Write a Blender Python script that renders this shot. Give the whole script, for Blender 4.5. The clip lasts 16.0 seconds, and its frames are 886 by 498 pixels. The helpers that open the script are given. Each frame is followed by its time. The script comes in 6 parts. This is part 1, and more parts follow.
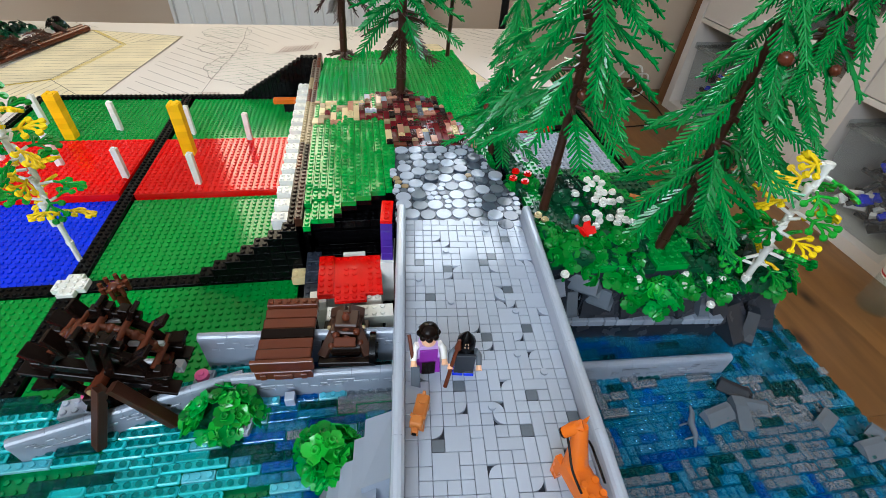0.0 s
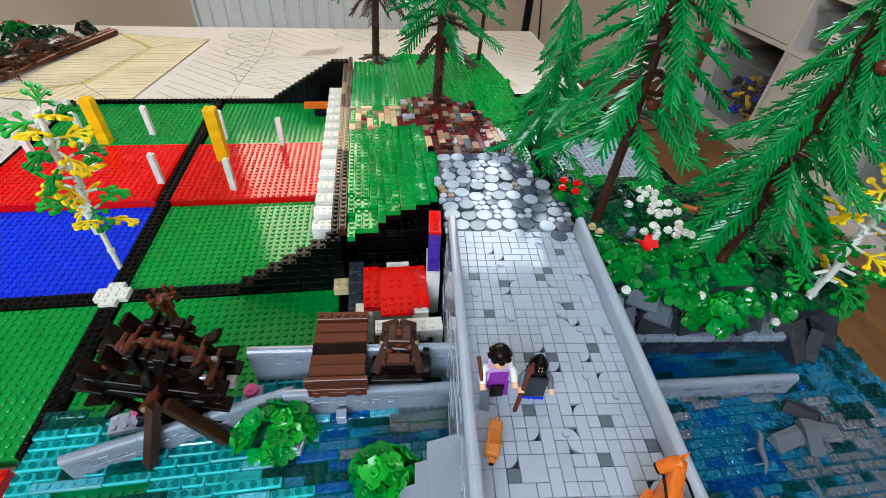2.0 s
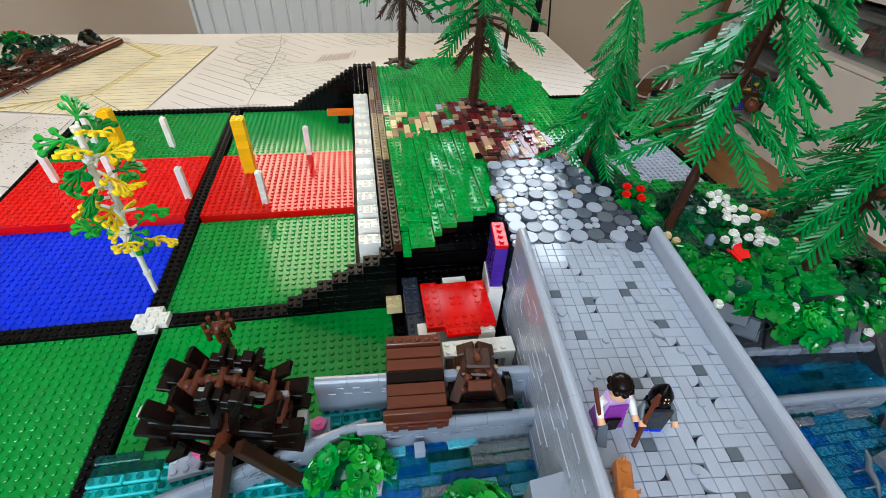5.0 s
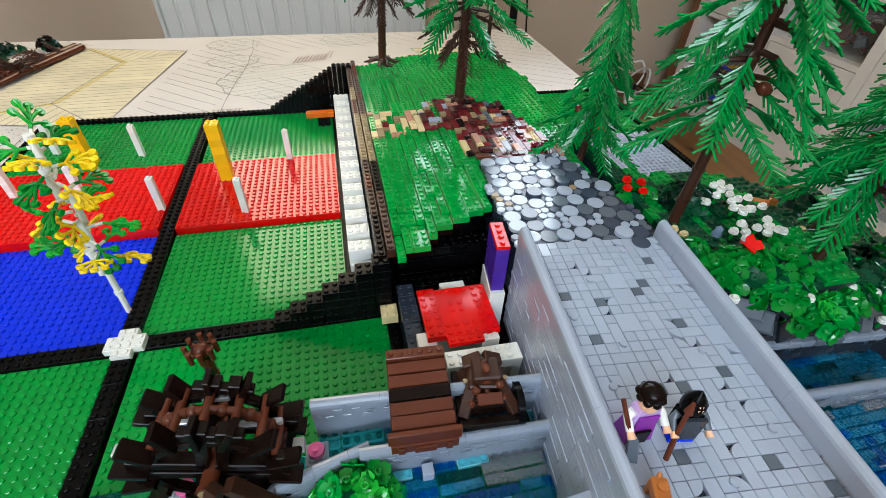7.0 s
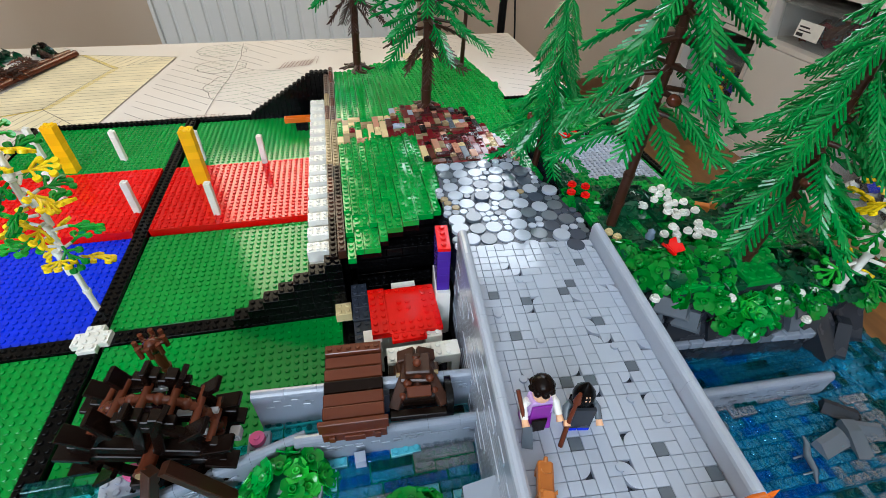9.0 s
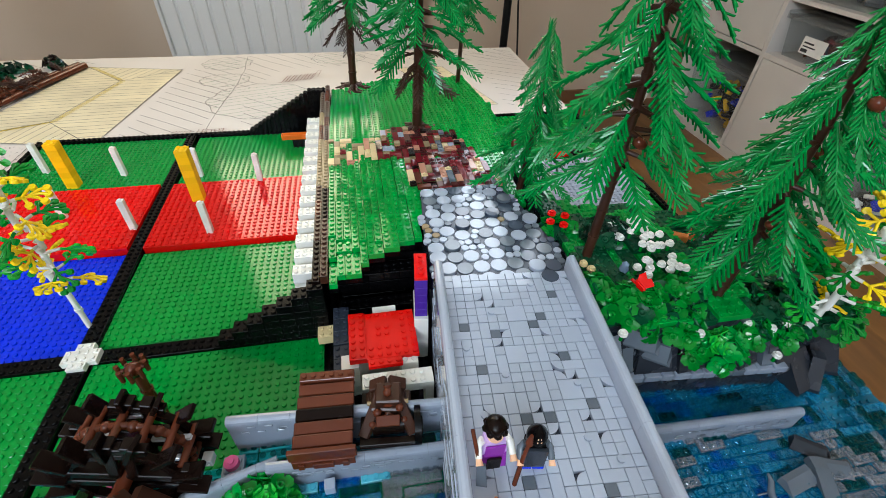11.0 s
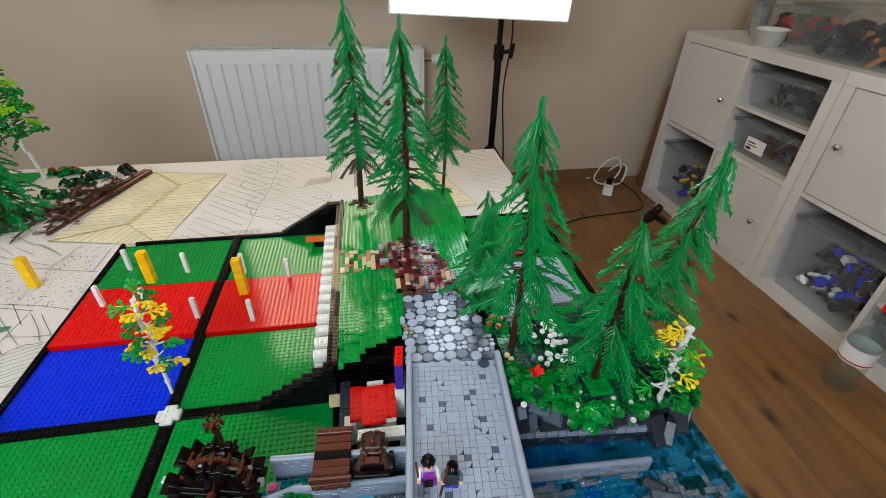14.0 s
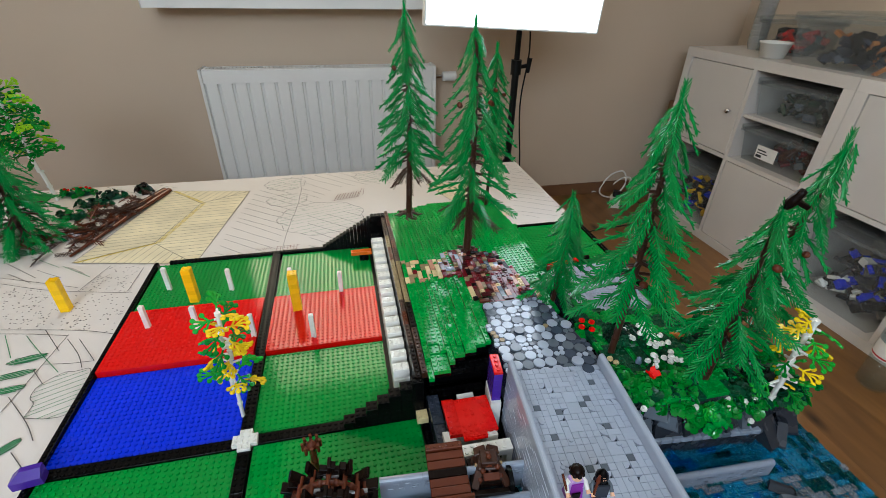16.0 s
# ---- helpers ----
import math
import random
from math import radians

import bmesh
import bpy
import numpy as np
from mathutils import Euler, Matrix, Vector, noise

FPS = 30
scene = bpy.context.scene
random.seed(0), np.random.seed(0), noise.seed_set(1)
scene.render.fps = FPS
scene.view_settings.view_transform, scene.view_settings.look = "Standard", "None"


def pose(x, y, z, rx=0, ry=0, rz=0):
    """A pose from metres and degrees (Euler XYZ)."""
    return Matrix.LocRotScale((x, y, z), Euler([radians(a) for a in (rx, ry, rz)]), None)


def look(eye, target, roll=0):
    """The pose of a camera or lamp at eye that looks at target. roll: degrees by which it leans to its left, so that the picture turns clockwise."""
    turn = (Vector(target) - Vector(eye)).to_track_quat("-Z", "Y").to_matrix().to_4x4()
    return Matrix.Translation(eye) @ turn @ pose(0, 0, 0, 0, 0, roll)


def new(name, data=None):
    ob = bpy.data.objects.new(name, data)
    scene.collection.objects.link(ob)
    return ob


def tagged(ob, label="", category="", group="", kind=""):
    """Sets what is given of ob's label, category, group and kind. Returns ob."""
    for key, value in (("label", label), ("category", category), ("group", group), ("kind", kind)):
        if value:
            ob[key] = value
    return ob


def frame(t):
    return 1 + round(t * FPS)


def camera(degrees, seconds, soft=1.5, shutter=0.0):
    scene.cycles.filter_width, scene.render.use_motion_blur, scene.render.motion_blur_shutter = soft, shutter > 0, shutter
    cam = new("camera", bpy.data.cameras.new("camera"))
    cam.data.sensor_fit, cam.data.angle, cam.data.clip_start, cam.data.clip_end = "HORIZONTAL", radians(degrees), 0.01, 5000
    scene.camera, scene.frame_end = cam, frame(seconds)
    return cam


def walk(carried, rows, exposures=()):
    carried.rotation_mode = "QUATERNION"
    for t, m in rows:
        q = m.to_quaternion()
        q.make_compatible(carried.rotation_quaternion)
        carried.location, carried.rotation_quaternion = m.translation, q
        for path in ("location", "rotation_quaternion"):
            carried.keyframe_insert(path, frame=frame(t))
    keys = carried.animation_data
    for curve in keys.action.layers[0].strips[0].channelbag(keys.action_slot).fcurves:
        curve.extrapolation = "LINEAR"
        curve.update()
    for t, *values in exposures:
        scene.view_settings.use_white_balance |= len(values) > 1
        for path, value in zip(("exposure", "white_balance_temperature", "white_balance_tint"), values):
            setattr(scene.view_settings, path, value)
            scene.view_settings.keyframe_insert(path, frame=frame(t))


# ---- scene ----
cam = camera(89.1, 16.0, soft=0.3)
# the camera's way: seconds, eye, target, roll
PATH = [
    (0, (0.315, -0.393, 0.389), (0.624, 1.075, -0.934), 4.5),
    (0.5, (0.308, -0.389, 0.392), (0.607, 1.083, -0.928), 4.2),
    (1, (0.301, -0.383, 0.389), (0.592, 1.091, -0.931), 4.1),
    (1.5, (0.292, -0.378, 0.388), (0.572, 1.097, -0.933), 4.0),
    (2, (0.279, -0.371, 0.386), (0.548, 1.105, -0.935), 3.9),
    (2.5, (0.264, -0.366, 0.383), (0.523, 1.113, -0.938), 3.9),
    (3, (0.254, -0.365, 0.386), (0.507, 1.115, -0.935), 3.8),
    (3.5, (0.241, -0.36, 0.383), (0.493, 1.122, -0.936), 3.7),
    (4, (0.232, -0.354, 0.383), (0.492, 1.129, -0.933), 3.5),
    (6.5, (0.21, -0.312, 0.358), (0.57, 1.158, -0.949), 2.7),
    (7, (0.21, -0.312, 0.359), (0.584, 1.157, -0.945), 2.6),
    (7.5, (0.215, -0.318, 0.362), (0.595, 1.151, -0.941), 2.4),
    (8, (0.229, -0.327, 0.369), (0.604, 1.145, -0.932), 2.2),
    (8.5, (0.244, -0.335, 0.373), (0.608, 1.139, -0.929), 2.1),
    (10.8, (0.292, -0.341, 0.393), (0.611, 1.147, -0.904), 2.2),
    (11, (0.287, -0.336, 0.399), (0.606, 1.16, -0.893), 2.2),
    (11.5, (0.281, -0.338, 0.431), (0.594, 1.175, -0.838), 2.0),
    (12, (0.278, -0.381, 0.488), (0.583, 1.158, -0.752), 1.8),
    (12.5, (0.298, -0.42, 0.529), (0.591, 1.145, -0.681), 1.5),
    (13, (0.323, -0.443, 0.553), (0.606, 1.149, -0.623), 1.4),
    (13.5, (0.332, -0.457, 0.574), (0.613, 1.16, -0.569), 1.3),
    (14, (0.312, -0.473, 0.59), (0.603, 1.165, -0.52), 1.3),
    (14.5, (0.272, -0.466, 0.58), (0.58, 1.185, -0.505), 1.1),
    (15, (0.23, -0.458, 0.567), (0.563, 1.202, -0.497), 1.1),
    (15.5, (0.193, -0.447, 0.557), (0.551, 1.22, -0.487), 1.1),
    (16, (0.164, -0.436, 0.55), (0.546, 1.238, -0.475), 1.1),
]
walk(cam, [(t, look(eye, target, roll)) for t, eye, target, roll in PATH],
     exposures=((0.0, -0.05, 6200, 12), (8.5, -0.05, 6250, 12), (12.5, -0.16, 6250, 12), (16.0, -0.38, 6150, 12)))

# ---- world: window daylight, photo lamp ----
world = bpy.data.worlds.new("world")
scene.world = world
world.use_nodes = True
_nt = world.node_tree
_sky = _nt.nodes.new("ShaderNodeTexSky")
_sky.sky_type = 'NISHITA'
_sky.sun_disc = False
_sky.sun_elevation = radians(32)
_sky.sun_rotation = radians(200)
_nt.links.new(_sky.outputs[0], _nt.nodes["Background"].inputs[0])
_nt.nodes["Background"].inputs[1].default_value = 0.12


def area_lamp(name, m, sx, sy, watts, color):
    d = bpy.data.lights.new(name, 'AREA')
    d.shape, d.size, d.size_y, d.energy, d.color = 'RECTANGLE', sx, sy, watts, color
    ob = new(name, d)
    ob.matrix_world = m
    return ob


# daylight of the window over the radiator; unseen fill lamp added behind the walker
area_lamp("window_daylight", look((0.01, 1.645, 1.16), (0.01, 0.3, 1.16)), 0.74, 0.94, 18.0, (1.0, 0.87, 0.58))
area_lamp("unseen_fill_behind", look((-0.55, -2.16, 1.38), (-0.3, -0.4, 2.3)), 1.5, 0.9, 80.0, (0.75, 0.89, 1.0))

# ---- materials ----
S, PL, BR = 0.008, 0.0032, 0.0096          # stud pitch, plate height, brick height
MATS = {}


def srgb(r, g, b):
    return tuple(((c / 255 + 0.055) / 1.055) ** 2.4 if c > 10 else c / 255 / 12.92 for c in (r, g, b))


def material(name, rgb, rough=0.3, vary=0.06, metal=0.0, grain=0.05, gscale=60.0, bump=0.02, bscale=500.0, trans=0.0, island=False, coat=0.0, ior=1.5, sat=1.0):
    """A surface with two scales of variation: broad mottling, fine relief, and a spread from piece to piece."""
    m = bpy.data.materials.new(name)
    m.use_nodes = True
    nt = m.node_tree
    n, l = nt.nodes, nt.links
    b = n["Principled BSDF"]
    b.inputs["Roughness"].default_value = rough
    b.inputs["Metallic"].default_value = metal
    b.inputs["IOR"].default_value = ior
    b.inputs["Transmission Weight"].default_value = trans
    b.inputs["Coat Weight"].default_value = coat
    co = n.new("ShaderNodeTexCoord")
    big = n.new("ShaderNodeTexNoise")
    big.inputs["Scale"].default_value = gscale
    big.inputs["Detail"].default_value = 4
    l.new(co.outputs["Object"], big.inputs["Vector"])
    if island:
        src = n.new("ShaderNodeNewGeometry").outputs["Random Per Island"]
    else:
        src = n.new("ShaderNodeObjectInfo").outputs["Random"]
    hsv = n.new("ShaderNodeHueSaturation")
    hsv.inputs["Color"].default_value = (*rgb, 1)
    mr = n.new("ShaderNodeMapRange")
    mr.inputs["To Min"].default_value, mr.inputs["To Max"].default_value = 1 - vary, 1 + vary
    l.new(src, mr.inputs["Value"])
    mg = n.new("ShaderNodeMapRange")
    mg.inputs["From Min"].default_value, mg.inputs["From Max"].default_value = 0.3, 0.7
    mg.inputs["To Min"].default_value, mg.inputs["To Max"].default_value = 1 - grain, 1 + grain
    l.new(big.outputs["Fac"], mg.inputs["Value"])
    mul = n.new("ShaderNodeMath")
    mul.operation = 'MULTIPLY'
    l.new(mr.outputs[0], mul.inputs[0])
    l.new(mg.outputs[0], mul.inputs[1])
    l.new(mul.outputs[0], hsv.inputs["Value"])
    l.new(hsv.outputs[0], b.inputs["Base Color"])
    ro = n.new("ShaderNodeMapRange")
    ro.inputs["To Min"].default_value, ro.inputs["To Max"].default_value = max(0.02, rough * 0.75), min(1, rough * 1.3)
    l.new(big.outputs["Fac"], ro.inputs["Value"])
    l.new(ro.outputs[0], b.inputs["Roughness"])
    if bump:
        fine = n.new("ShaderNodeTexNoise")
        fine.inputs["Scale"].default_value = bscale
        fine.inputs["Detail"].default_value = 3
        l.new(co.outputs["Object"], fine.inputs["Vector"])
        bp = n.new("ShaderNodeBump")
        bp.inputs["Strength"].default_value = bump
        bp.inputs["Distance"].default_value = 0.002
        l.new(fine.outputs["Fac"], bp.inputs["Height"])
        l.new(bp.outputs[0], b.inputs["Normal"])
    MATS[name] = m
    return m


def plastic(name, rgb, rough=0.22, **k):
    return material(name, rgb, rough, **{**dict(ior=1.38, vary=0.07, grain=0.03, bump=0.015, bscale=300.0, gscale=40.0), **k})


plastic("green_plate", srgb(0, 144, 53), 0.10)
plastic("green_bright", srgb(0, 152, 57), 0.06, ior=1.45)
plastic("green_leaf", srgb(0, 126, 36), 0.12)
plastic("green_leaf_light", srgb(26, 168, 48), 0.14)
plastic("lime_leaf", srgb(150, 205, 30), 0.2)
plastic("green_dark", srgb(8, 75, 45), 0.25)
plastic("green_needle", srgb(0, 132, 56), 0.17, vary=0.12, ior=1.4)
plastic("bark", srgb(60, 34, 23), 0.3)
plastic("green_black", srgb(12, 45, 32), 0.25)
plastic("red", srgb(222, 12, 6), 0.1)
plastic("blue", srgb(0, 46, 215), 0.16)
plastic("yellow", srgb(250, 198, 12), 0.22)
plastic("yellow_leaf", srgb(250, 216, 18), 0.25)
plastic("white", srgb(236, 235, 228), 0.25)
plastic("grey", srgb(164, 174, 190), 0.09, vary=0.05, ior=1.5)
# light grey darkened, painting in shade on river walls and pier; mid grey elsewhere
plastic("grey_mid_shaded", srgb(136, 146, 161), 0.16, vary=0.05, ior=1.45)
plastic("slate", srgb(46, 53, 66), 0.2)
plastic("grey_dark", srgb(92, 102, 112), 0.12, ior=1.5)
plastic("grey_rock", srgb(42, 47, 55), 0.26, vary=0.14)
plastic("grey_blue", srgb(120, 140, 165), 0.22)
plastic("black", srgb(6, 6, 7), 0.22, ior=1.22)
plastic("brown", srgb(92, 45, 28), 0.17)
plastic("brown_dark", srgb(20, 11, 8), 0.24, ior=1.22)
plastic("tan", srgb(222, 200, 150), 0.24)
plastic("tan_dark", srgb(150, 130, 95), 0.24)
plastic("dark_red", srgb(112, 26, 32), 0.08)
plastic("maroon", srgb(74, 26, 28), 0.06, ior=1.45)
# pale pink standing for the window's sheen on glossy dark red tiles
plastic("pink_sheen", srgb(196, 142, 116), 0.1)
plastic("grey_no_sheen", srgb(62, 73, 88), 0.1, ior=1.5)
plastic("orange", srgb(222, 110, 24), 0.25)
plastic("orange_brown", srgb(185, 112, 52), 0.3)
plastic("purple", srgb(72, 40, 150), 0.22)
plastic("violet", srgb(140, 45, 160), 0.3)
plastic("lavender", srgb(200, 170, 225), 0.3)
plastic("pink", srgb(235, 110, 165), 0.25)
plastic("skin", srgb(240, 190, 150), 0.3)
plastic("silver", srgb(205, 207, 210), 0.25, metal=0.4)
plastic("chrome", srgb(200, 200, 205), 0.12, metal=1.0)
plastic("river_bed", srgb(0, 128, 72), 0.2, grain=0.2, gscale=25)
plastic("river_bed_dark", srgb(26, 104, 130), 0.2, grain=0.3, gscale=25)
material("paper", srgb(213, 206, 201), 0.7, grain=0.03, gscale=6, bump=0.05, bscale=90)
material("ink", srgb(84, 78, 76), 0.7, bump=0)
material("ink_yellow", srgb(222, 210, 178), 0.75, grain=0.12, gscale=12, bump=0)
material("ink_yellow_line", srgb(205, 180, 70), 0.75, bump=0)
material("ink_green", srgb(30, 125, 75), 0.7, bump=0)
material("ink_brown", srgb(120, 70, 60), 0.7, bump=0)
material("wall_paint", srgb(197, 177, 154), 0.75, grain=0.025, gscale=2.0, bump=0.08, bscale=120)
material("ceiling_paint", srgb(238, 237, 234), 0.8, grain=0.02, gscale=2.0, bump=0.05, bscale=120)
material("enamel", srgb(226, 224, 218), 0.35, grain=0.02, gscale=5, bump=0.01)
material("cabinet_foil", srgb(212, 205, 197), 0.42, grain=0.02, gscale=6, bump=0.02, bscale=200)
material("table_edge", srgb(34, 32, 31), 0.5, grain=0.1, gscale=20)
material("cardboard", srgb(116, 78, 48), 0.8, grain=0.1, gscale=15, bump=0.08)
material("rubber_black", srgb(9, 9, 10), 0.4, grain=0.1, gscale=30, ior=1.3)
material("cable_white", srgb(230, 228, 222), 0.4)


def thin_clear(name, rgb, fac, rough):
    """Clear sheet: mostly see-through, partly a glossy film."""
    m = material(name, rgb, rough, vary=0.16, grain=0.08, gscale=8, bump=0.02, bscale=60)
    n, l = m.node_tree.nodes, m.node_tree.links
    mix, tr = n.new("ShaderNodeMixShader"), n.new("ShaderNodeBsdfTransparent")
    tr.inputs[0].default_value = (0.93, 0.95, 0.95, 1)
    mix.inputs[0].default_value = fac
    l.new(tr.outputs[0], mix.inputs[1])
    l.new(n["Principled BSDF"].outputs[0], mix.inputs[2])
    l.new(mix.outputs[0], n["Material Output"].inputs["Surface"])


def clear_plate(name, tint, film, fac):
    """Tinted clear plastic: lets the bed show through, with a glossy film."""
    thin_clear(name, film, fac, 0.05)
    pb = MATS[name].node_tree.nodes["Principled BSDF"]
    pb.inputs["Coat Weight"].default_value, pb.inputs["Coat Roughness"].default_value, pb.inputs["Coat IOR"].default_value = 1.0, 0.03, 1.6
    tr = [k for k in MATS[name].node_tree.nodes if k.type == 'BSDF_TRANSPARENT'][0]
    tr.inputs[0].default_value = (*tint, 1)


# each _rim copy is brighter: edge glow of clear plastic painted into its colour
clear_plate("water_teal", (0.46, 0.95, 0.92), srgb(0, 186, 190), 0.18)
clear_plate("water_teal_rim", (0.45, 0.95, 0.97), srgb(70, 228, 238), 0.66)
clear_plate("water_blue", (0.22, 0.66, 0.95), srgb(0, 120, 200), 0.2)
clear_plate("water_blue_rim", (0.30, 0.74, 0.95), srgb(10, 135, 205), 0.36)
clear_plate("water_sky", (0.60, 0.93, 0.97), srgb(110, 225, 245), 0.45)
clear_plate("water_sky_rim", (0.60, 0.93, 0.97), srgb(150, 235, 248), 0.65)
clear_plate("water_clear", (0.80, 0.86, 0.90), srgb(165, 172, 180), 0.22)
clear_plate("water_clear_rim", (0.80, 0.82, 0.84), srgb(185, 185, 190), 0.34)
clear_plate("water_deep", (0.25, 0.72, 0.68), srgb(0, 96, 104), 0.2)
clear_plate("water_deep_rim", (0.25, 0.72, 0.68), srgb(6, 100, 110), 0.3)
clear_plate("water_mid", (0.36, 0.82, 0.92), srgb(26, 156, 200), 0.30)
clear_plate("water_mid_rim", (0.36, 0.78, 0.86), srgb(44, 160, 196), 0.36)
thin_clear("bin_plastic", srgb(176, 176, 174), 0.15, 0.1)
thin_clear("glass", srgb(190, 205, 190), 0.045, 0.04)
material("label_paper", srgb(235, 232, 225), 0.6)
material("print_red", srgb(190, 30, 35), 0.5, bump=0)
material("print_black", srgb(40, 38, 38), 0.6, bump=0)


def wood_floor():
    m = material("floor_oak", srgb(150, 98, 58), 0.36, vary=0.16, grain=0.0, bump=0)
    n, l = m.node_tree.nodes, m.node_tree.links
    b = n["Principled BSDF"]
    co = n.new("ShaderNodeTexCoord")
    mp = n.new("ShaderNodeMapping")
    mp.inputs["Scale"].default_value = (5, 0.7, 4)
    l.new(co.outputs["Object"], mp.inputs["Vector"])
    a = n.new("ShaderNodeTexNoise")
    a.inputs["Scale"].default_value, a.inputs["Detail"].default_value, a.inputs["Distortion"].default_value = 3.0, 9, 1.2
    l.new(mp.outputs[0], a.inputs["Vector"])
    ramp = n.new("ShaderNodeValToRGB")
    ramp.color_ramp.elements[0].position, ramp.color_ramp.elements[0].color = 0.2, (*srgb(104, 70, 37), 1)
    ramp.color_ramp.elements[1].position, ramp.color_ramp.elements[1].color = 0.8, (*srgb(150, 105, 58), 1)
    l.new(a.outputs["Fac"], ramp.inputs[0])
    vo = n.new("ShaderNodeTexVoronoi")
    vo.voronoi_dimensions = '2D'
    vo.inputs["Scale"].default_value = 3.0
    mk = n.new("ShaderNodeMapping")
    mk.inputs["Scale"].default_value = (1.6, 0.7, 1)
    l.new(co.outputs["Object"], mk.inputs["Vector"])
    l.new(mk.outputs[0], vo.inputs["Vector"])
    kr = n.new("ShaderNodeMapRange")
    kr.inputs["From Min"].default_value, kr.inputs["From Max"].default_value = 0.01, 0.10
    l.new(vo.outputs["Distance"], kr.inputs["Value"])
    knot = n.new("ShaderNodeMix")
    knot.data_type = 'RGBA'
    knot.inputs[6].default_value = (*srgb(48, 28, 16), 1)
    l.new(kr.outputs[0], knot.inputs[0])
    l.new(ramp.outputs[0], knot.inputs[7])
    hsv = [k for k in n if k.type == 'HUE_SAT'][0]
    l.new(knot.outputs[2], hsv.inputs["Color"])
    bp = n.new("ShaderNodeBump")
    bp.inputs["Strength"].default_value, bp.inputs["Distance"].default_value = 0.15, 0.002
    l.new(a.outputs["Fac"], bp.inputs["Height"])
    l.new(bp.outputs[0], b.inputs["Normal"])


wood_floor()
lampm = bpy.data.materials.new("lamp_diffuser")
lampm.use_nodes = True
_b = lampm.node_tree.nodes["Principled BSDF"]
_b.inputs["Base Color"].default_value = (0.9, 0.9, 0.9, 1)
_b.inputs["Emission Color"].default_value = (0.84, 0.93, 1.0, 1)
_b.inputs["Emission Strength"].default_value = 8.0
MATS["lamp_diffuser"] = lampm


# ---- mesh building ----
class MB:
    """Collects faces of one part; m is the index of the material, s says whether it is smooth."""

    def __init__(self, *mats):
        self.v, self.f, self.m, self.s, self.mats = [], [], [], [], mats

    def add(self, vs, fs, m=0, s=False, tf=None):
        k = len(self.v)
        self.v += [tuple(tf @ Vector(p)) for p in vs] if tf is not None else [tuple(p) for p in vs]
        for f in fs:
            self.f.append(tuple(k + i for i in f))
            self.m.append(m)
            self.s.append(s)
        return self

    def box(self, x0, x1, y0, y1, z0, z1, m=0, tf=None):
        vs = [(x, y, z) for z in (z0, z1) for x, y in ((x0, y0), (x1, y0), (x1, y1), (x0, y1))]
        return self.add(vs, [(3, 2, 1, 0), (4, 5, 6, 7), (0, 1, 5, 4), (1, 2, 6, 5), (2, 3, 7, 6), (3, 0, 4, 7)], m, False, tf)

    def cbox(self, x0, x1, y0, y1, z0, z1, c=0.0004, m=0, tf=None):
        """A box with its upper edges and upright corners broken."""
        r = [(x0 + c, y0), (x1 - c, y0), (x1, y0 + c), (x1, y1 - c), (x1 - c, y1), (x0 + c, y1), (x0, y1 - c), (x0, y0 + c)]
        t = [(x0 + c, y0 + c), (x1 - c, y0 + c), (x1 - c, y1 - c), (x0 + c, y1 - c)]
        vs = [(x, y, z0) for x, y in r] + [(x, y, z1 - c) for x, y in r] + [(x, y, z1) for x, y in t]
        fs = [(i, (i + 1) % 8, 8 + (i + 1) % 8, 8 + i) for i in range(8)]
        fs += [(16, 17, 18, 19), (8, 9, 17, 16), (9, 10, 17), (10, 11, 18, 17), (11, 12, 18), (12, 13, 19, 18), (13, 14, 19), (14, 15, 16, 19), (15, 8, 16)]
        fs += [(7, 6, 5, 4, 3, 2, 1, 0)]
        return self.add(vs, fs, m, False, tf)

    def cyl(self, x, y, z0, z1, r, n=10, r2=None, m=0, tf=None, s=True, cap=True, base=False):
        r2 = r if r2 is None else r2
        ring = [(math.cos(2 * math.pi * i / n), math.sin(2 * math.pi * i / n)) for i in range(n)]
        vs = [(x + r * a, y + r * b, z0) for a, b in ring] + [(x + r2 * a, y + r2 * b, z1) for a, b in ring]
        self.add(vs, [(i, (i + 1) % n, n + (i + 1) % n, n + i) for i in range(n)], m, s, tf)
        if cap:
            self.add([(x + r2 * a, y + r2 * b, z1) for a, b in ring], [tuple(range(n))], m, False, tf)
        if base:
            self.add([(x + r * a, y + r * b, z0) for a, b in ring], [tuple(reversed(range(n)))], m, False, tf)
        return self

    def stud(self, x, y, z, n=10, m=0, tf=None):
        return self.cyl(x, y, z, z + 0.0013, 0.0024, n, m=m, tf=tf, cap=False).cyl(x, y, z + 0.0013, z + 0.0017, 0.0024, n, r2=0.0020, m=m, tf=tf, s=False)

    def studs(self, x0, y0, nx, ny, z, n=8, m=0, tf=None):
        for i in range(nx):
            for j in range(ny):
                self.stud(x0 + (i + 0.5) * S, y0 + (j + 0.5) * S, z, n, m, tf)
        return self

    def lathe(self, prof, n=14, m=0, tf=None, s=True):
        vs = [(r * math.cos(2 * math.pi * i / n), r * math.sin(2 * math.pi * i / n), z) for r, z in prof for i in range(n)]
        fs = [(k * n + i, k * n + (i + 1) % n, (k + 1) * n + (i + 1) % n, (k + 1) * n + i) for k in range(len(prof) - 1) for i in range(n)]
        return self.add(vs, fs, m, s, tf)

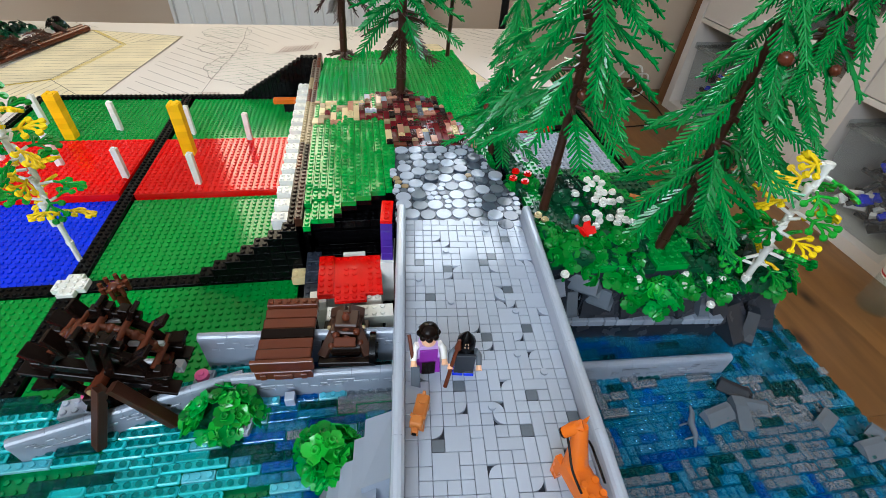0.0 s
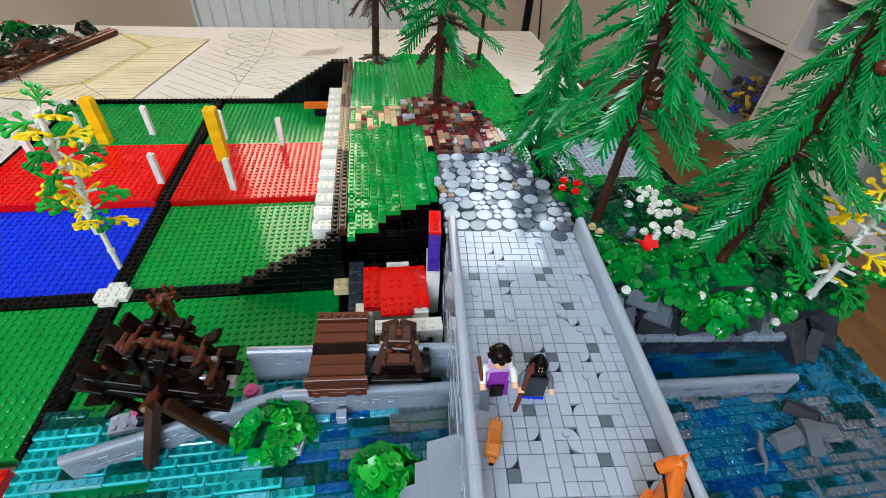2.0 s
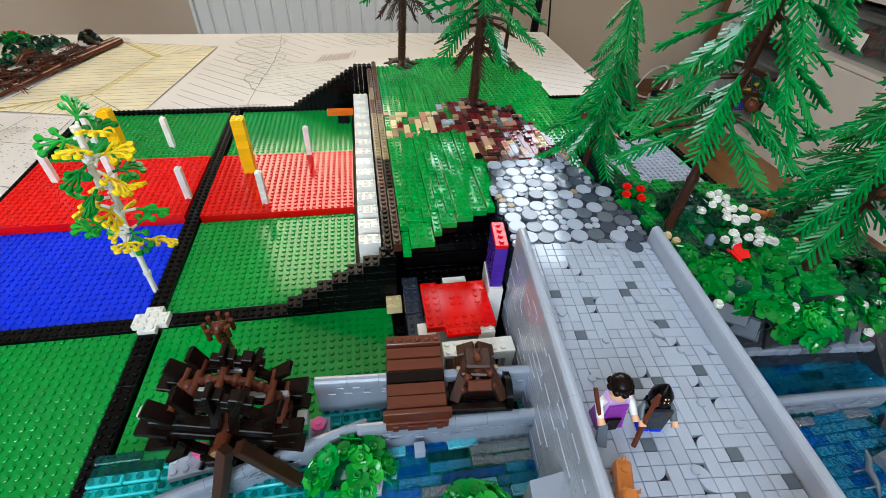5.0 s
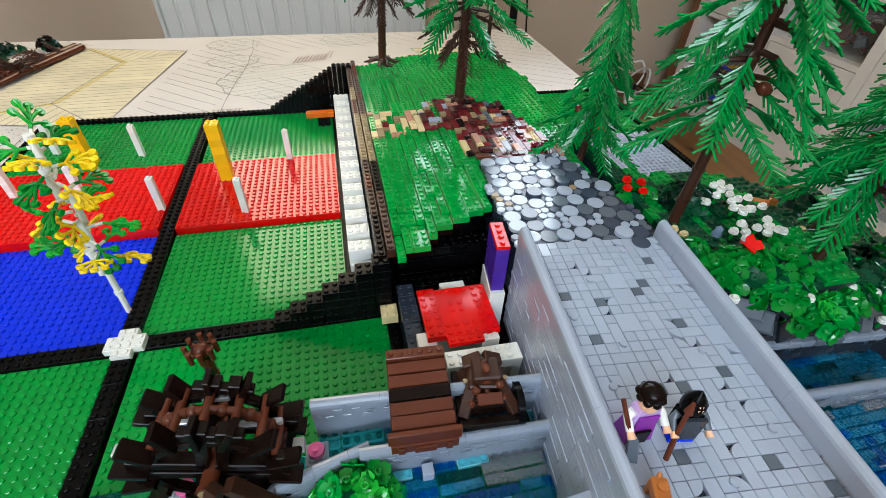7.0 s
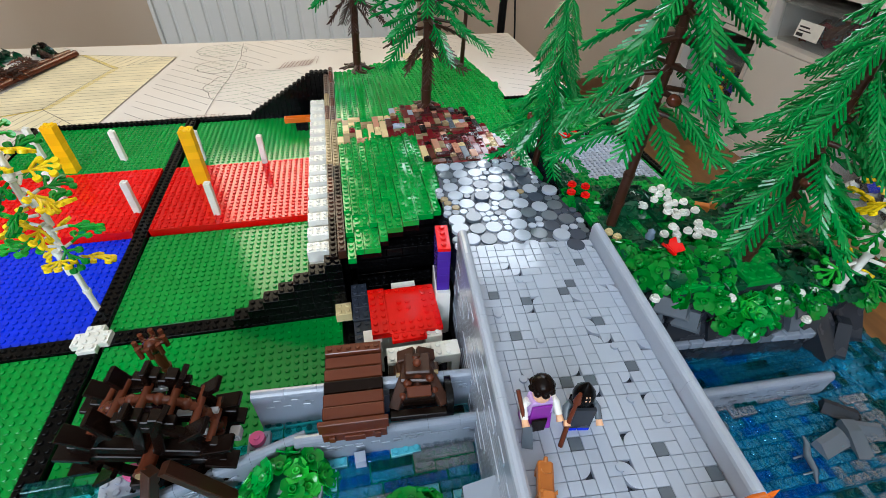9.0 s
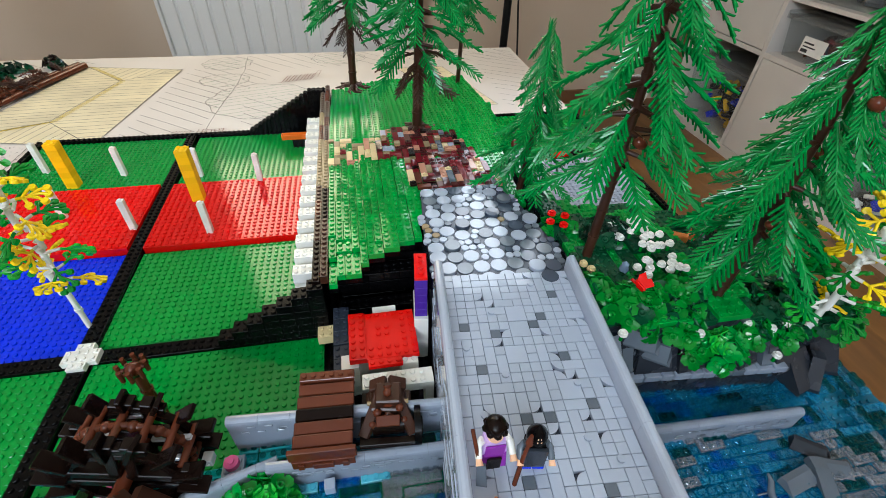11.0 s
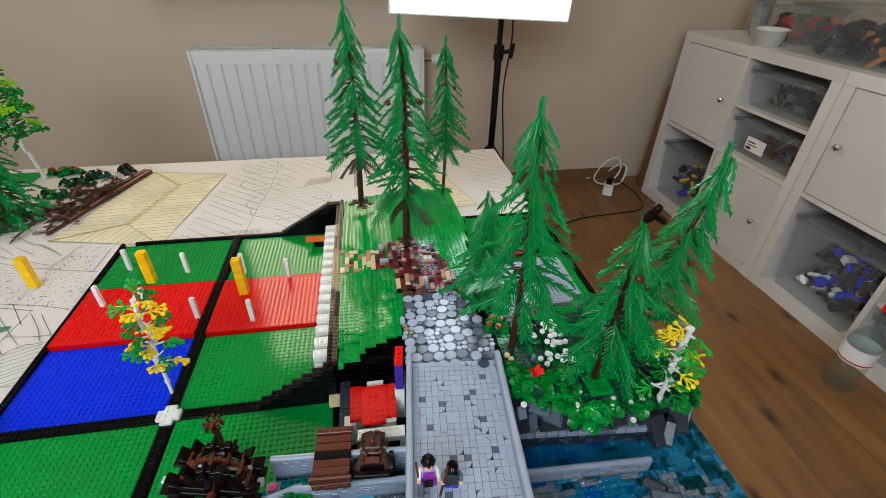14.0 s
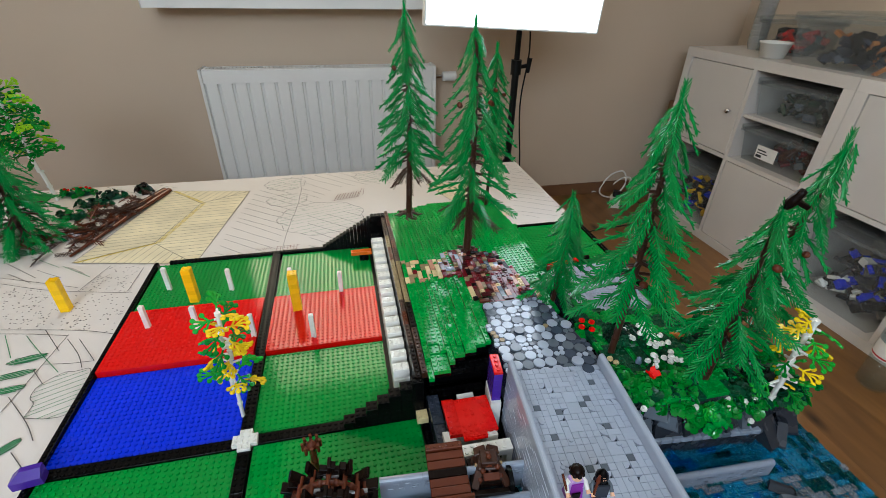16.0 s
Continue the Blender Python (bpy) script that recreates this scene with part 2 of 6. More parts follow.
    def tube(self, pts, rad, n=6, m=0, tf=None, s=True, caps=True):
        pts = [Vector(p) for p in pts]
        rad = [rad] * len(pts) if isinstance(rad, (int, float)) else rad
        vs, up = [], Vector((0.31, 0.17, 0.93))
        for i, p in enumerate(pts):
            d = (pts[min(i + 1, len(pts) - 1)] - pts[max(i - 1, 0)]).normalized()
            a = d.cross(up if abs(d.dot(up)) < 0.95 else Vector((1, 0, 0))).normalized()
            b = d.cross(a)
            vs += [p + rad[i] * (math.cos(2 * math.pi * k / n) * a + math.sin(2 * math.pi * k / n) * b) for k in range(n)]
        fs = [(i * n + k, (i + 1) * n + k, (i + 1) * n + (k + 1) % n, i * n + (k + 1) % n) for i in range(len(pts) - 1) for k in range(n)]
        self.add(vs, fs, m, s, tf)
        if caps:
            e = len(pts) - 1
            self.add(vs[:n], [tuple(range(n))], m, False, tf)
            self.add(vs[e * n:], [tuple(reversed(range(n)))], m, False, tf)
        return self

    def prism(self, poly, z0, z1, m=0, tf=None):
        n = len(poly)
        vs = [(x, y, z0) for x, y in poly] + [(x, y, z1) for x, y in poly]
        fs = [tuple(range(n, 2 * n)), tuple(reversed(range(n)))] + [(i, (i + 1) % n, n + (i + 1) % n, n + i) for i in range(n)]
        return self.add(vs, fs, m, False, tf)

    def ball(self, x, y, z, r, m=0, n=10, k=6, sz=1.0, tf=None):
        prof = [(max(1e-5, r * math.sin(math.pi * i / k)), z - r * sz * math.cos(math.pi * i / k)) for i in range(k + 1)]
        vs = [(x + q * math.cos(2 * math.pi * i / n), y + q * math.sin(2 * math.pi * i / n), h) for q, h in prof for i in range(n)]
        fs = [(a * n + i, a * n + (i + 1) % n, (a + 1) * n + (i + 1) % n, (a + 1) * n + i) for a in range(k) for i in range(n)]
        return self.add(vs, fs, m, True, tf)

    def mesh(self, name):
        me = bpy.data.meshes.new(name)
        me.from_pydata(self.v, [], self.f)
        for q in self.mats:
            me.materials.append(MATS[q])
        me.polygons.foreach_set("material_index", self.m)
        me.polygons.foreach_set("use_smooth", self.s)
        me.update()
        return me


def thing(name, label, category, m=None, group="", kind=""):
    ob = tagged(new(name), label, category, group, kind)
    ob.empty_display_size = 0.02
    if m is not None:
        ob.matrix_basis = m
    return ob


def solid(name, mb, label, category, m=None, group="", kind=""):
    ob = tagged(new(name, mb.mesh(name)), label, category, group, kind)
    if m is not None:
        ob.matrix_basis = m
    return ob


def part(name, mb, parent, label="", m=None):
    ob = new(name, mb.mesh(name) if isinstance(mb, MB) else mb)
    ob.parent = parent
    if m is not None:
        ob.matrix_basis = m
    if label:
        ob["label"] = label
    return ob


CACHE = {}


def tile_mesh(w, d, h, mat, studs=True, n=8, gap=0.00015):
    """A brick, plate or tile of w x d studs whose top is at z = 0 and whose corner is at the origin."""
    key = (w, d, round(h, 5), mat, studs, gap)
    if key not in CACHE:
        mb = MB(mat).cbox(gap, w * S - gap, gap, d * S - gap, -h, 0, 0.0003)
        if studs:
            mb.studs(0, 0, w, d, 0, n)
        CACHE[key] = mb.mesh("piece")
    return CACHE[key]


def bend(pts, k=6):
    """A smooth run of points through the given ones."""
    p = [Vector(q) for q in pts]
    p = [p[0]] + p + [p[-1]]
    out = []
    for i in range(1, len(p) - 2):
        for j in range(k):
            t = j / k
            out.append(0.5 * (2 * p[i] + (p[i + 1] - p[i - 1]) * t + (2 * p[i - 1] - 5 * p[i] + 4 * p[i + 1] - p[i + 2]) * t ** 2 + (3 * p[i] - p[i - 1] - 3 * p[i + 1] + p[i + 2]) * t ** 3))
    return out + [p[-1]]


def smooth(a, b, x):
    t = max(0.0, min(1.0, (x - a) / (b - a)))
    return t * t * (3 - 2 * t)


def inside(poly, x, y):
    r, n = False, len(poly)
    for i in range(n):
        (x0, y0), (x1, y1) = poly[i], poly[i - 1]
        if (y0 > y) != (y1 > y) and x < (x1 - x0) * (y - y0) / (y1 - y0) + x0:
            r = not r
    return r


def pack(nx, ny, sizes, rnd, ok=None):
    """Covers a stud grid with pieces: yields column, row, width and depth."""
    free = [[ok is None or ok(i, j) for j in range(ny)] for i in range(nx)]
    for j in range(ny):
        for i in range(nx):
            if not free[i][j]:
                continue
            cand = list(sizes)
            rnd.shuffle(cand)
            for w, d in cand + [(1, 1)]:
                if i + w <= nx and j + d <= ny and all(free[a][b] for a in range(i, i + w) for b in range(j, j + d)):
                    for a in range(i, i + w):
                        for b in range(j, j + d):
                            free[a][b] = False
                    yield i, j, w, d
                    break

# ---- room ----
FLOOR, CEIL, XL, XR, YN, YF = -0.455, 1.95, -2.1, 2.14, -2.2, 1.66


def room():
    for name, b, lab in (("wall_east", (XR, XR + 0.1, YN - 0.1, YF + 0.1, FLOOR, CEIL), "plain beige painted plaster wall behind the shelves"),
                         ("wall_west", (XL - 0.1, XL, YN - 0.1, YF + 0.1, FLOOR, CEIL), "plain beige painted plaster wall")):
        solid(name, MB("wall_paint").box(*b), lab, "wall", kind="structure")
    for name, y0, y1, wx0, wx1, wz0, wz1, lab in (("wall_north", YF, YF + 0.1, -0.38, 0.40, 0.52, 1.7, "beige painted plaster wall with a window over the radiator"),
                                                  ("wall_south", YN - 0.1, YN, -1.35, 0.25, 0.9, 1.86, "beige painted plaster wall with an added unseen window")):
        mb = MB("wall_paint").box(XL, wx0, y0, y1, FLOOR, CEIL).box(wx1, XR, y0, y1, FLOOR, CEIL)
        mb.box(wx0, wx1, y0, y1, FLOOR, wz0).box(wx0, wx1, y0, y1, wz1, CEIL)
        solid(name, mb, lab, "wall", kind="structure")
    solid("ceiling", MB("ceiling_paint").box(XL - 0.1, XR + 0.1, YN - 0.1, YF + 0.1, CEIL, CEIL + 0.1), "plain white painted ceiling", "ceiling", kind="structure")
    # the second window is unseen, added for the fill lamp behind the walker
    for k, (wx0, wx1, wz0, wz1, y, sg) in enumerate(((-0.38, 0.40, 0.52, 1.7, YF + 0.07, 1), (-1.35, 0.25, 0.9, 1.86, YN - 0.07, -1))):
        w = thing(f"window_{k + 1}", "white framed window letting in daylight", "window", kind="structure")
        f = MB("enamel")
        for b in ((wx0, wx0 + 0.06, wz0, wz1), (wx1 - 0.06, wx1, wz0, wz1), (wx0 + 0.06, wx1 - 0.06, wz0, wz0 + 0.06), (wx0 + 0.06, wx1 - 0.06, wz1 - 0.06, wz1),
                  ((wx0 + wx1) / 2 - 0.03, (wx0 + wx1) / 2 + 0.03, wz0 + 0.06, wz1 - 0.06)):
            f.box(b[0], b[1], y - 0.025, y + 0.025, b[2], b[3])
        part("window_frame", f, w)
    sill = MB("enamel").cbox(-0.481, 0.95, YF - 0.16, YF - 0.001, 0.452, 0.49, 0.006)
    solid("window_sill", sill, "white painted window sill over the radiator", "window sill", kind="structure")
    fl = thing("floor", "brown oak plank floor with dark knots", "floor", kind="structure")
    rnd = random.Random(3)
    part("subfloor", MB("table_edge").box(XL, XR, YN, YF, FLOOR - 0.05, FLOOR - 0.012), fl)
    x = XL
    while x < XR - 0.01:
        w = min(0.19, XR - x)
        y = YN - rnd.uniform(0, 1.2)
        while y < YF:
            ye = min(y + 1.38, YF)
            if ye > YN:
                part("plank", MB("floor_oak").box(x + 0.0003, x + w - 0.0003, max(y, YN) + 0.0003, ye - 0.0003, FLOOR - 0.012, FLOOR), fl)
            y += 1.38
        x += 0.19
    sk = MB("cardboard").box(XL, 1.70, YF - 0.014, YF - 0.001, FLOOR, FLOOR + 0.06)
    solid("baseboard", sk, "low brown wooden skirting board", "baseboard", kind="structure")


def radiator(x0, x1, z0, z1, y):
    r = thing("radiator", "white ribbed panel radiator mounted under the window", "radiator", pose(x0, y, z0))
    w, h = x1 - x0, z1 - z0
    mb = MB("enamel")
    n = int(w / 0.052)
    p = w / n
    prof = [(0.0, 0.0)]
    for i in range(n):
        prof += [(p * (i + 0.05), -0.0), (p * (i + 0.13), -0.008), (p * (i + 0.87), -0.008), (p * (i + 0.95), 0.0)]
    prof.append((w, 0.0))
    m0, m1 = 0.05, h - 0.05
    vs = [(a, b, z) for z in (m0, m1) for a, b in prof]
    k = len(prof)
    mb.add(vs, [(i, i + 1, k + i + 1, k + i) for i in range(k - 1)])
    part("top_rail", MB("enamel").cbox(0, w, -0.012, 0.012, h - 0.05, h, 0.003), r)
    part("bottom_rail", MB("enamel").cbox(0, w, -0.012, 0.012, 0, 0.05, 0.003), r)
    part("backing", MB("enamel").box(0, w, 0.002, 0.012, 0.05, h - 0.05), r)
    for x in (-0.0122, w + 0.0002):
        part("side_cover", MB("enamel").cbox(x, x + 0.012, -0.013, 0.09, 0, h + 0.002, 0.002), r)
    part("rear_panel", MB("enamel").box(0, w, 0.07, 0.085, 0.01, h - 0.01), r)
    part("panel", mb, r)
    g = MB("enamel")
    for i in range(int(w / 0.014)):
        g.box(i * 0.014, i * 0.014 + 0.008, 0.014, 0.068, h - 0.006, h)
    g.box(0, w, 0.012, 0.018, h - 0.012, h + 0.001).box(0, w, 0.064, 0.07, h - 0.012, h + 0.001)
    part("grille", g, r, "slotted white top grille")
    v = MB("enamel", "chrome").tube([(w + 0.012, 0.04, h - 0.05), (w + 0.05, 0.04, h - 0.05)], 0.008, 8, 1).tube([(w + 0.05, 0.04, h - 0.05), (w + 0.11, 0.04, h - 0.05)], [0.019, 0.022], 12)
    part("valve", v, r, "white thermostat knob")
    for x in (0.2, w - 0.24):
        part("bracket", MB("enamel").box(x, x + 0.04, 0.0855, YF - y - 0.001, 0.1, h - 0.1), r)


def photo_lamp(px, py):
    s = thing("softbox_lamp", "photo lamp with a glowing white softbox on a black stand", "lamp", pose(px, py, FLOOR))
    part("pole", MB("rubber_black").tube([(0, 0, 0.12), (0, 0, 0.74)], 0.013, 12), s)
    part("upper_pole", MB("rubber_black").tube([(0, 0, 0.74), (0.0, 0, 1.30)], 0.010, 12), s)
    c = MB("rubber_black").tube([(0, 0, 0.715), (0, 0, 0.765)], 0.019, 12).tube([(0.012, 0, 0.74), (0.05, 0, 0.745)], [0.007, 0.007], 8).tube([(0.045, 0, 0.72), (0.05, 0, 0.77)], [0.008, 0.01], 8)
    part("collar", c, s, "black clamp with a wing knob")
    for a in (30, 150, 270):
        dx, dy = math.cos(radians(a)), math.sin(radians(a))
        part("leg", MB("rubber_black").tube([(0, 0, 0.4), (dx * 0.3, dy * 0.3, 0.008)], 0.008, 8), s)
    # the box hangs on the pole and looks down at the table
    tf = pose(-0.156, -0.405, 1.186, 91, 2.5, 0)
    w, h = 0.236, 0.286
    part("arm", MB("rubber_black").tube([(0, 0, 1.29), (-0.156, -0.150, 1.195)], 0.010, 10), s)
    part("diffuser", MB("lamp_diffuser").box(-w, w, -h, h, -0.002, 0.0, tf=tf), s, "glowing white cloth front")
    rim = MB("enamel")
    for b in ((-w - 0.004, -w, -h - 0.004, h + 0.004), (w, w + 0.004, -h - 0.004, h + 0.004), (-w, w, -h - 0.004, -h), (-w, w, h, h + 0.004)):
        rim.box(b[0], b[1], b[2], b[3], -0.03, 0.001, tf=tf)
    part("rim", rim, s, "white cloth rim")
    sh = MB("rubber_black")
    fr = [(-w, -h, -0.012), (w, -h, -0.012), (w, h, -0.012), (-w, h, -0.012)]
    bk = [(-0.06, -0.06, -0.26), (0.06, -0.06, -0.26), (0.06, 0.06, -0.26), (-0.06, 0.06, -0.26)]
    sh.add(fr + bk, [(0, 1, 5, 4), (1, 2, 6, 5), (2, 3, 7, 6), (3, 0, 4, 7), (4, 5, 6, 7)], tf=tf)
    part("housing", sh, s, "black tapered cloth housing")
    pts = [(0.02, 0.0, 1.0), (0.045, 0.0, 0.8), (0.03, 0.0, 0.6), (0.05, -0.02, 0.3), (0.03, 0, 0.02), (0.3, 0.2, 0.008)]
    part("cable", MB("rubber_black").tube(bend(pts), 0.003, 6), s)


def cabinet_unit(m, cells):
    """A white two by two shelf unit; local x runs along the front, y into the unit."""
    c = thing("shelf_unit", "white two by two shelf unit with doors, standing on the floor", "shelf", m, "shelf units")
    W, D, H, t, th, cell = 0.77, 0.39, 0.77, 0.038, 0.016, 0.339
    for name, b in (("side_panel", (0, t, 0, D, 0, H - t)), ("side_panel", (W - t, W, 0, D, 0, H - t)), ("bottom_panel", (t + 0.0003, W - t - 0.0003, 0.0005, D, 0.001, t)), ("top_panel", (0, W, 0, D, H - t + 0.0003, H)),
                    ("divider", (t + cell, t + cell + th, 0.002, D - 0.007, t, H - t)), ("shelf", (t, t + cell - 0.0003, 0.002, D - 0.007, t + cell, t + cell + th)), ("shelf", (t + cell + th + 0.0003, W - t, 0.002, D - 0.007, t + cell, t + cell + th)),
                    ("back_panel", (t, W - t, D - 0.006, D - 0.001, t, H - t))):
        part(name, MB("cabinet_foil").box(*b), c)
    for (i, j, what) in cells:
        x0, z0 = t + i * (cell + th), t + j * (cell + th)
        if what[0] == 'd':
            d = part("door", MB("cabinet_foil").cbox(0.003, cell - 0.003, 0, cell - 0.006, -0.016, 0, 0.001, tf=pose(0, 0, 0, 90)), c, m=pose(x0, 0.004, z0 + 0.003) @ pose(0, -0.001, 0))
            kx = cell - 0.045 if what[1] == 'r' else 0.045
            if what[1] in 'rl':
                k = MB("chrome").lathe([(0.004, 0), (0.004, 0.008), (0.010, 0.014), (0.011, 0.019), (0.008, 0.023), (0.0001, 0.024)], 12, tf=pose(kx, 0.0, cell / 2, 90))
                part("knob", k, d, "small round metal knob")
        if what[0] == 's':
            part("shelf_insert", MB("cabinet_foil").box(x0 + 0.001, x0 + cell - 0.001, 0.01, D - 0.02, z0 + cell / 2 - 0.006, z0 + cell / 2 + 0.006), c)
    return c


def clear_bin(name, m, w, d, h, fill, label):
    """A clear plastic box with a lid, and coloured parts in it."""
    b = thing("storage_box", label, "storage box", m, "clear storage boxes")
    t = 0.003
    mb = MB("bin_plastic")
    x, y, q = w / 2, d / 2, 0.9
    a = [(-x * q, -y * q, 0), (x * q, -y * q, 0), (x * q, y * q, 0), (-x * q, y * q, 0)]
    o = [(-x, -y, h), (x, -y, h), (x, y, h), (-x, y, h)]
    mb.add(a + o, [(3, 2, 1, 0), (0, 1, 5, 4), (1, 2, 6, 5), (2, 3, 7, 6), (3, 0, 4, 7)])
    part("body", mb, b)
    mb = MB("bin_plastic")
    mb.box(-x - 0.008, x + 0.008, -y - 0.008, -y, h - 0.012, h).box(-x - 0.008, x + 0.008, y, y + 0.008, h - 0.012, h)
    mb.box(-x - 0.008, -x, -y, y, h - 0.012, h).box(x, x + 0.008, -y, y, h - 0.012, h)
    part("rim", mb, b)
    part("lid", MB("bin_plastic").cbox(-x - 0.01, x + 0.01, -y - 0.01, y + 0.01, h + 0.001, h + 0.012, 0.003).cbox(-x * 0.8, x * 0.8, -y * 0.8, y * 0.8, h + 0.0125, h + 0.018, 0.003), b)
    rnd = random.Random(name)
    f = MB(*fill)
    for _ in range(110):
        sx, sy, sz = rnd.choice((0.012, 0.016, 0.022, 0.03)), rnd.choice((0.008, 0.010, 0.016)), rnd.choice((0.006, 0.006, 0.012))
        zz = rnd.uniform(0.004, h * 0.55)
        lim = q * 0.82
        tf = pose(rnd.uniform(-x, x) * lim * 0.86, rnd.uniform(-y, y) * lim * 0.86, zz + 0.012, rnd.uniform(-50, 50), rnd.uniform(-50, 50), rnd.uniform(0, 180))
        f.cbox(-sx, sx, -sy, sy, -sz, sz, 0.001, rnd.randrange(len(fill)), tf)
    part("contents", f, b, "heap of loose plastic toy parts")
    return b


room()
radiator(-0.350, 0.560, -0.362, 0.238, 1.56)
photo_lamp(0.795, 1.20)
CAB = pose(1.714, 1.475, FLOOR, 0, 0, -90 + 0.8)      # x along the front towards the walker, y into the unit
CAB2 = CAB @ pose(0.772, 0, 0)
CAB3 = CAB @ pose(1.544, 0, 0)
cabinet_unit(CAB, ((0, 1, 'dr'), (1, 1, 's'), (1, 0, 'dr')))
cabinet_unit(CAB2, ((0, 1, 'dl'), (1, 1, 'dl'), (1, 0, 's')))
cabinet_unit(CAB3, ((0, 1, 'dl'), (1, 1, 'dr'), (0, 0, 'dl')))
clear_bin("a", CAB @ pose(0.207, 0.18, 0.039), 0.30, 0.32, 0.25, ("black", "yellow", "brown_dark", "blue", "black", "brown_dark"), "clear storage box of black, yellow and blue toy parts")
clear_bin("b", CAB @ pose(0.562, 0.19, 0.037 + 0.356 + 0.177), 0.31, 0.33, 0.125, ("black", "grey_dark", "green_black"), "low clear storage box of black toy parts")
bx = clear_bin("c", CAB @ pose(0.562, 0.19, 0.037 + 0.357), 0.31, 0.33, 0.125, ("dark_red", "brown", "grey_dark"), "low clear storage box of dark parts with a paper label")
part("sticker", MB("label_paper", "print_black").box(-0.075, 0.015, -0.172, -0.1712, 0.05, 0.10).box(-0.068, -0.03, -0.1722, -0.172, 0.08, 0.085, 1).box(-0.068, -0.02, -0.1722, -0.172, 0.07, 0.074, 1).box(-0.07, -0.045, -0.1722, -0.172, 0.055, 0.065, 1), bx, "white paper label with small print", m=pose(0.012, 0, -0.018))
clear_bin("d", CAB2 @ pose(0.207, 0.18, 0.039), 0.30, 0.32, 0.27, ("blue", "grey_rock", "white", "black", "black"), "clear storage box of blue, white and black toy parts")
clear_bin("e", CAB2 @ pose(0.562, 0.18, 0.039), 0.30, 0.32, 0.13, ("grey_dark", "grey_rock", "black"), "clear storage box of grey and white toy parts")
# on top of the shelves
TOP = CAB @ pose(0, 0, 0.7705)
clear_bin("f", TOP @ pose(0.66, 0.19, 0), 0.42, 0.3, 0.15, ("orange_brown", "slate", "black", "black", "slate", "black"), "large clear box of yellow and dark toy parts")
clear_bin("g", TOP @ pose(0.27, 0.27, 0), 0.22, 0.17, 0.12, ("dark_red", "red", "black", "slate", "black"), "clear box of red and dark toy parts")
clear_bin("h", TOP @ pose(1.14, 0.19, 0), 0.38, 0.3, 0.16, ("black", "green_black", "grey_dark"), "large clear box of black toy parts")
pot = solid("plastic_tub", MB("enamel").lathe([(0.0001, 0.001), (0.042, 0.001), (0.052, 0.05), (0.056, 0.051), (0.056, 0.056), (0.05, 0.056), (0.041, 0.004), (0.0001, 0.004)], 20), "small round white plastic tub", "tub", TOP @ pose(0.36, 0.08, 0))
thin_clear("cup_plastic", srgb(206, 202, 196), 0.5, 0.2)
cups = MB("cup_plastic")
for i in range(16):
    cups.lathe([(0.024, i * 0.011), (0.034, i * 0.011 + 0.028), (0.036, i * 0.011 + 0.029), (0.036, i * 0.011 + 0.031), (0.033, i * 0.011 + 0.031)], 16)
solid("stacked_cups", cups, "tall stack of white plastic cups", "cups", TOP @ pose(0.13, 0.22, 0))
solid("cardboard_sheet", MB("cardboard").cbox(-0.03, 0.03, -0.2, 0.2, 0, 0.52, 0.002), "tall brown cardboard box beside the shelves", "cardboard box", CAB @ pose(-0.055, 0.22, 0, 0, 3))


def power_strip():
    p = thing("power_strip", "white power strip with plugs and cables on the floor", "power strip", pose(1.53, 1.49, FLOOR, 0, 0, 60))
    part("case", MB("cable_white").cbox(-0.05, 0.05, -0.024, 0.024, 0, 0.04, 0.006).cbox(-0.045, -0.012, -0.02, 0.02, 0.0402, 0.0412, 0.001), p)
    part("plug", MB("rubber_black").cbox(0.0, 0.035, -0.016, 0.016, 0.041, 0.07, 0.004), p, "black plug")
    part("white_cable", MB("cable_white").tube(bend([(0.05, 0, 0.02), (0.09, -0.04, 0.09), (0.13, -0.02, 0.14), (0.15, 0.04, 0.10), (0.13, 0.08, 0.02), (0.07, 0.05, 0.008), (0.06, -0.05, 0.03), (0.12, -0.07, 0.10), (0.17, -0.03, 0.09), (0.17, 0.04, 0.02), (0.11, 0.12, 0.008)]), 0.0045, 6), p)
    part("black_cable", MB("rubber_black").tube(bend([(0.02, 0, 0.069), (0.05, -0.06, 0.04), (0.0, -0.15, 0.006), (-0.14, -0.17, 0.006), (-0.24, -0.06, 0.006), (-0.36, 0.10, 0.006), (-0.5, 0.2, 0.006)]), 0.003, 6), p)


power_strip()


def bottle():
    b = thing("glass_bottle", "clear glass bottle with a red and white label on the floor", "bottle", pose(1.621, 0.210, FLOOR) @ Matrix.Diagonal((0.93, 0.93, 1, 1)))
    part("glass_body", MB("glass").lathe([(0.0001, 0.002), (0.04, 0.0), (0.044, 0.006), (0.044, 0.165), (0.04, 0.185), (0.018, 0.215), (0.014, 0.225), (0.014, 0.275), (0.0165, 0.277), (0.0165, 0.285), (0.0115, 0.285), (0.0115, 0.225), (0.0375, 0.182), (0.0415, 0.165), (0.0415, 0.008), (0.0001, 0.006)], 24), b)
    part("paper_label", MB("label_paper", "print_red", "print_black").lathe([(0.0443, 0.105), (0.0443, 0.158)], 24).lathe([(0.0446, 0.109), (0.0446, 0.114)], 24, 1), b, "white label with a red band")
    part("cap", MB("red").lathe([(0.0172, 0.278), (0.0172, 0.292), (0.0001, 0.293)], 18), b, "red cap")


bottle()

# ---- table and drawn paper ----
TX0, TX1, TY0, TY1 = -0.98, 0.752, -0.78, 1.01


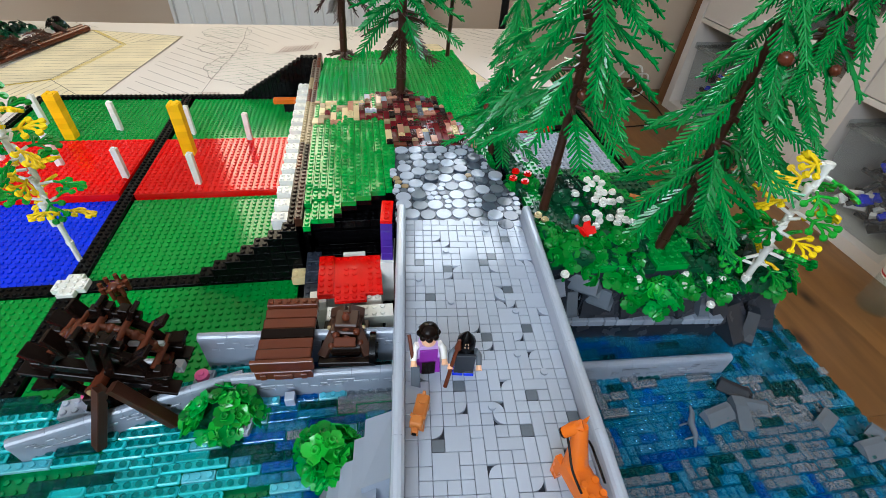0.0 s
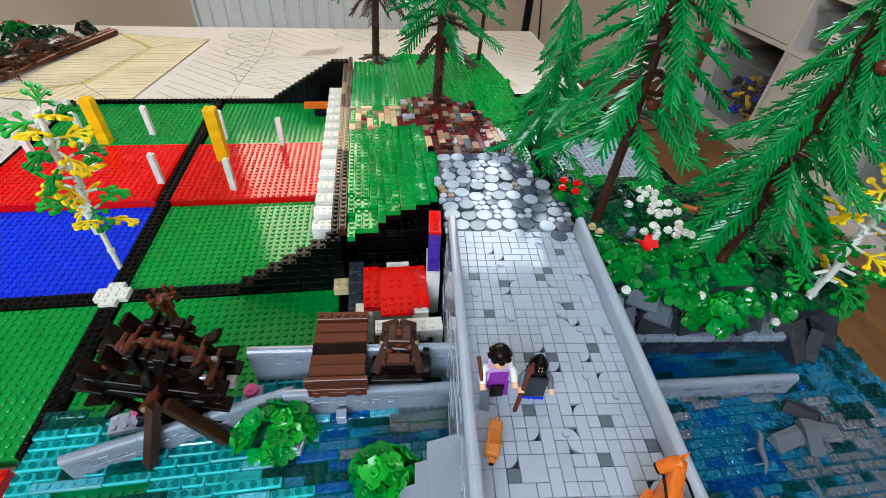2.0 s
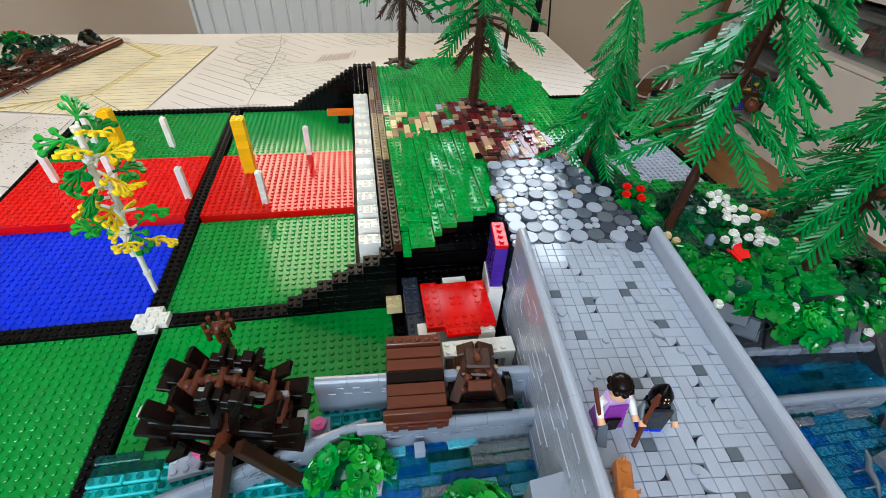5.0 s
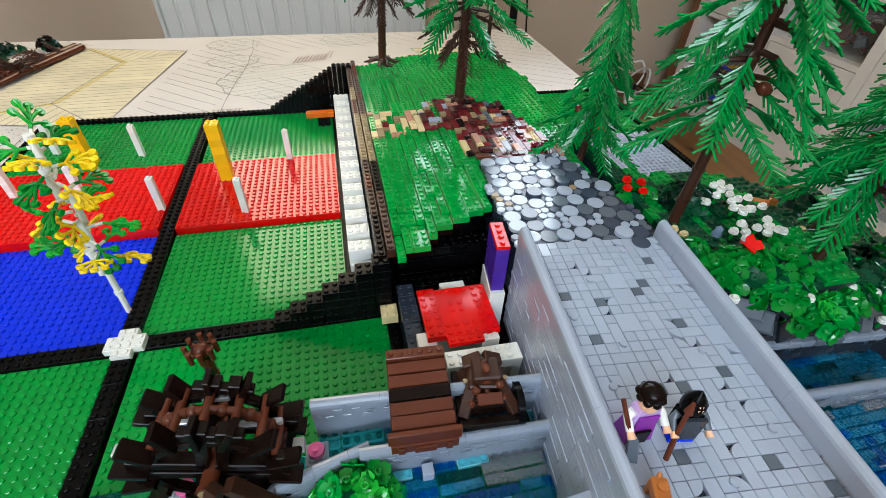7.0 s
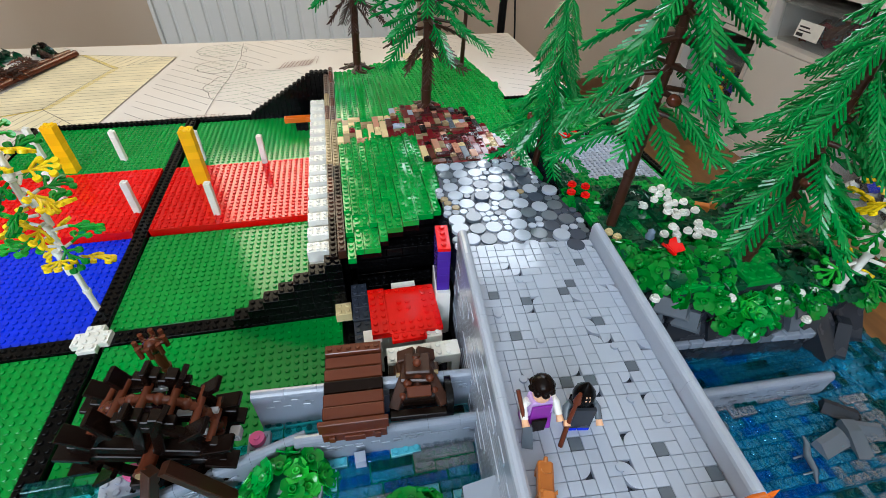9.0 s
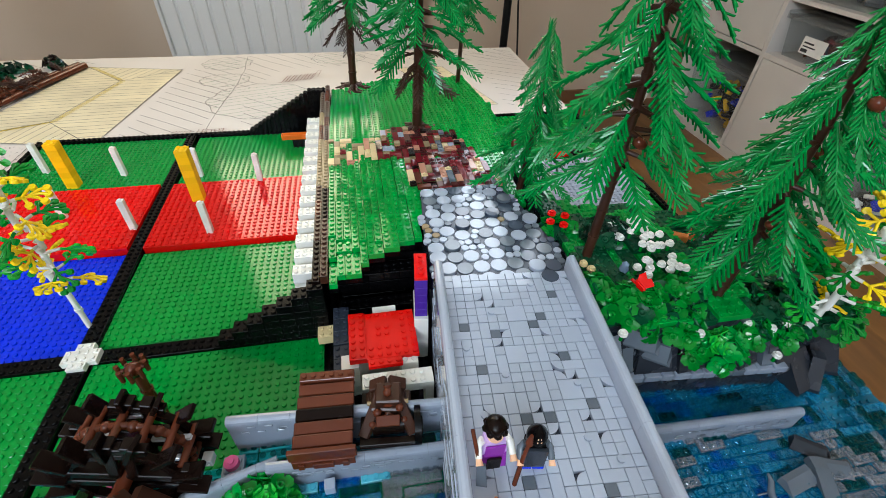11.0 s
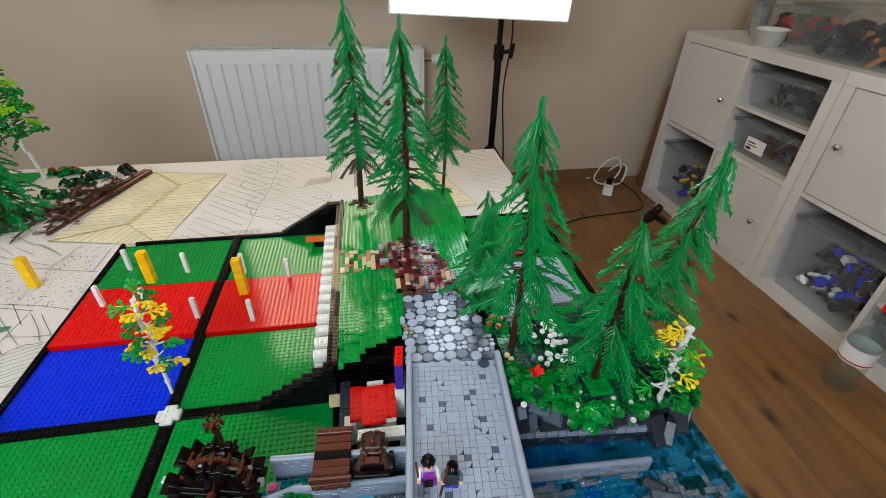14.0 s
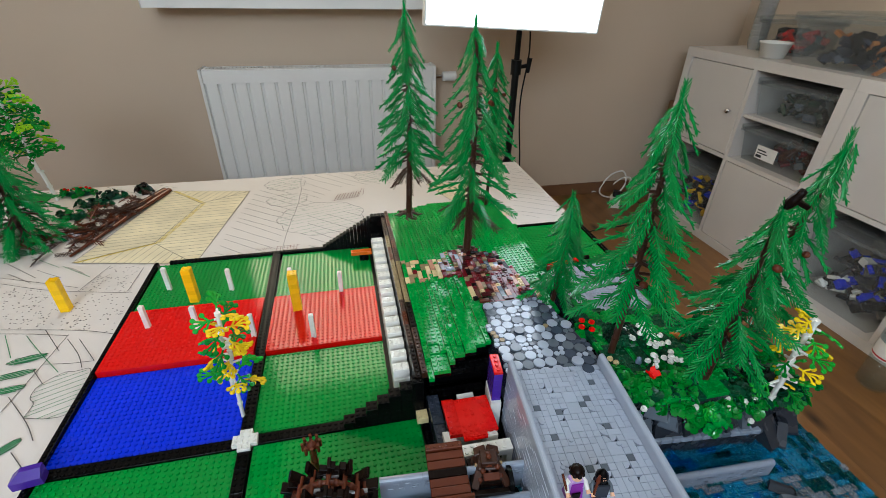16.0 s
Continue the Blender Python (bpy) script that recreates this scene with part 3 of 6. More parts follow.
def table():
    t = thing("table", "low wide table covered with white drawing paper", "table")
    part("tabletop", MB("table_edge").cbox(TX0, TX1, TY0, TY1, -0.028, -0.002, 0.002), t)
    for x in (TX0 + 0.08, TX1 - 0.08):
        for y in (TY0 + 0.08, TY1 - 0.08):
            part("leg", MB("table_edge").cbox(x - 0.025, x + 0.025, y - 0.025, y + 0.025, FLOOR, -0.028, 0.002), t)


def strip(mb, a, b, w, z, m=0):
    d = Vector((b[0] - a[0], b[1] - a[1]))
    if d.length < 1e-6:
        return
    n = Vector((-d.y, d.x)).normalized() * w / 2
    mb.add([(a[0] - n.x, a[1] - n.y, z), (b[0] - n.x, b[1] - n.y, z), (b[0] + n.x, b[1] + n.y, z), (a[0] + n.x, a[1] + n.y, z)], [(0, 1, 2, 3)], m)


def pen(mb, pts, w, z, m=0):
    for a, b in zip(pts, pts[1:]):
        strip(mb, a, b, w, z, m)


def hatch(mb, poly, deg, gap, w, z, rnd, m=0, wob=0.15):
    """Hand-drawn hatching that fills a polygon."""
    c, s = math.cos(radians(deg)), math.sin(radians(deg))
    q = [(c * x + s * y, -s * x + c * y) for x, y in poly]
    lo, hi = min(v for _, v in q), max(v for _, v in q)
    v = lo + gap * 0.5
    while v < hi:
        xs = sorted(a[0] + (v - a[1]) / (b[1] - a[1]) * (b[0] - a[0]) for a, b in zip(q, q[1:] + q[:1]) if (a[1] > v) != (b[1] > v))
        for u0, u1 in zip(xs[::2], xs[1::2]):
            e0, e1 = v + rnd.uniform(-wob, wob) * gap, v + rnd.uniform(-wob, wob) * gap
            mid = ((u0 + u1) / 2, (e0 + e1) / 2 + rnd.uniform(-wob, wob) * gap * 0.5)
            pts = [(u0, e0), mid, (u1, e1)]
            pen(mb, [(c * a - s * b, s * a + c * b) for a, b in pts], w, z, m)
        v += gap * rnd.uniform(0.85, 1.15)


def cloud(cx, cy, rx, ry, rnd, n=40, lobes=9):
    return [(cx + rx * math.cos(a) * k, cy + ry * math.sin(a) * k) for i in range(n + 1) for a in [2 * math.pi * i / n]
            for k in [1 + 0.10 * abs(math.sin(lobes * a / 2)) + 0.02 * math.sin(3 * a)]]


def bend2(run):
    """A pen stroke with rounded corners."""
    return [(v.x, v.y) for v in bend([(x, y, 0) for x, y in run], 4)]


def paper():
    rnd = random.Random(11)
    p = thing("drawing_paper", "white paper sheets with hand-drawn plan hatched in ink and yellow", "paper")
    sheet = MB("paper")
    for x0, x1 in ((TX0, -0.55), (-0.55, 0.06), (0.06, TX1)):
        y0 = 0.53 if x0 > 0 else TY0
        nx, ny = 8, 16
        vs = [(x0 + (x1 - x0) * i / nx, y0 + (TY1 - y0) * j / ny, -0.0012 + 0.0004 * math.sin(7 * i + j * 0.9)) for i in range(nx + 1) for j in range(ny + 1)]
        sheet.add(vs, [(i * (ny + 1) + j, (i + 1) * (ny + 1) + j, (i + 1) * (ny + 1) + j + 1, i * (ny + 1) + j + 1) for i in range(nx) for j in range(ny)], 0, True)
    sheet.box(TX0, 0.06, TY0, TY1, -0.0019, -0.0018).box(0.06, TX1, 0.53, TY1, -0.0019, -0.0018)
    part("sheet", sheet, p)
    Z = 0.0001
    yl = [(-0.351, 0.939), (-0.300, 0.930), (-0.126, 0.899), (-0.186, 0.501), (-0.450, 0.555), (-0.430, 0.62)]
    ym = MB("ink_yellow", "ink_yellow_line", "ink")
    ym.add([(x, y, Z - 0.00005) for x, y in yl], [tuple(range(len(yl)))][0:1] and [tuple(reversed(range(len(yl))))])
    rn, rs, nw, ne, se, sw = (-0.247, 0.833), (-0.303, 0.617), (-0.351, 0.939), (-0.126, 0.899), (-0.186, 0.501), (-0.450, 0.555)
    hatch(ym, [nw, rn, rs, sw], 4, 0.017, 0.0010, Z + 0.0001, rnd, 2)
    hatch(ym, [rn, ne, se, rs], 2, 0.017, 0.0010, Z + 0.0001, rnd, 2)
    hatch(ym, [nw, ne, rn], 62, 0.017, 0.0010, Z + 0.0001, rnd, 2)
    hatch(ym, [sw, rs, se], 70, 0.017, 0.0010, Z + 0.0001, rnd, 2)
    pen(ym, [nw, rn, ne, se, rs, sw, nw], 0.0013, Z + 0.0002, 2)
    pen(ym, [nw, ne], 0.0013, Z + 0.0002, 2)
    pen(ym, [sw, se], 0.0013, Z + 0.0002, 2)
    pen(ym, [rn, rs], 0.0013, Z + 0.0002, 2)
    for c, e in ((rn, rs), (nw, rn), (rs, sw)):
        for k in range(3):
            pen(ym, [(c[0] + 0.004 + 0.004 * k, c[1]), (e[0] + 0.004 + 0.004 * k, e[1])], 0.0018, Z + 0.00005, 1)
    part("yellow_field", ym, p, "roof shape hatched in pale yellow")
    ym = MB("ink_yellow", "ink_yellow_line", "ink")
    yr = [(0.40, 0.86), (0.52, 0.86), (0.60, 0.60), (0.50, 0.60)]
    ym.add([(x, y, Z - 0.00005) for x, y in yr], [(0, 3, 2, 1)])
    hatch(ym, yr, 5, 0.02, 0.0008, Z + 0.0001, rnd, 2)
    pen(ym, yr + yr[:1], 0.0011, Z + 0.0002, 2)
    part("yellow_field", ym, p, "oblong hatched in pale yellow")
    ink = MB("ink", "ink_green", "ink_brown")
    fields = [([(-0.11, 0.88), (-0.03, 0.99), (0.0, 0.99), (0.02, 0.70), (-0.03, 0.5), (-0.16, 0.5)], -38, 0.026), ([(0.02, 1.0), (0.72, 1.0), (0.74, 0.90), (0.46, 0.9), (0.12, 0.88), (0.03, 0.72)], -42, 0.03),
              ([(-0.9, 1.0), (-0.35, 1.0), (-0.34, 0.94), (-0.9, 0.94)], -30, 0.035), ([(-0.9, 0.52), (-0.44, 0.54), (-0.40, 0.50), (-0.9, 0.44)], -35, 0.035),
              ([(0.62, 0.99), (0.74, 0.99), (0.745, 0.56), (0.62, 0.58)], -30, 0.03), ([(0.05, 0.7), (0.2, 0.72), (0.2, 0.52), (0.06, 0.52)], -40, 0.03)]
    for poly, deg, gap in fields:
        hatch(ink, poly, deg, gap, 0.0010, Z + 0.0001, rnd)
    pen(ink, [(0.01 + 0.012 * math.sin(9 * y) + rnd.uniform(-0.002, 0.002), y) for y in [0.49 + 0.025 * i for i in range(21)]], 0.0009, Z + 0.0002)
    for cx, cy, rx, ry, dg in ((-0.027, 0.935, 0.056, 0.045, 20), (-0.013, 0.814, 0.052, 0.040, 30), (0.085, 0.685, 0.105, 0.09, 15), (0.253, 0.953, 0.066, 0.045, 20)):
        pl = cloud(cx, cy, rx, ry, rnd)
        pen(ink, pl, 0.0011, Z + 0.0002)
        hatch(ink, pl, dg, 0.020, 0.0007, Z + 0.0001, rnd, 1)
    for cx, cy, rx, ry, a in ((-0.383, 0.242, 0.026, 0.008, 12), (-0.384, 0.207, 0.026, 0.007, 10), (-0.377, 0.174, 0.022, 0.007, 8), (-0.32, 0.061, 0.016, 0.007, 45), (-0.581, 0.622, 0.050, 0.014, 5)):
        c, q = math.cos(radians(a)), math.sin(radians(a))
        pl = [(cx + c * u - q * v, cy + q * u + c * v) for u, v in cloud(0, 0, rx, ry, rnd, 24, 7)]
        pen(ink, pl, 0.0010, Z + 0.0002, 0)
        hatch(ink, pl, a, 0.0036, 0.0026, Z + 0.0001, rnd, 1)
    pl = [(-0.325, 0.111), (-0.324, 0.136), (-0.335, 0.15), (-0.335, 0.173), (-0.313, 0.196), (-0.294, 0.197), (-0.272, 0.197), (-0.267, 0.147), (-0.266, 0.109), (-0.29, 0.103), (-0.325, 0.111)]
    pen(ink, bend2(pl), 0.0011, Z + 0.0002)
    hatch(ink, pl, 24, 0.010, 0.0010, Z + 0.0001, rnd, 1)
    for poly, n in (([(-0.388, 0.438), (-0.362, 0.526), (-0.292, 0.514), (-0.289, 0.414)], 120), ([(-0.546, 0.48), (-0.416, 0.44), (-0.284, 0.408), (-0.275, 0.286), (-0.389, 0.319), (-0.47, 0.335)], 480)):
        xs, ys = [p[0] for p in poly], [p[1] for p in poly]
        for _ in range(n):
            x, y = rnd.uniform(min(xs), max(xs)), rnd.uniform(min(ys), max(ys))
            if inside(poly, x, y):
                strip(ink, (x, y), (x + 0.0026, y + rnd.uniform(-0.0008, 0.0008)), 0.0015, Z + 0.0001)
    for k, run in enumerate((
        [(-0.566, 0.518), (-0.477, 0.483), (-0.395, 0.45)],
        [(-0.553, 0.494), (-0.46, 0.455), (-0.389, 0.435), (-0.282, 0.41)],
        [(-0.469, 0.333), (-0.388, 0.317), (-0.319, 0.301), (-0.27, 0.283)],
        [(-0.346, 0.296), (-0.352, 0.23), (-0.359, 0.152), (-0.362, 0.129)],
        [(-0.463, 0.321), (-0.406, 0.309), (-0.345, 0.293)],
        [(-0.389, 0.437), (-0.363, 0.528)],
        [(-0.293, 0.418), (-0.291, 0.506)],
        [(-0.351, 0.224), (-0.313, 0.218), (-0.275, 0.217)],
        [(-0.454, 0.317), (-0.411, 0.25)],
        [(-0.416, 0.307), (-0.378, 0.263), (-0.32, 0.2)],
        [(-0.392, 0.318), (-0.342, 0.253)],
        [(-0.342, 0.283), (-0.307, 0.238), (-0.288, 0.204)],
        [(-0.322, 0.279), (-0.275, 0.217)],
        [(-0.361, 0.213), (-0.331, 0.177)],
        [(-0.367, 0.158), (-0.316, 0.101), (-0.291, 0.066)],
        [(-0.31, 0.052), (-0.28, 0.02)],
        [(-0.591, 0.583), (-0.495, 0.504)],
        [(-0.55, 0.6), (-0.468, 0.54)],
        [(-0.463, 0.544), (-0.388, 0.488)])):
        pen(ink, bend2(run), 0.0012, Z + 0.0003, 0 if k < 8 else rnd.choice((0, 1)))
    # the small brown sketches of a castle and of a fence
    hatch(ink, [(0.112, 0.782), (0.187, 0.802), (0.194, 0.842), (0.122, 0.827)], 75, 0.0075, 0.0016, Z + 0.0003, rnd, 2)
    pen(ink, [(0.112, 0.784), (0.188, 0.802), (0.202, 0.862), (0.209, 0.860), (0.202, 0.812)], 0.001, Z + 0.0003, 2)
    hatch(ink, [(-0.020, 0.515), (0.030, 0.515), (0.035, 0.548), (-0.016, 0.548)], 88, 0.008, 0.0009, Z + 0.0003, rnd, 2)
    hatch(ink, [(-0.020, 0.515), (0.030, 0.515), (0.035, 0.548), (-0.016, 0.548)], 2, 0.009, 0.0009, Z + 0.0003, rnd, 2)
    hatch(ink, [(-0.066, 0.536), (-0.028, 0.536), (-0.027, 0.545), (-0.064, 0.545)], 70, 0.005, 0.0009, Z + 0.0003, rnd, 2)
    part("ink_hatching", ink, p, "thin hand-drawn ink lines")["kind"] = "stuff"


table()
paper()

# ---- stud plates of the garden grid ----


def baseplate(name, x0, y0, nx, ny, z, th, mat, label, cat="stud plate"):
    b = thing(name, label, cat, pose(x0, y0, z), "stud plates")
    part("plate", MB(mat).cbox(0.0002, nx * S - 0.0002, 0.0002, ny * S - 0.0002, -th, 0, 0.0003), b)
    part("stud_field", MB(mat).studs(0, 0, nx, ny, 0, 8), b, "rows of round moulded studs")["kind"] = "stuff"
    return b


ZP = 0.0135
baseplate("baseplate", -0.2465, -0.0065, 29, 21, ZP - 0.002, 0.009, "blue", "blue toy-brick stud plate lying on the table")
baseplate("baseplate", -0.2470, 0.1630, 29, 19, ZP + 0.0076, 0.0195, "red", "red raised toy-brick stud plate lying on the table")
baseplate("baseplate", -0.2480, 0.3155, 29, 21, ZP, 0.011, "green_plate", "green toy-brick stud plate at the far end of the field")
baseplate("baseplate", 0.0035, 0.006, 24, 19, ZP, 0.011, "green_plate", "green toy-brick stud plate beside the black stepped wall")
baseplate("baseplate", 0.0035, 0.1610, 24, 19, ZP + 0.0076, 0.0195, "red", "red raised toy-brick stud plate beside the white wall")
baseplate("baseplate", 0.0035, 0.3140, 24, 21, ZP, 0.011, "green_plate", "green toy-brick stud plate with an orange tile")
baseplate("baseplate", -0.2440, -0.175, 29, 20, ZP, 0.011, "green_plate", "green toy-brick stud plate beside the river")
baseplate("baseplate", 0.0065, -0.141, 28, 16, ZP, 0.011, "green_plate", "green toy-brick stud plate beside the mill")
baseplate("baseplate", -0.2440, -0.455, 29, 34, ZP + 0.002, 0.013, "red", "red toy-brick stud plate at the near end")
baseplate("baseplate", 0.506, 0.0, 29, 65, 0.007, 0.0065, "green_plate", "low green toy-brick stud plate at the table's edge")
baseplate("baseplate", 0.552, 0.141, 19, 19, 0.030, 0.0225, "grey", "light grey raised toy-brick plate on the green plate")


def border(name, x0, y0, nx, ny, z, mats=("black",), label="black toy-brick border strip between the stud plates", rz=0.0):
    b = thing(name, label, "border strip", pose(x0, y0, z, 0, 0, rz), "black border strips")
    horiz = nx >= ny
    k, n = 0, max(nx, ny)
    rnd = random.Random(nx * 31 + ny)
    while k < n:
        w = min(rnd.choice((4, 6, 8)), n - k)
        a, c = (w, ny) if horiz else (nx, w)
        part("brick", tile_mesh(a, c, z - 0.0002, rnd.choice(mats)), b, m=pose(k * S if horiz else 0, 0 if horiz else k * S, 0))
        k += w
    return b


border("border_strip", -0.0120, 0.006, 2, 60, 0.0185, rz=0.5)
border("border_strip", -0.0110, -0.176, 2, 20, 0.0185)
border("border_strip", -0.2440, -0.0150, 30, 2, 0.0165)
border("border_strip", 0.0065, -0.013, 28, 2, 0.0165)
border("border_strip", -0.2515, -0.175, 1, 83, 0.019, rz=0.6)
border("border_strip", -0.229, 0.4840, 54, 1, 0.0195)
border("border_strip", 0.7395, 0.0, 1, 66, 0.012)
border("border_strip", 0.506, 0.5205, 29, 1, 0.010)
wc = MB("white")
wc.cbox(-0.016, 0.016, -0.008, 0.008, -0.006, 0, 0.0003).cbox(-0.008, 0.008, 0.008, 0.016, -0.006, 0, 0.0003).cbox(-0.008, 0.008, -0.016, -0.008, -0.006, 0, 0.0003)
wc.studs(-0.016, -0.008, 4, 2, 0).studs(-0.008, 0.008, 2, 1, 0).studs(-0.008, -0.016, 2, 1, 0)
solid("cross_plate", wc, "white cross-shaped plate joining the black strips", "toy brick", pose(-0.003, -0.007, 0.0225))
cb = MB("purple").cbox(-0.016, 0.016, -0.008, 0.008, 0.0, 0.012, 0.0004)
cb.add([(-0.016, -0.008, 0.0121), (0.016, -0.008, 0.0121), (0.016, 0.008, 0.0121), (-0.016, 0.008, 0.0121), (-0.006, 0.001, 0.020), (0.016, 0.001, 0.020), (0.016, 0.008, 0.020), (-0.006, 0.008, 0.020)],
       [(3, 2, 1, 0), (4, 5, 6, 7), (0, 1, 5, 4), (1, 2, 6, 5), (2, 3, 7, 6), (3, 0, 4, 7)])
solid("corner_brick", cb, "purple slope brick at the corner of the black border", "toy brick", pose(-0.246, -0.016, 0.0205, 0, 0, 8))


def post(x, y, z, h, w, mat, label):
    p = thing("marker_post", label, "post", pose(x, y, z, 0, 0, random.Random(x).uniform(-3, 3)), "marker posts")
    n = max(1, round(h / BR))
    for i in range(n):
        b = MB(mat).cbox(-w / 2, w / 2, -w / 2, w / 2, 0, h / n - 0.0001, 0.0003)
        if i == n - 1:
            b.studs(-w / 2, -w / 2, 2, 2, h / n) if w > 0.01 else b.stud(0, 0, h / n)
        part("brick", b, p, m=pose(0, 0, i * h / n, 0, 0, 0.6 * math.sin(3 * i + x * 50)))


for x, y, z, h in ((-0.203, 0.388, ZP, 0.050), (-0.083, 0.364, ZP, 0.048), (-0.202, 0.264, 0.0211, 0.045), (-0.117, 0.243, 0.0211, 0.047), (-0.019, 0.205, 0.0211, 0.045), (0.081, 0.183, 0.0211, 0.047), (0.130, 0.309, 0.0211, 0.044), (0.034, 0.345, ZP, 0.048)):
    post(x, y, z, h, 0.0078, "white", "slim white marker post standing on the stud plates")
for x, y, z, h in ((-0.145, 0.341, ZP, 0.072), (0.050, 0.267, 0.0211, 0.080), (-0.382, 0.375, 0.0, 0.069)):
    post(x, y, z, h, 0.0158, "yellow", "thick yellow marker post of stacked bricks")
ob = MB("orange").cbox(0, 0.044, 0, 0.012, 0, 0.003, 0.0004).box(0, 0.044, 0, 0.0015, 0.003, 0.008).box(0, 0.044, 0.0105, 0.012, 0.003, 0.008).box(0, 0.0015, 0.0015, 0.0105, 0.003, 0.008)
solid("orange_tray", ob, "orange shallow toy tray against the black wall", "toy part", pose(0.155, 0.421, 0.03))
solid("black_support", MB("black").cbox(0, 0.02, 0, 0.01, 0, 0.0163, 0.0004), "black toy brick under the orange tray", "toy brick", pose(0.172, 0.422, ZP))

# ---- white wall, black stepped walls, rail ----


def stepped_wall(name, y, xs, zs, nsteps, x_end, lab, wide=2, rise=BR):
    w = thing(name, lab, "brick wall", group="black stepped walls")
    step = wide * S
    level = int((x_end - xs - nsteps * step) / step)
    for i in range(nsteps + level):
        zz = zs + min(i, nsteps) * rise
        top = True
        while zz > 0.012:
            part("brick", tile_mesh(wide, 2, min(BR, zz), "black", top), w, m=pose(xs + i * step, y, zz))
            zz -= BR
            top = False


stepped_wall("stepped_wall", -0.013, 0.126, 0.0265, 7, 0.25, "black stepped toy-brick wall rising to the hill")
stepped_wall("stepped_wall", 0.480, 0.092, 0.024, 14, 0.245, "black stepped toy-brick wall at the far side", 1, BR / 2)


def white_wall():
    w = thing("castle_wall", "white toy-brick wall with notched top beside the hill", "brick wall")
    rnd = random.Random(5)
    for k in range(3):
        y = 0.036
        while y < 0.45:
            n = rnd.choice((3, 4, 6))
            part("brick", tile_mesh(3, n, BR, "white", False), w, m=pose(0.2015, y, ZP + 0.0005 + BR * (k + 1)))
            y += n * S
    y, i = 0.038, 0
    while y < 0.44:
        part("merlon", tile_mesh(3, 2, 0.014, "white", True), w, m=pose(0.2015, y, 0.060), label="")
        if i % 3 == 1:
            part("gap_brick", tile_mesh(2, 1, 0.007, "dark_red", False), w, m=pose(0.2055, y + 0.0172, 0.0515), label="dark red brick in the notch")
        y += 0.0275
        i += 1


white_wall()


def rail():
    r = thing("rail_strip", "dark brown double row of studded strips along the hill", "border strip")
    rnd = random.Random(6)
    for k, x in enumerate((0.2275, 0.2362)):
        y = -0.006
        while y < 0.49:
            n = rnd.choice((4, 6, 8))
            n = min(n, int((0.498 - y) / S))
            if n < 1:
                break
            # tan and brown past y 0.1 paint in the window's reflection on dark strips
            part("strip", tile_mesh(1, n, BR, rnd.choice(("brown_dark", "bark", "bark", "brown")) if y < 0.1 else rnd.choice(("brown", "tan_dark", "bark"))), r, m=pose(x, y, 0.088 + 0.006 * k))
            y += n * S
    part("support", MB("black").box(0.2275, 0.244, 0.012, 0.476, 0.0015, 0.0780), r)


rail()

# ---- hill ----


def hill_h(x, y):
    h = 0.098 + 0.013 * smooth(0.25, 0.34, x) - 0.004 * smooth(0.42, 0.50, x)
    h -= 0.022 * smooth(0.30, 0.56, y)
    h -= 0.010 * smooth(0.05, -0.02, y) * smooth(0.31, 0.26, x)
    return round(h / PL) * PL


HILL = [(0.245, -0.012), (0.278, -0.006), (0.284, 0.010), (0.312, 0.012), (0.316, 0.022), (0.40, 0.022), (0.46, 0.02), (0.468, 0.10), (0.485, 0.23), (0.505, 0.36), (0.50, 0.545), (0.245, 0.515)]
MOSAIC = [(0.245, 0.199), (0.335, 0.188), (0.345, 0.10), (0.435, 0.086), (0.452, 0.10), (0.44, 0.17), (0.418, 0.243), (0.34, 0.273), (0.30, 0.25), (0.245, 0.265)]
COBBLE = [(0.342, -0.062), (0.463, -0.074), (0.468, -0.03), (0.452, 0.06), (0.435, 0.095), (0.35, 0.095), (0.342, 0.02)]


def hill():
    h = thing("hill", "green toy-brick hill of stepped stud plates", "hill")
    rnd = random.Random(8)
    nx, ny = 33, 71
    X0, Y0 = 0.2448, -0.014

    def ok(i, j):
        x, y = X0 + (i + 0.5) * S, Y0 + (j + 0.5) * S
        return inside(HILL, x, y) and not inside(COBBLE, x, y)
    core = MB("black")
    for i, j, w, d in pack(nx, ny, [(4, 2), (2, 4), (6, 2), (2, 2), (4, 4), (2, 3), (1, 4)], rnd, ok):
        x, y = X0 + i * S, Y0 + j * S
        cx, cy = x + w * S / 2, y + d * S / 2
        z = hill_h(cx, cy)
        part("plate", tile_mesh(w, d, PL * 2, rnd.choice(("green_bright",) * 6 + ("green_plate",))), h, m=pose(x, y, z, rnd.uniform(-0.35, 0.35), rnd.uniform(-0.35, 0.35)))
        lo = z - 0.012 if cy < 0.052 and cx < 0.36 else 0.001
        core.box(x, x + w * S, y, y + d * S, lo, z - PL * 2 + 0.0002)
    part("core", core, h, "black inner bricks")


hill()


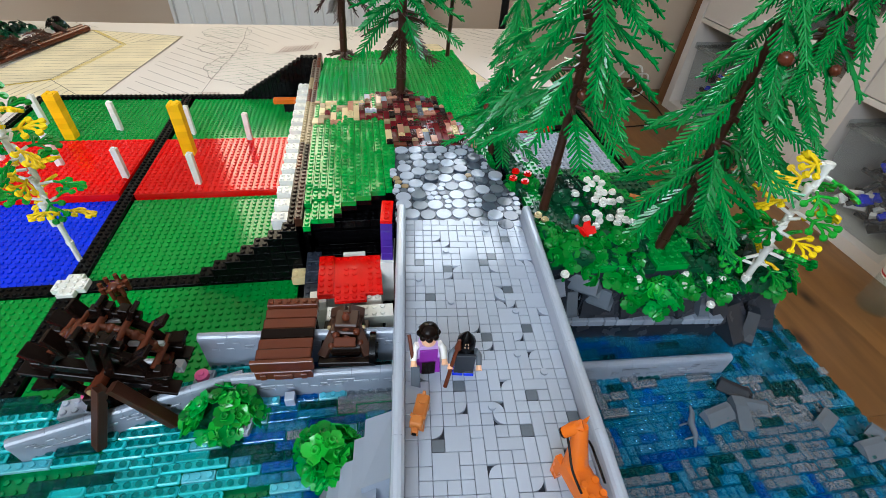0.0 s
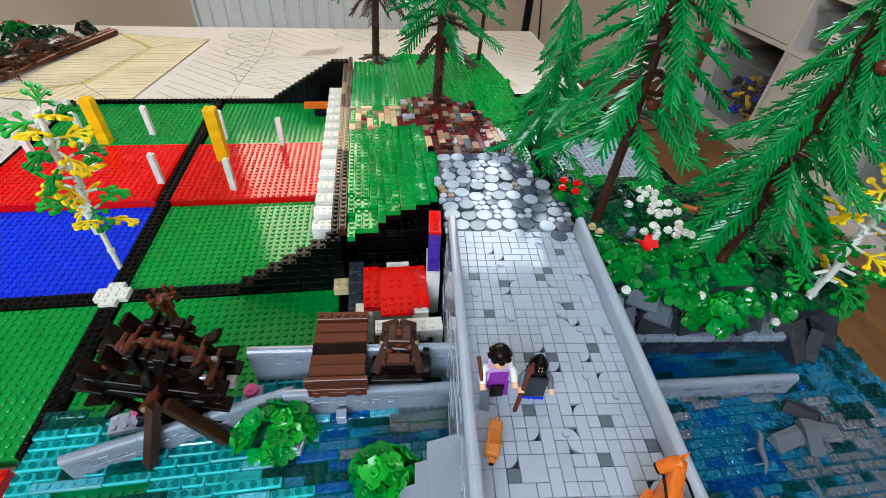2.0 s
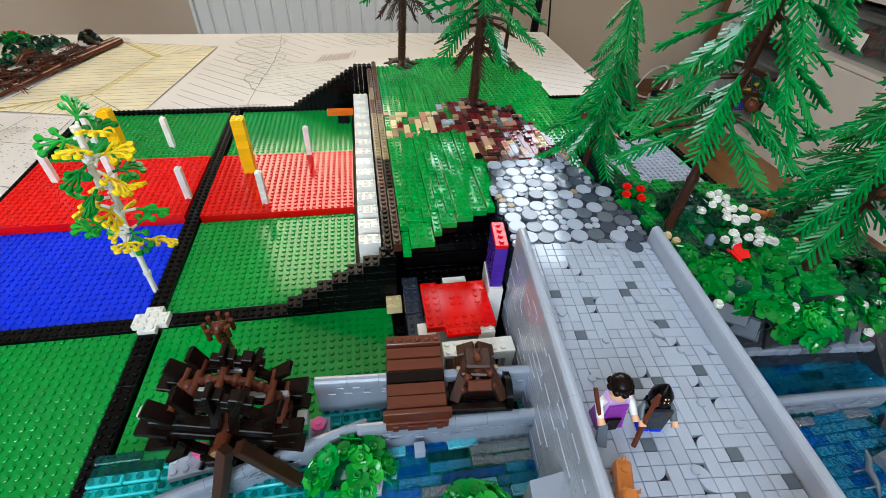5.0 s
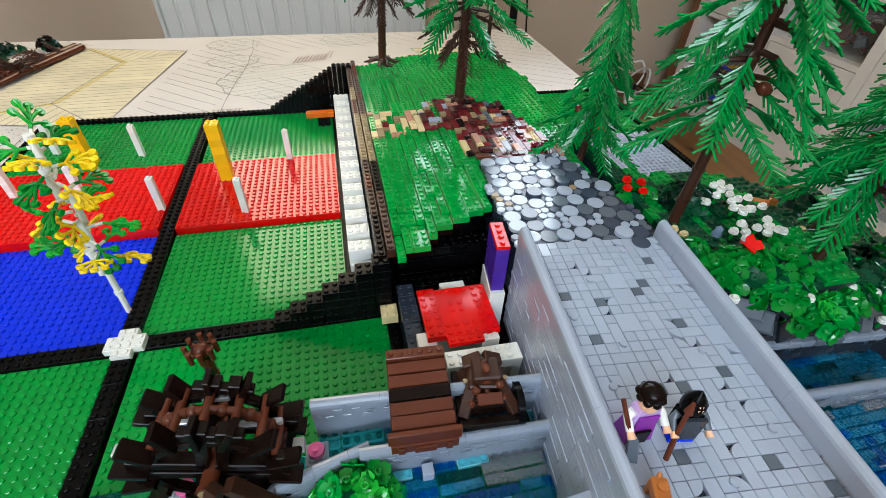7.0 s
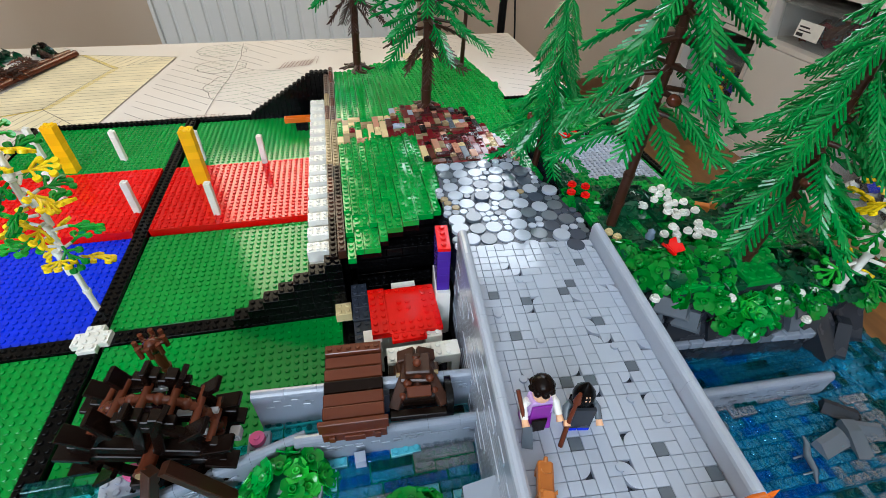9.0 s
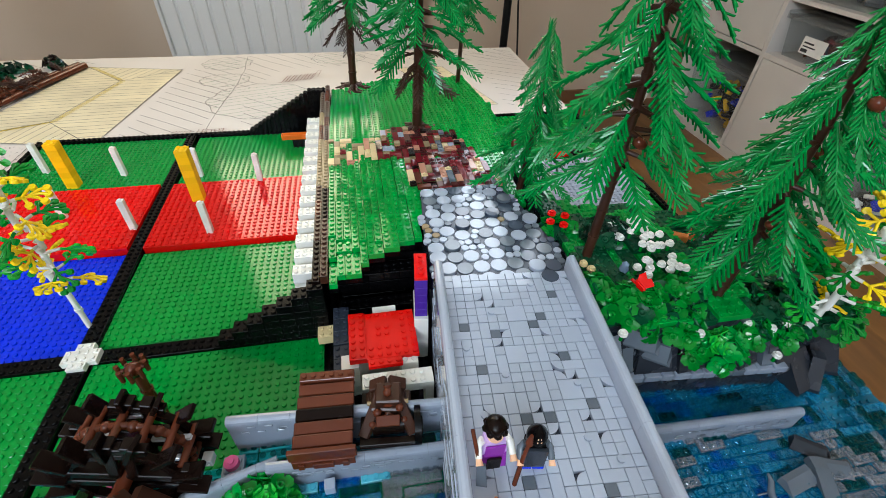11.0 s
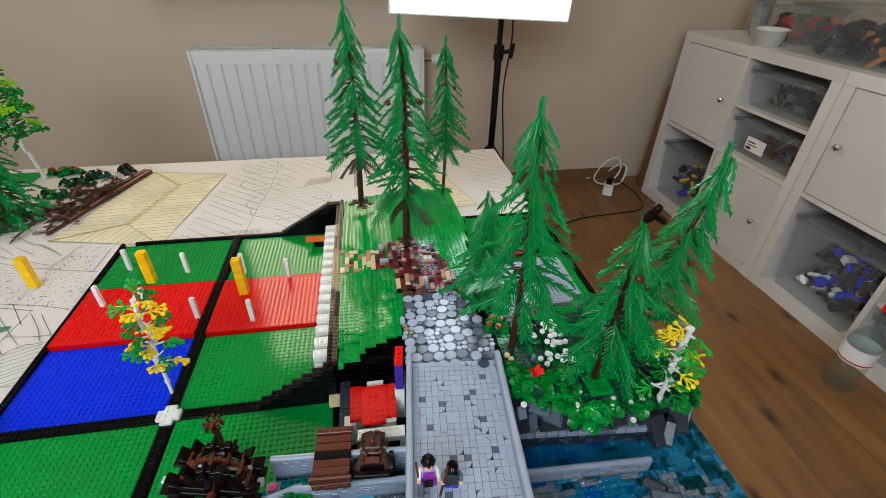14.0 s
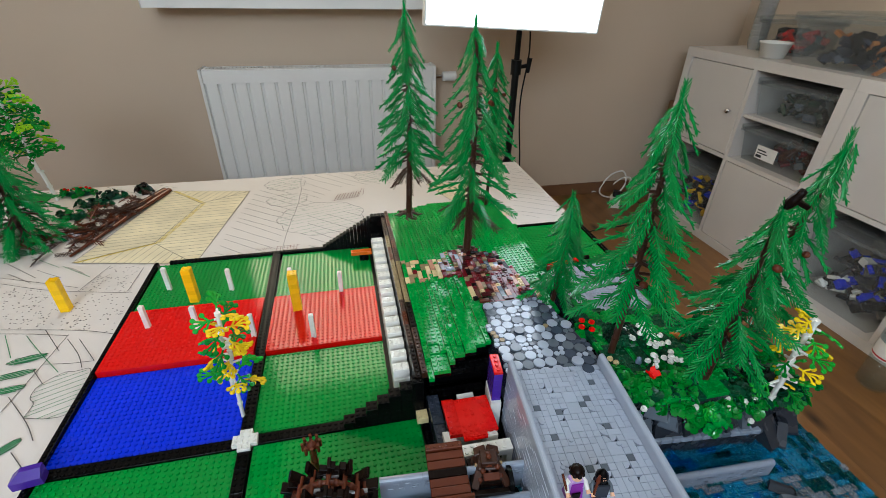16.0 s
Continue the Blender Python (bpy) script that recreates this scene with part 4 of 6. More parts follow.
def mosaic():
    p = thing("mosaic_path", "patchwork path of dark red, tan and grey tiles on the hill", "path")
    rnd = random.Random(9)
    X0, Y0 = 0.244, 0.084

    def ok(i, j):
        return inside(MOSAIC, X0 + (i + 0.5) * S, Y0 + (j + 0.5) * S) and rnd.random() < 0.985
    for i, j, w, d in pack(28, 25, [(1, 2), (2, 1), (1, 1), (1, 1), (1, 3)], rnd, ok):
        x, y = X0 + i * S, Y0 + j * S
        cx = x + w * S / 2
        if cx < 0.31 and rnd.random() < 0.22:
            continue
        # extra tan on the left and pink tiles paint in the window's sheen
        pal = ("tan",) * 5 + ("pink_sheen", "tan_dark", "dark_red") if cx < 0.31 else ("dark_red",) * 4 + ("maroon",) * 3 + ("brown_dark", "brown", "pink_sheen", "pink_sheen", "tan", "tan_dark", "grey_dark", "grey")
        z = hill_h(cx, y + d * S / 2) + rnd.choice((0.0034, 0.0034, 0.0066))
        part("tile", tile_mesh(w, d, PL, rnd.choice(pal), rnd.random() < 0.35), p, m=pose(x, y, z, rnd.uniform(-0.9, 0.9), rnd.uniform(-0.9, 0.9)))


mosaic()


def cobbles():
    p = thing("cobbled_path", "cobbled path of grey round tiles in many sizes", "path")
    rnd = random.Random(10)
    base = MB("slate").prism(COBBLE, 0.06, 0.1192)
    part("bed", base, p, "dark grey bed under the round tiles")
    placed = []
    for i, j, w, d in pack(17, 22, [(2, 2)] * 3 + [(1, 1)] * 2, rnd, lambda i, j: inside(COBBLE, 0.3405 + (i + 0.5) * S, -0.0745 + (j + 0.5) * S)):
        row = 0.0022 * math.sin(1.3 * j)
        placed.append((0.3405 + (i + w / 2) * S + row + rnd.uniform(-0.0005, 0.0005), -0.0745 + (j + d / 2) * S + rnd.uniform(-0.0005, 0.0005), w * S / 2 - 0.0001))
    for x, y, r in placed:
        # more dark tiles past x 0.41: the missing window reflection is painted in
        mat = rnd.choice(("grey",) * 8 + ("grey_dark",) * (6 if x > 0.41 else 2) + ("grey_no_sheen",) * (6 if x > 0.41 else 1) + (("tan_dark",) if r < 0.004 else ()))
        key = (r, mat, "round")
        if key not in CACHE:
            CACHE[key] = MB(mat).cyl(0, 0, -0.0032, -0.0004, r, 20, cap=False).cyl(0, 0, -0.0004, 0, r, 20, r2=r - 0.0004).mesh("round_tile")
        part("round_tile", CACHE[key], p, m=pose(x, y, 0.1205 + rnd.choice((0, 0, 0, 0, 0, 0, 0.0022 if r > 0.007 else 0.0004)), rnd.uniform(-0.4, 0.4), rnd.uniform(-0.4, 0.4)))


cobbles()

# ---- bridge ----
BRIDGE = pose(0.4042, -0.053, 0.0, 0, 0, -5.5)


def rounded_wall(mb, x0, x1, y0, y1, z0, z1, r, m=0, tf=None, n=6, ends=True):
    """A wall along y whose top is half round."""
    c = (x0 + x1) / 2
    prof = [(x0, z0)] + [(c - (x1 - x0) / 2 * math.cos(math.pi * i / n), z1 - r + r * math.sin(math.pi * i / n)) for i in range(n + 1)] + [(x1, z0)]
    k = len(prof)
    vs = [(x, y, z) for y in (y0, y1) for x, z in prof]
    mb.add(vs, [(i, k + i, k + i + 1, i + 1) for i in range(k - 1)], m, False, tf)
    mb.add(vs, [tuple(range(k)), tuple(reversed(range(k, 2 * k)))], m, False, tf)


def bridge():
    b = thing("stone_bridge", "light grey toy-brick bridge with smooth tiled deck and rounded parapets", "bridge", BRIDGE)
    rnd = random.Random(12)
    V0 = -0.352
    # slate instead of stone grey paints in the shadow of gaps and corners
    part("deck", MB("slate").box(-0.056, 0.056, V0, -0.004, 0.100, 0.1190), b, "deck under the tiles, gap shadow painted dark grey")
    for sgn in (-1, 1):
        x0, x1 = (-0.064, -0.056) if sgn < 0 else (0.056, 0.064)
        mb = MB("grey")
        y = V0
        while y < -0.002:
            ye = min(y + 0.064, -0.001)
            rounded_wall(mb, x0, x1, y, ye - 0.00015, 0.1235, 0.1385, 0.004)
            y += 0.064
        part("parapet", mb, b, "rounded light grey coping")
        wall = part("side_wall", MB("grey_dark").box(x0 + 0.0012, x1 - 0.0012, V0, -0.0012, 0.024, 0.1228), b, "light grey masonry courses")
        z, row = 0.024, 0
        while z < 0.1225:
            y = V0 - (row % 2) * 0.008
            while y < -0.002:
                n = rnd.choice((1, 2, 2, 3, 4)) if z > 0.07 else rnd.choice((3, 4, 6))
                y0, y1 = max(y, V0), min(y + n * S, -0.001)
                key = ("stone", round(y1 - y0, 4))
                if y1 - y0 > 0.002:
                    if key not in CACHE:
                        CACHE[key] = MB("grey").cbox(0, 0.008, 0.0001, y1 - y0 - 0.0001, 0, BR / 2 - 0.00012, 0.0003).mesh("stone")
                    part("stone", CACHE[key], wall, m=pose(x0 + sgn * rnd.choice((0, 0, 0, 0.0006)), y0, z))
                y += n * S
            z += BR / 2
            row += 1
    # arch piers in the river
    for v in (-0.34, -0.075):
        part("pier", MB("grey_dark").box(-0.055, 0.055, v, v + 0.05, 0.02, 0.1), b, "dark grey pier")
    dark = {(11, 39), (9, 36), (8, 35), (4, 34), (10, 31), (2, 30), (11, 26), (7, 25), (5, 25), (4, 20), (10, 19), (9, 16), (2, 15), (1, 35), (13, 17), (3, 8), (9, 6)}
    U0 = -0.056
    NV = 43
    Y0 = -0.004 - NV * S
    cells = [(i, j, 1, 1) for i, j in sorted(dark)] + list(pack(14, NV, [(1, 1)] * 9 + [(1, 2)] * 2 + [(2, 1)] + [(2, 2)], rnd, lambda i, j: (i, j) not in dark))
    for i, j, w, d in cells:
        mat = "grey"
        if (i, j) in dark:
            mat = "grey_dark"
        zz = 0.1222
        if mat == "grey" and w == d == 1 and rnd.random() < 0.15:
            key = ("quarter", mat)
            if key not in CACHE:
                pts = [(0.0002, 0.0002)] + [(0.0002 + 0.0076 * math.sin(radians(a)), 0.0002 + 0.0076 * math.cos(radians(a))) for a in range(0, 91, 15)]
                CACHE[key] = MB(mat).prism(list(reversed(pts)), -PL, 0).mesh("quarter_tile")
            part("quarter_tile", CACHE[key], b, m=pose(U0 + (i + 0.5) * S, Y0 + (j + 0.5) * S, zz) @ pose(0, 0, 0, 0, 0, rnd.choice((0, 90, 180, 270))) @ pose(-S / 2, -S / 2, 0))
            continue
        part("tile", tile_mesh(w, d, PL, mat, False), b, m=pose(U0 + i * S, Y0 + j * S, zz + rnd.uniform(-0.0001, 0.0001), rnd.uniform(-0.5, 0.5), rnd.uniform(-0.5, 0.5)))
    for u, v in ((-0.045, -0.085), (-0.02, -0.05), (0.02, -0.02), (0.03, -0.12), (-0.04, -0.14), (0.024, -0.16), (0.0, -0.2), (-0.02, -0.11), (0.04, -0.175)):
        part("round_stud", MB("grey").cyl(0, 0, 0, 0.0018, 0.0026, 12), b, m=pose(u, v, 0.1222))


bridge()

# ---- river ----


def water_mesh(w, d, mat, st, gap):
    """A clear plate; the light its cut edges gather is painted in as rim colour."""
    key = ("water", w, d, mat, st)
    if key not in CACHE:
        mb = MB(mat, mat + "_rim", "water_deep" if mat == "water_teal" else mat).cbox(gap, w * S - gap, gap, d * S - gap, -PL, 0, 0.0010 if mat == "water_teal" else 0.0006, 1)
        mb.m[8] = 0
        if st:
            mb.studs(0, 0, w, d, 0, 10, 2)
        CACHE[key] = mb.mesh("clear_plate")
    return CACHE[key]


def river(name, poly, zt, seed, pal, label, sizes):
    r = thing(name, label, "water", kind="structure")
    rnd = random.Random(seed)
    xs, ys = [p[0] for p in poly], [p[1] for p in poly]
    X0, Y0 = min(xs), min(ys)
    nx, ny = int((max(xs) - X0) / S), int((max(ys) - Y0) / S)
    bed = MB("river_bed" if seed == 21 else "river_bed_dark").prism(poly, 0.001, zt - 0.0078)
    for i in range(nx):
        for j in range(ny):
            if inside(poly, X0 + (i + 0.5) * S, Y0 + (j + 0.5) * S) and Y0 + j * S > -0.40:
                bed.stud(X0 + (i + 0.5) * S, Y0 + (j + 0.5) * S, zt - 0.0078, 6)
    part("bed", bed, r, "green river bed under the clear plates")
    rest = {}
    cells = [(Y0 + j * S, X0 + i * S, w, d) for i, j, w, d in pack(nx, ny, sizes, rnd, lambda i, j: inside(poly, X0 + (i + 0.5) * S, Y0 + (j + 0.5) * S))]
    cells.sort(key=lambda c: -c[0])
    n = 0
    for y, x, w, d in cells:
        v = math.sin(37 * x + 13 * y) + math.sin(61 * y - 23 * x + 1) + 0.5 * math.sin(140 * x + 90 * y)
        mat = rnd.choice(pal(x, y, v))
        if not mat:
            continue
        st = rnd.random() < (0.97 if mat != "water_clear" else 0.7)
        z = zt + (0.0032 if mat == "water_clear" and rnd.random() < 0.5 else rnd.choice((0, 0, 0, 0, 0.0016)))
        if n < 300 and y > -0.36:
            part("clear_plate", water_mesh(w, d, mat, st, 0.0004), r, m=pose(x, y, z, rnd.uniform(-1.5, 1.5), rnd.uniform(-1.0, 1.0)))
            n += 1
        else:
            mb = rest.setdefault(mat, MB(mat))
            mb.cbox(x + 0.0008, x + w * S - 0.0008, y + 0.0008, y + d * S - 0.0008, z - PL, z, 0.0003)
            if st:
                mb.studs(x, y, w, d, z, 8)
    for mat, mb in rest.items():
        o = part("clear_plates", mb, r)
        o["kind"] = "stuff"


def pal_left(x, y, v):
    if x > 0.19 + 0.03 * math.sin(40 * y):
        return ("water_clear", "water_clear", "water_sky") if v > 1.1 else ("water_mid", "water_mid", "water_blue", "water_sky", "water_deep")
    if v < -0.9:
        return ("water_deep", "water_deep", "", "water_teal")
    return ("water_teal",) * 6 + ("water_sky",)


def pal_right(x, y, v):
    if v > 0.12 and y < -0.195:
        return ("water_clear",) * 5 + ("water_deep", "water_mid")
    if x > 0.655:
        return ("water_deep",) * 3 + ("water_mid",) * 3 + ("",)
    if v < -0.9:
        return ("water_blue", "water_mid", "water_mid")
    return ("water_mid",) * 5 + ("water_deep", "water_blue")


river("river_west", [(0.006, -0.46), (0.41, -0.46), (0.335, -0.13), (0.165, -0.128), (0.165, -0.147), (0.006, -0.147)], 0.0325, 21, pal_left, "turquoise river of clear studded plates", [(6, 1), (4, 1), (4, 1), (3, 1), (2, 1), (2, 1)])
river("river_east", [(0.43, -0.46), (0.749, -0.46), (0.749, -0.13), (0.46, -0.13)], 0.0325, 22, pal_right, "blue river of clear and smoky plates at the table's edge", [(2, 1), (2, 1), (1, 2), (1, 1), (1, 1), (3, 1)])


def curb(name, a, b, z0, z1, thick, label, base=0.02):
    """A grey wall with a rounded top and carved courses from a to b."""
    d = Vector((b[0] - a[0], b[1] - a[1]))
    m = pose(a[0], a[1], 0, 0, 0, math.degrees(math.atan2(d.y, d.x)) - 90)
    w = thing(name, label, "wall", m, "river walls")
    L = d.length
    # coping and body use the darkened grey, shade painted into the stone
    cop = MB("grey_mid_shaded")
    y = 0.0
    while y < L - 0.001:
        ye = min(y + 0.024, L)
        rounded_wall(cop, -thick / 2, thick / 2, y, ye - 0.0002, z1 - 0.007, z1, 0.0045)
        y += 0.024
    part("coping", cop, w, "rounded light grey coping")
    body = MB("grey_mid_shaded").box(-thick / 2 + 0.0005, thick / 2 - 0.0005, 0, L, base, z1 - 0.0070)
    rnd = random.Random(name + str(a))
    for sx in (-1, 1):
        for _ in range(int(L / 0.0045)):
            yy, zz = rnd.uniform(0.006, L - 0.014), rnd.choice((z1 - 0.0105, z1 - 0.0142, z1 - 0.0180))
            if zz - 0.003 < base:
                continue
            x = sx * (thick / 2 - 0.0005)
            body.cbox(min(x, x + sx * 0.0009), max(x, x + sx * 0.0009), yy, yy + 0.0062, zz, zz + 0.0024, 0.0003)
    part("body", body, w)


curb("river_wall", (0.166, -0.132), (0.3385, -0.144), 0, 0.0745, 0.008, "light grey river wall with rounded coping behind the mill")
curb("river_wall", (0.196, -0.167), (0.338, -0.1735), 0, 0.0615, 0.008, "light grey river wall with carved courses below the planks")
curb("river_wall", (0.049, -0.201), (0.203, -0.161), 0, 0.0575, 0.008, "light grey slanting river wall beside the mill wheel")
curb("river_wall", (0.468, -0.185), (0.638, -0.1925), 0, 0.056, 0.008, "light grey low river wall beside the bank")

# ---- forest bank ----
BANK = [(0.459, -0.127), (0.575, -0.134), (0.66, -0.136), (0.705, -0.130), (0.738, -0.112), (0.742, 0.02), (0.70, 0.075), (0.64, 0.105), (0.58, 0.135), (0.545, 0.17), (0.51, 0.30), (0.498, 0.30), (0.482, 0.20), (0.47, 0.10), (0.474, -0.04)]


def bank_h(x, y):
    h = 0.120 - 0.034 * smooth(0.57, 0.70, x)
    h -= 0.022 * smooth(-0.11, -0.155, y) * smooth(0.52, 0.56, x)
    h -= 0.075 * smooth(0.01, 0.13, y) * smooth(0.475, 0.54, x) + 0.05 * smooth(0.02, 0.12, y) * smooth(0.60, 0.70, x) * 0.6
    h -= 0.03 * smooth(0.12, 0.3, y)
    return max(0.012, round((h + 0.002 * math.sin(60 * x + 31 * y)) / PL) * PL)


def bank():
    b = thing("forest_bank", "green toy-brick bank of stepped stud plates above the river", "bank")
    rnd = random.Random(31)
    X0, Y0 = 0.458, -0.158
    core = MB("grey_rock")
    for i, j, w, d in pack(36, 58, [(2, 2), (2, 3), (4, 2), (2, 4), (1, 2), (4, 4)], rnd, lambda i, j: inside(BANK, X0 + (i + 0.5) * S, Y0 + (j + 0.5) * S)):
        x, y = X0 + i * S, Y0 + j * S
        z = bank_h(x + w * S / 2, y + d * S / 2)
        part("plate", tile_mesh(w, d, PL * 2, rnd.choice(("green_plate", "green_plate", "green_dark", "green_dark"))), b, m=pose(x, y, z))
        core.box(x, x + w * S, y, y + d * S, 0.001 if y > -0.125 else 0.02, z - PL * 2 + 0.0002)
    part("core", core, b, "dark grey bricks under the plates")


bank()


def ledge():
    l = thing("stone_ledge", "grey toy-brick ledge along the foot of the bank", "ledge", pose(0.464, -0.1310, 0, 0, 0, -5.0))
    rnd = random.Random(32)
    part("footing", MB("grey_rock").box(0, 0.19, -0.007, 0.012, 0.02, 0.0540), l, "dark grey footing")
    x = 0.0
    while x < 0.188:
        n = min(rnd.choice((0.012, 0.016, 0.016)), 0.19 - x)
        part("coping_stone", MB("grey_mid_shaded" if rnd.random() < 0.6 else "grey_dark").cbox(0.0003, n - 0.0004, -0.0095, 0.0, 0, 0.0070, 0.0008), l, m=pose(x, 0, 0.0545))
        x += n


ledge()


def slope_rock(x, y, z, sx, sy, h, rz, mat, label, tilt=(0, 0)):
    """A wedge-shaped slope brick with a cut top."""
    mb = MB(mat)
    a, b = sx / 2, sy / 2
    vs = [(-a, -b, 0), (a, -b, 0), (a, b, 0), (-a, b, 0), (-a, -b, h * 0.15), (a * 0.8, -b, h * 0.15), (a * 0.7, b, h), (-a * 0.9, b, h), (-a * 0.9, b * 0.35, h), (a * 0.7, b * 0.35, h), (a, b, h * 0.3)]
    mb.add(vs, [(3, 2, 1, 0), (4, 5, 9, 8), (8, 9, 6, 7), (0, 1, 5, 4), (1, 2, 10, 5), (5, 10, 9), (10, 6, 9), (2, 3, 7, 6, 10), (3, 0, 4, 8, 7)])
    solid("slope_rock", mb, label, "toy rock", pose(x, y, z, tilt[0], tilt[1], rz), "slope rocks")


for x, y, z, sx, sy, h, rz, mat in ((0.486, -0.149, 0.057, 0.044, 0.018, 0.040, 4, "grey_rock"), (0.480, -0.152, 0.088, 0.012, 0.012, 0.014, 10, "grey_mid_shaded"), (0.503, -0.149, 0.090, 0.034, 0.012, 0.014, -34, "grey_dark"), (0.556, -0.148, 0.084, 0.030, 0.012, 0.014, 8, "grey_rock"), (0.600, -0.148, 0.078, 0.026, 0.012, 0.016, -10, "grey_dark"), (0.640, -0.146, 0.074, 0.022, 0.012, 0.014, 14, "grey_dark"), (0.497, -0.151, 0.060, 0.013, 0.016, 0.026, 6, "grey_dark"), (0.528, -0.149, 0.057, 0.042, 0.018, 0.030, -4, "grey_rock"), (0.520, -0.151, 0.074, 0.030, 0.012, 0.016, -36, "grey_dark"),
                                    (0.560, -0.150, 0.057, 0.030, 0.018, 0.022, 4, "grey_rock"), (0.588, -0.151, 0.060, 0.030, 0.018, 0.018, -8, "grey_rock"), (0.612, -0.151, 0.058, 0.024, 0.018, 0.022, 12, "grey_rock"), (0.632, -0.153, 0.058, 0.012, 0.014, 0.018, -4, "grey_dark"),
                                    (0.652, -0.150, 0.050, 0.022, 0.022, 0.026, 10, "grey_rock"), (0.674, -0.153, 0.034, 0.032, 0.040, 0.030, 14, "grey_rock"), (0.688, -0.160, 0.034, 0.014, 0.030, 0.026, -32, "grey_rock"), (0.712, -0.140, 0.034, 0.032, 0.032, 0.030, -18, "grey_rock"), (0.730, -0.126, 0.034, 0.026, 0.034, 0.032, -40, "grey_rock")):
    slope_rock(x, y + 0.019 * max(0.0, 1 - (x - 0.47) / 0.26), z + (0.004 if x < 0.64 else 0), sx, sy * (0.85 if x < 0.64 else 1), h, rz, mat, "cut grey slope bricks forming a rock under the bank")
for x, y, sx, sy, h, rz, mat in ((0.606, -0.238, 0.034, 0.014, 0.006, 12, "grey_dark"), (0.626, -0.240, 0.014, 0.030, 0.007, -14, "grey_dark"), (0.642, -0.236, 0.026, 0.012, 0.006, -20, "grey_dark"), (0.634, -0.218, 0.03, 0.012, 0.006, -38, "grey_rock"), (0.700, -0.254, 0.026, 0.013, 0.005, 28, "grey_dark"), (0.722, -0.283, 0.03, 0.016, 0.005, 5, "grey_dark"), (0.733, -0.272, 0.014, 0.014, 0.005, -60, "grey_dark")):
    slope_rock(x, y, 0.0335, sx, sy, h, rz, mat, "grey slope brick rock standing out of the river")
liz = MB("grey_dark").tube([(0, 0, 0.002), (0.004, 0.012, 0.006), (0.002, 0.024, 0.010), (0.006, 0.034, 0.015), (0.004, 0.040, 0.019)], [0.001, 0.003, 0.0038, 0.0028, 0.0012], 7)
for q in (0.01, 0.026):
    liz.tube([(-0.006, q, 0), (0.003, q, 0.007), (0.011, q, 0)], 0.0012, 5)
solid("toy_lizard", liz, "small dark grey toy lizard on the river", "toy animal", pose(0.566, -0.262, 0.0345, 0, 0, -8) @ Matrix.Diagonal((0.75, 0.75, 0.75, 1)))

# ---- leaves, bushes, flowers ----


def rosette_mesh(mat):
    """A moulded flower stem of four cupped leaves with a stud in the middle."""
    key = ("rosette", mat)
    if key not in CACHE:
        mb = MB(mat)
        for k in range(4):
            tf = pose(0, 0, 0, 0, 0, 90 * k)
            vs = [(0.0012, -0.0016, 0), (0.0034, -0.0042, 0.0016), (0.0068, -0.0046, 0.0034), (0.0094, 0.0, 0.0030), (0.0068, 0.0046, 0.0034), (0.0034, 0.0042, 0.0016), (0.0012, 0.0016, 0), (0.0050, 0.0, 0.0008)]
            lo = [(x, y, z - 0.0009) for x, y, z in vs]
            mb.add(vs, [(0, 1, 7, 6), (1, 2, 7), (2, 3, 7), (3, 4, 7), (4, 5, 7), (5, 6, 7)], 0, True, tf)
            mb.add(lo, [(6, 7, 1, 0), (7, 2, 1), (7, 3, 2), (7, 4, 3), (7, 5, 4), (7, 6, 5)], 0, False, tf)
            mb.add(vs[1:6] + lo[1:6], [(i, 5 + i, 6 + i, i + 1) for i in range(4)], 0, False, tf)
        mb.lathe([(0.0024, -0.002), (0.0028, 0.0010), (0.0028, 0.0034), (0.0018, 0.0034), (0.0016, 0.0016), (0.0001, 0.0014)], 10)
        CACHE[key] = mb.mesh("rosette")
    return CACHE[key]


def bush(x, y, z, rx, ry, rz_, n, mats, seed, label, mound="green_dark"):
    b = thing("bush", label, "bush", pose(x, y, z), "bushes")
    rnd = random.Random(seed)
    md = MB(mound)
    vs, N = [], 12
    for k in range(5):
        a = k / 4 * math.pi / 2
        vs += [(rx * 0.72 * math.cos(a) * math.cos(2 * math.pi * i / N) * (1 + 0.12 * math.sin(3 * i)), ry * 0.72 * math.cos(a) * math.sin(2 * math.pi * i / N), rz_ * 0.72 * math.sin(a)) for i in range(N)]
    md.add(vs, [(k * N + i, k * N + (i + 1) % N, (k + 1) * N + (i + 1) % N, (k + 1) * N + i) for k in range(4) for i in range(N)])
    part("stem_mound", md, b, "dark green mound inside")
    n = round(n * 0.66)
    for i in range(n):
        u = (i + 0.5) / n
        el, az = math.asin(u), i * 2.39996 + rnd.uniform(-0.3, 0.3)
        p = Vector((rx * math.cos(el) * math.cos(az), ry * math.cos(el) * math.sin(az), rz_ * math.sin(el))) * rnd.uniform(0.85, 1.08)
        nrm = Vector((p.x / rx, p.y / ry, p.z / rz_ + 0.25)).normalized()
        q = nrm.to_track_quat('Z', 'Y').to_matrix().to_4x4()
        s = rnd.uniform(0.95, 1.2)
        part("leaf", rosette_mesh(rnd.choice(mats)), b, m=Matrix.Translation(p) @ q @ pose(0, 0, 0, rnd.uniform(-18, 18), rnd.uniform(-18, 18), rnd.uniform(0, 90)) @ Matrix.Diagonal((s, s, s, 1)))


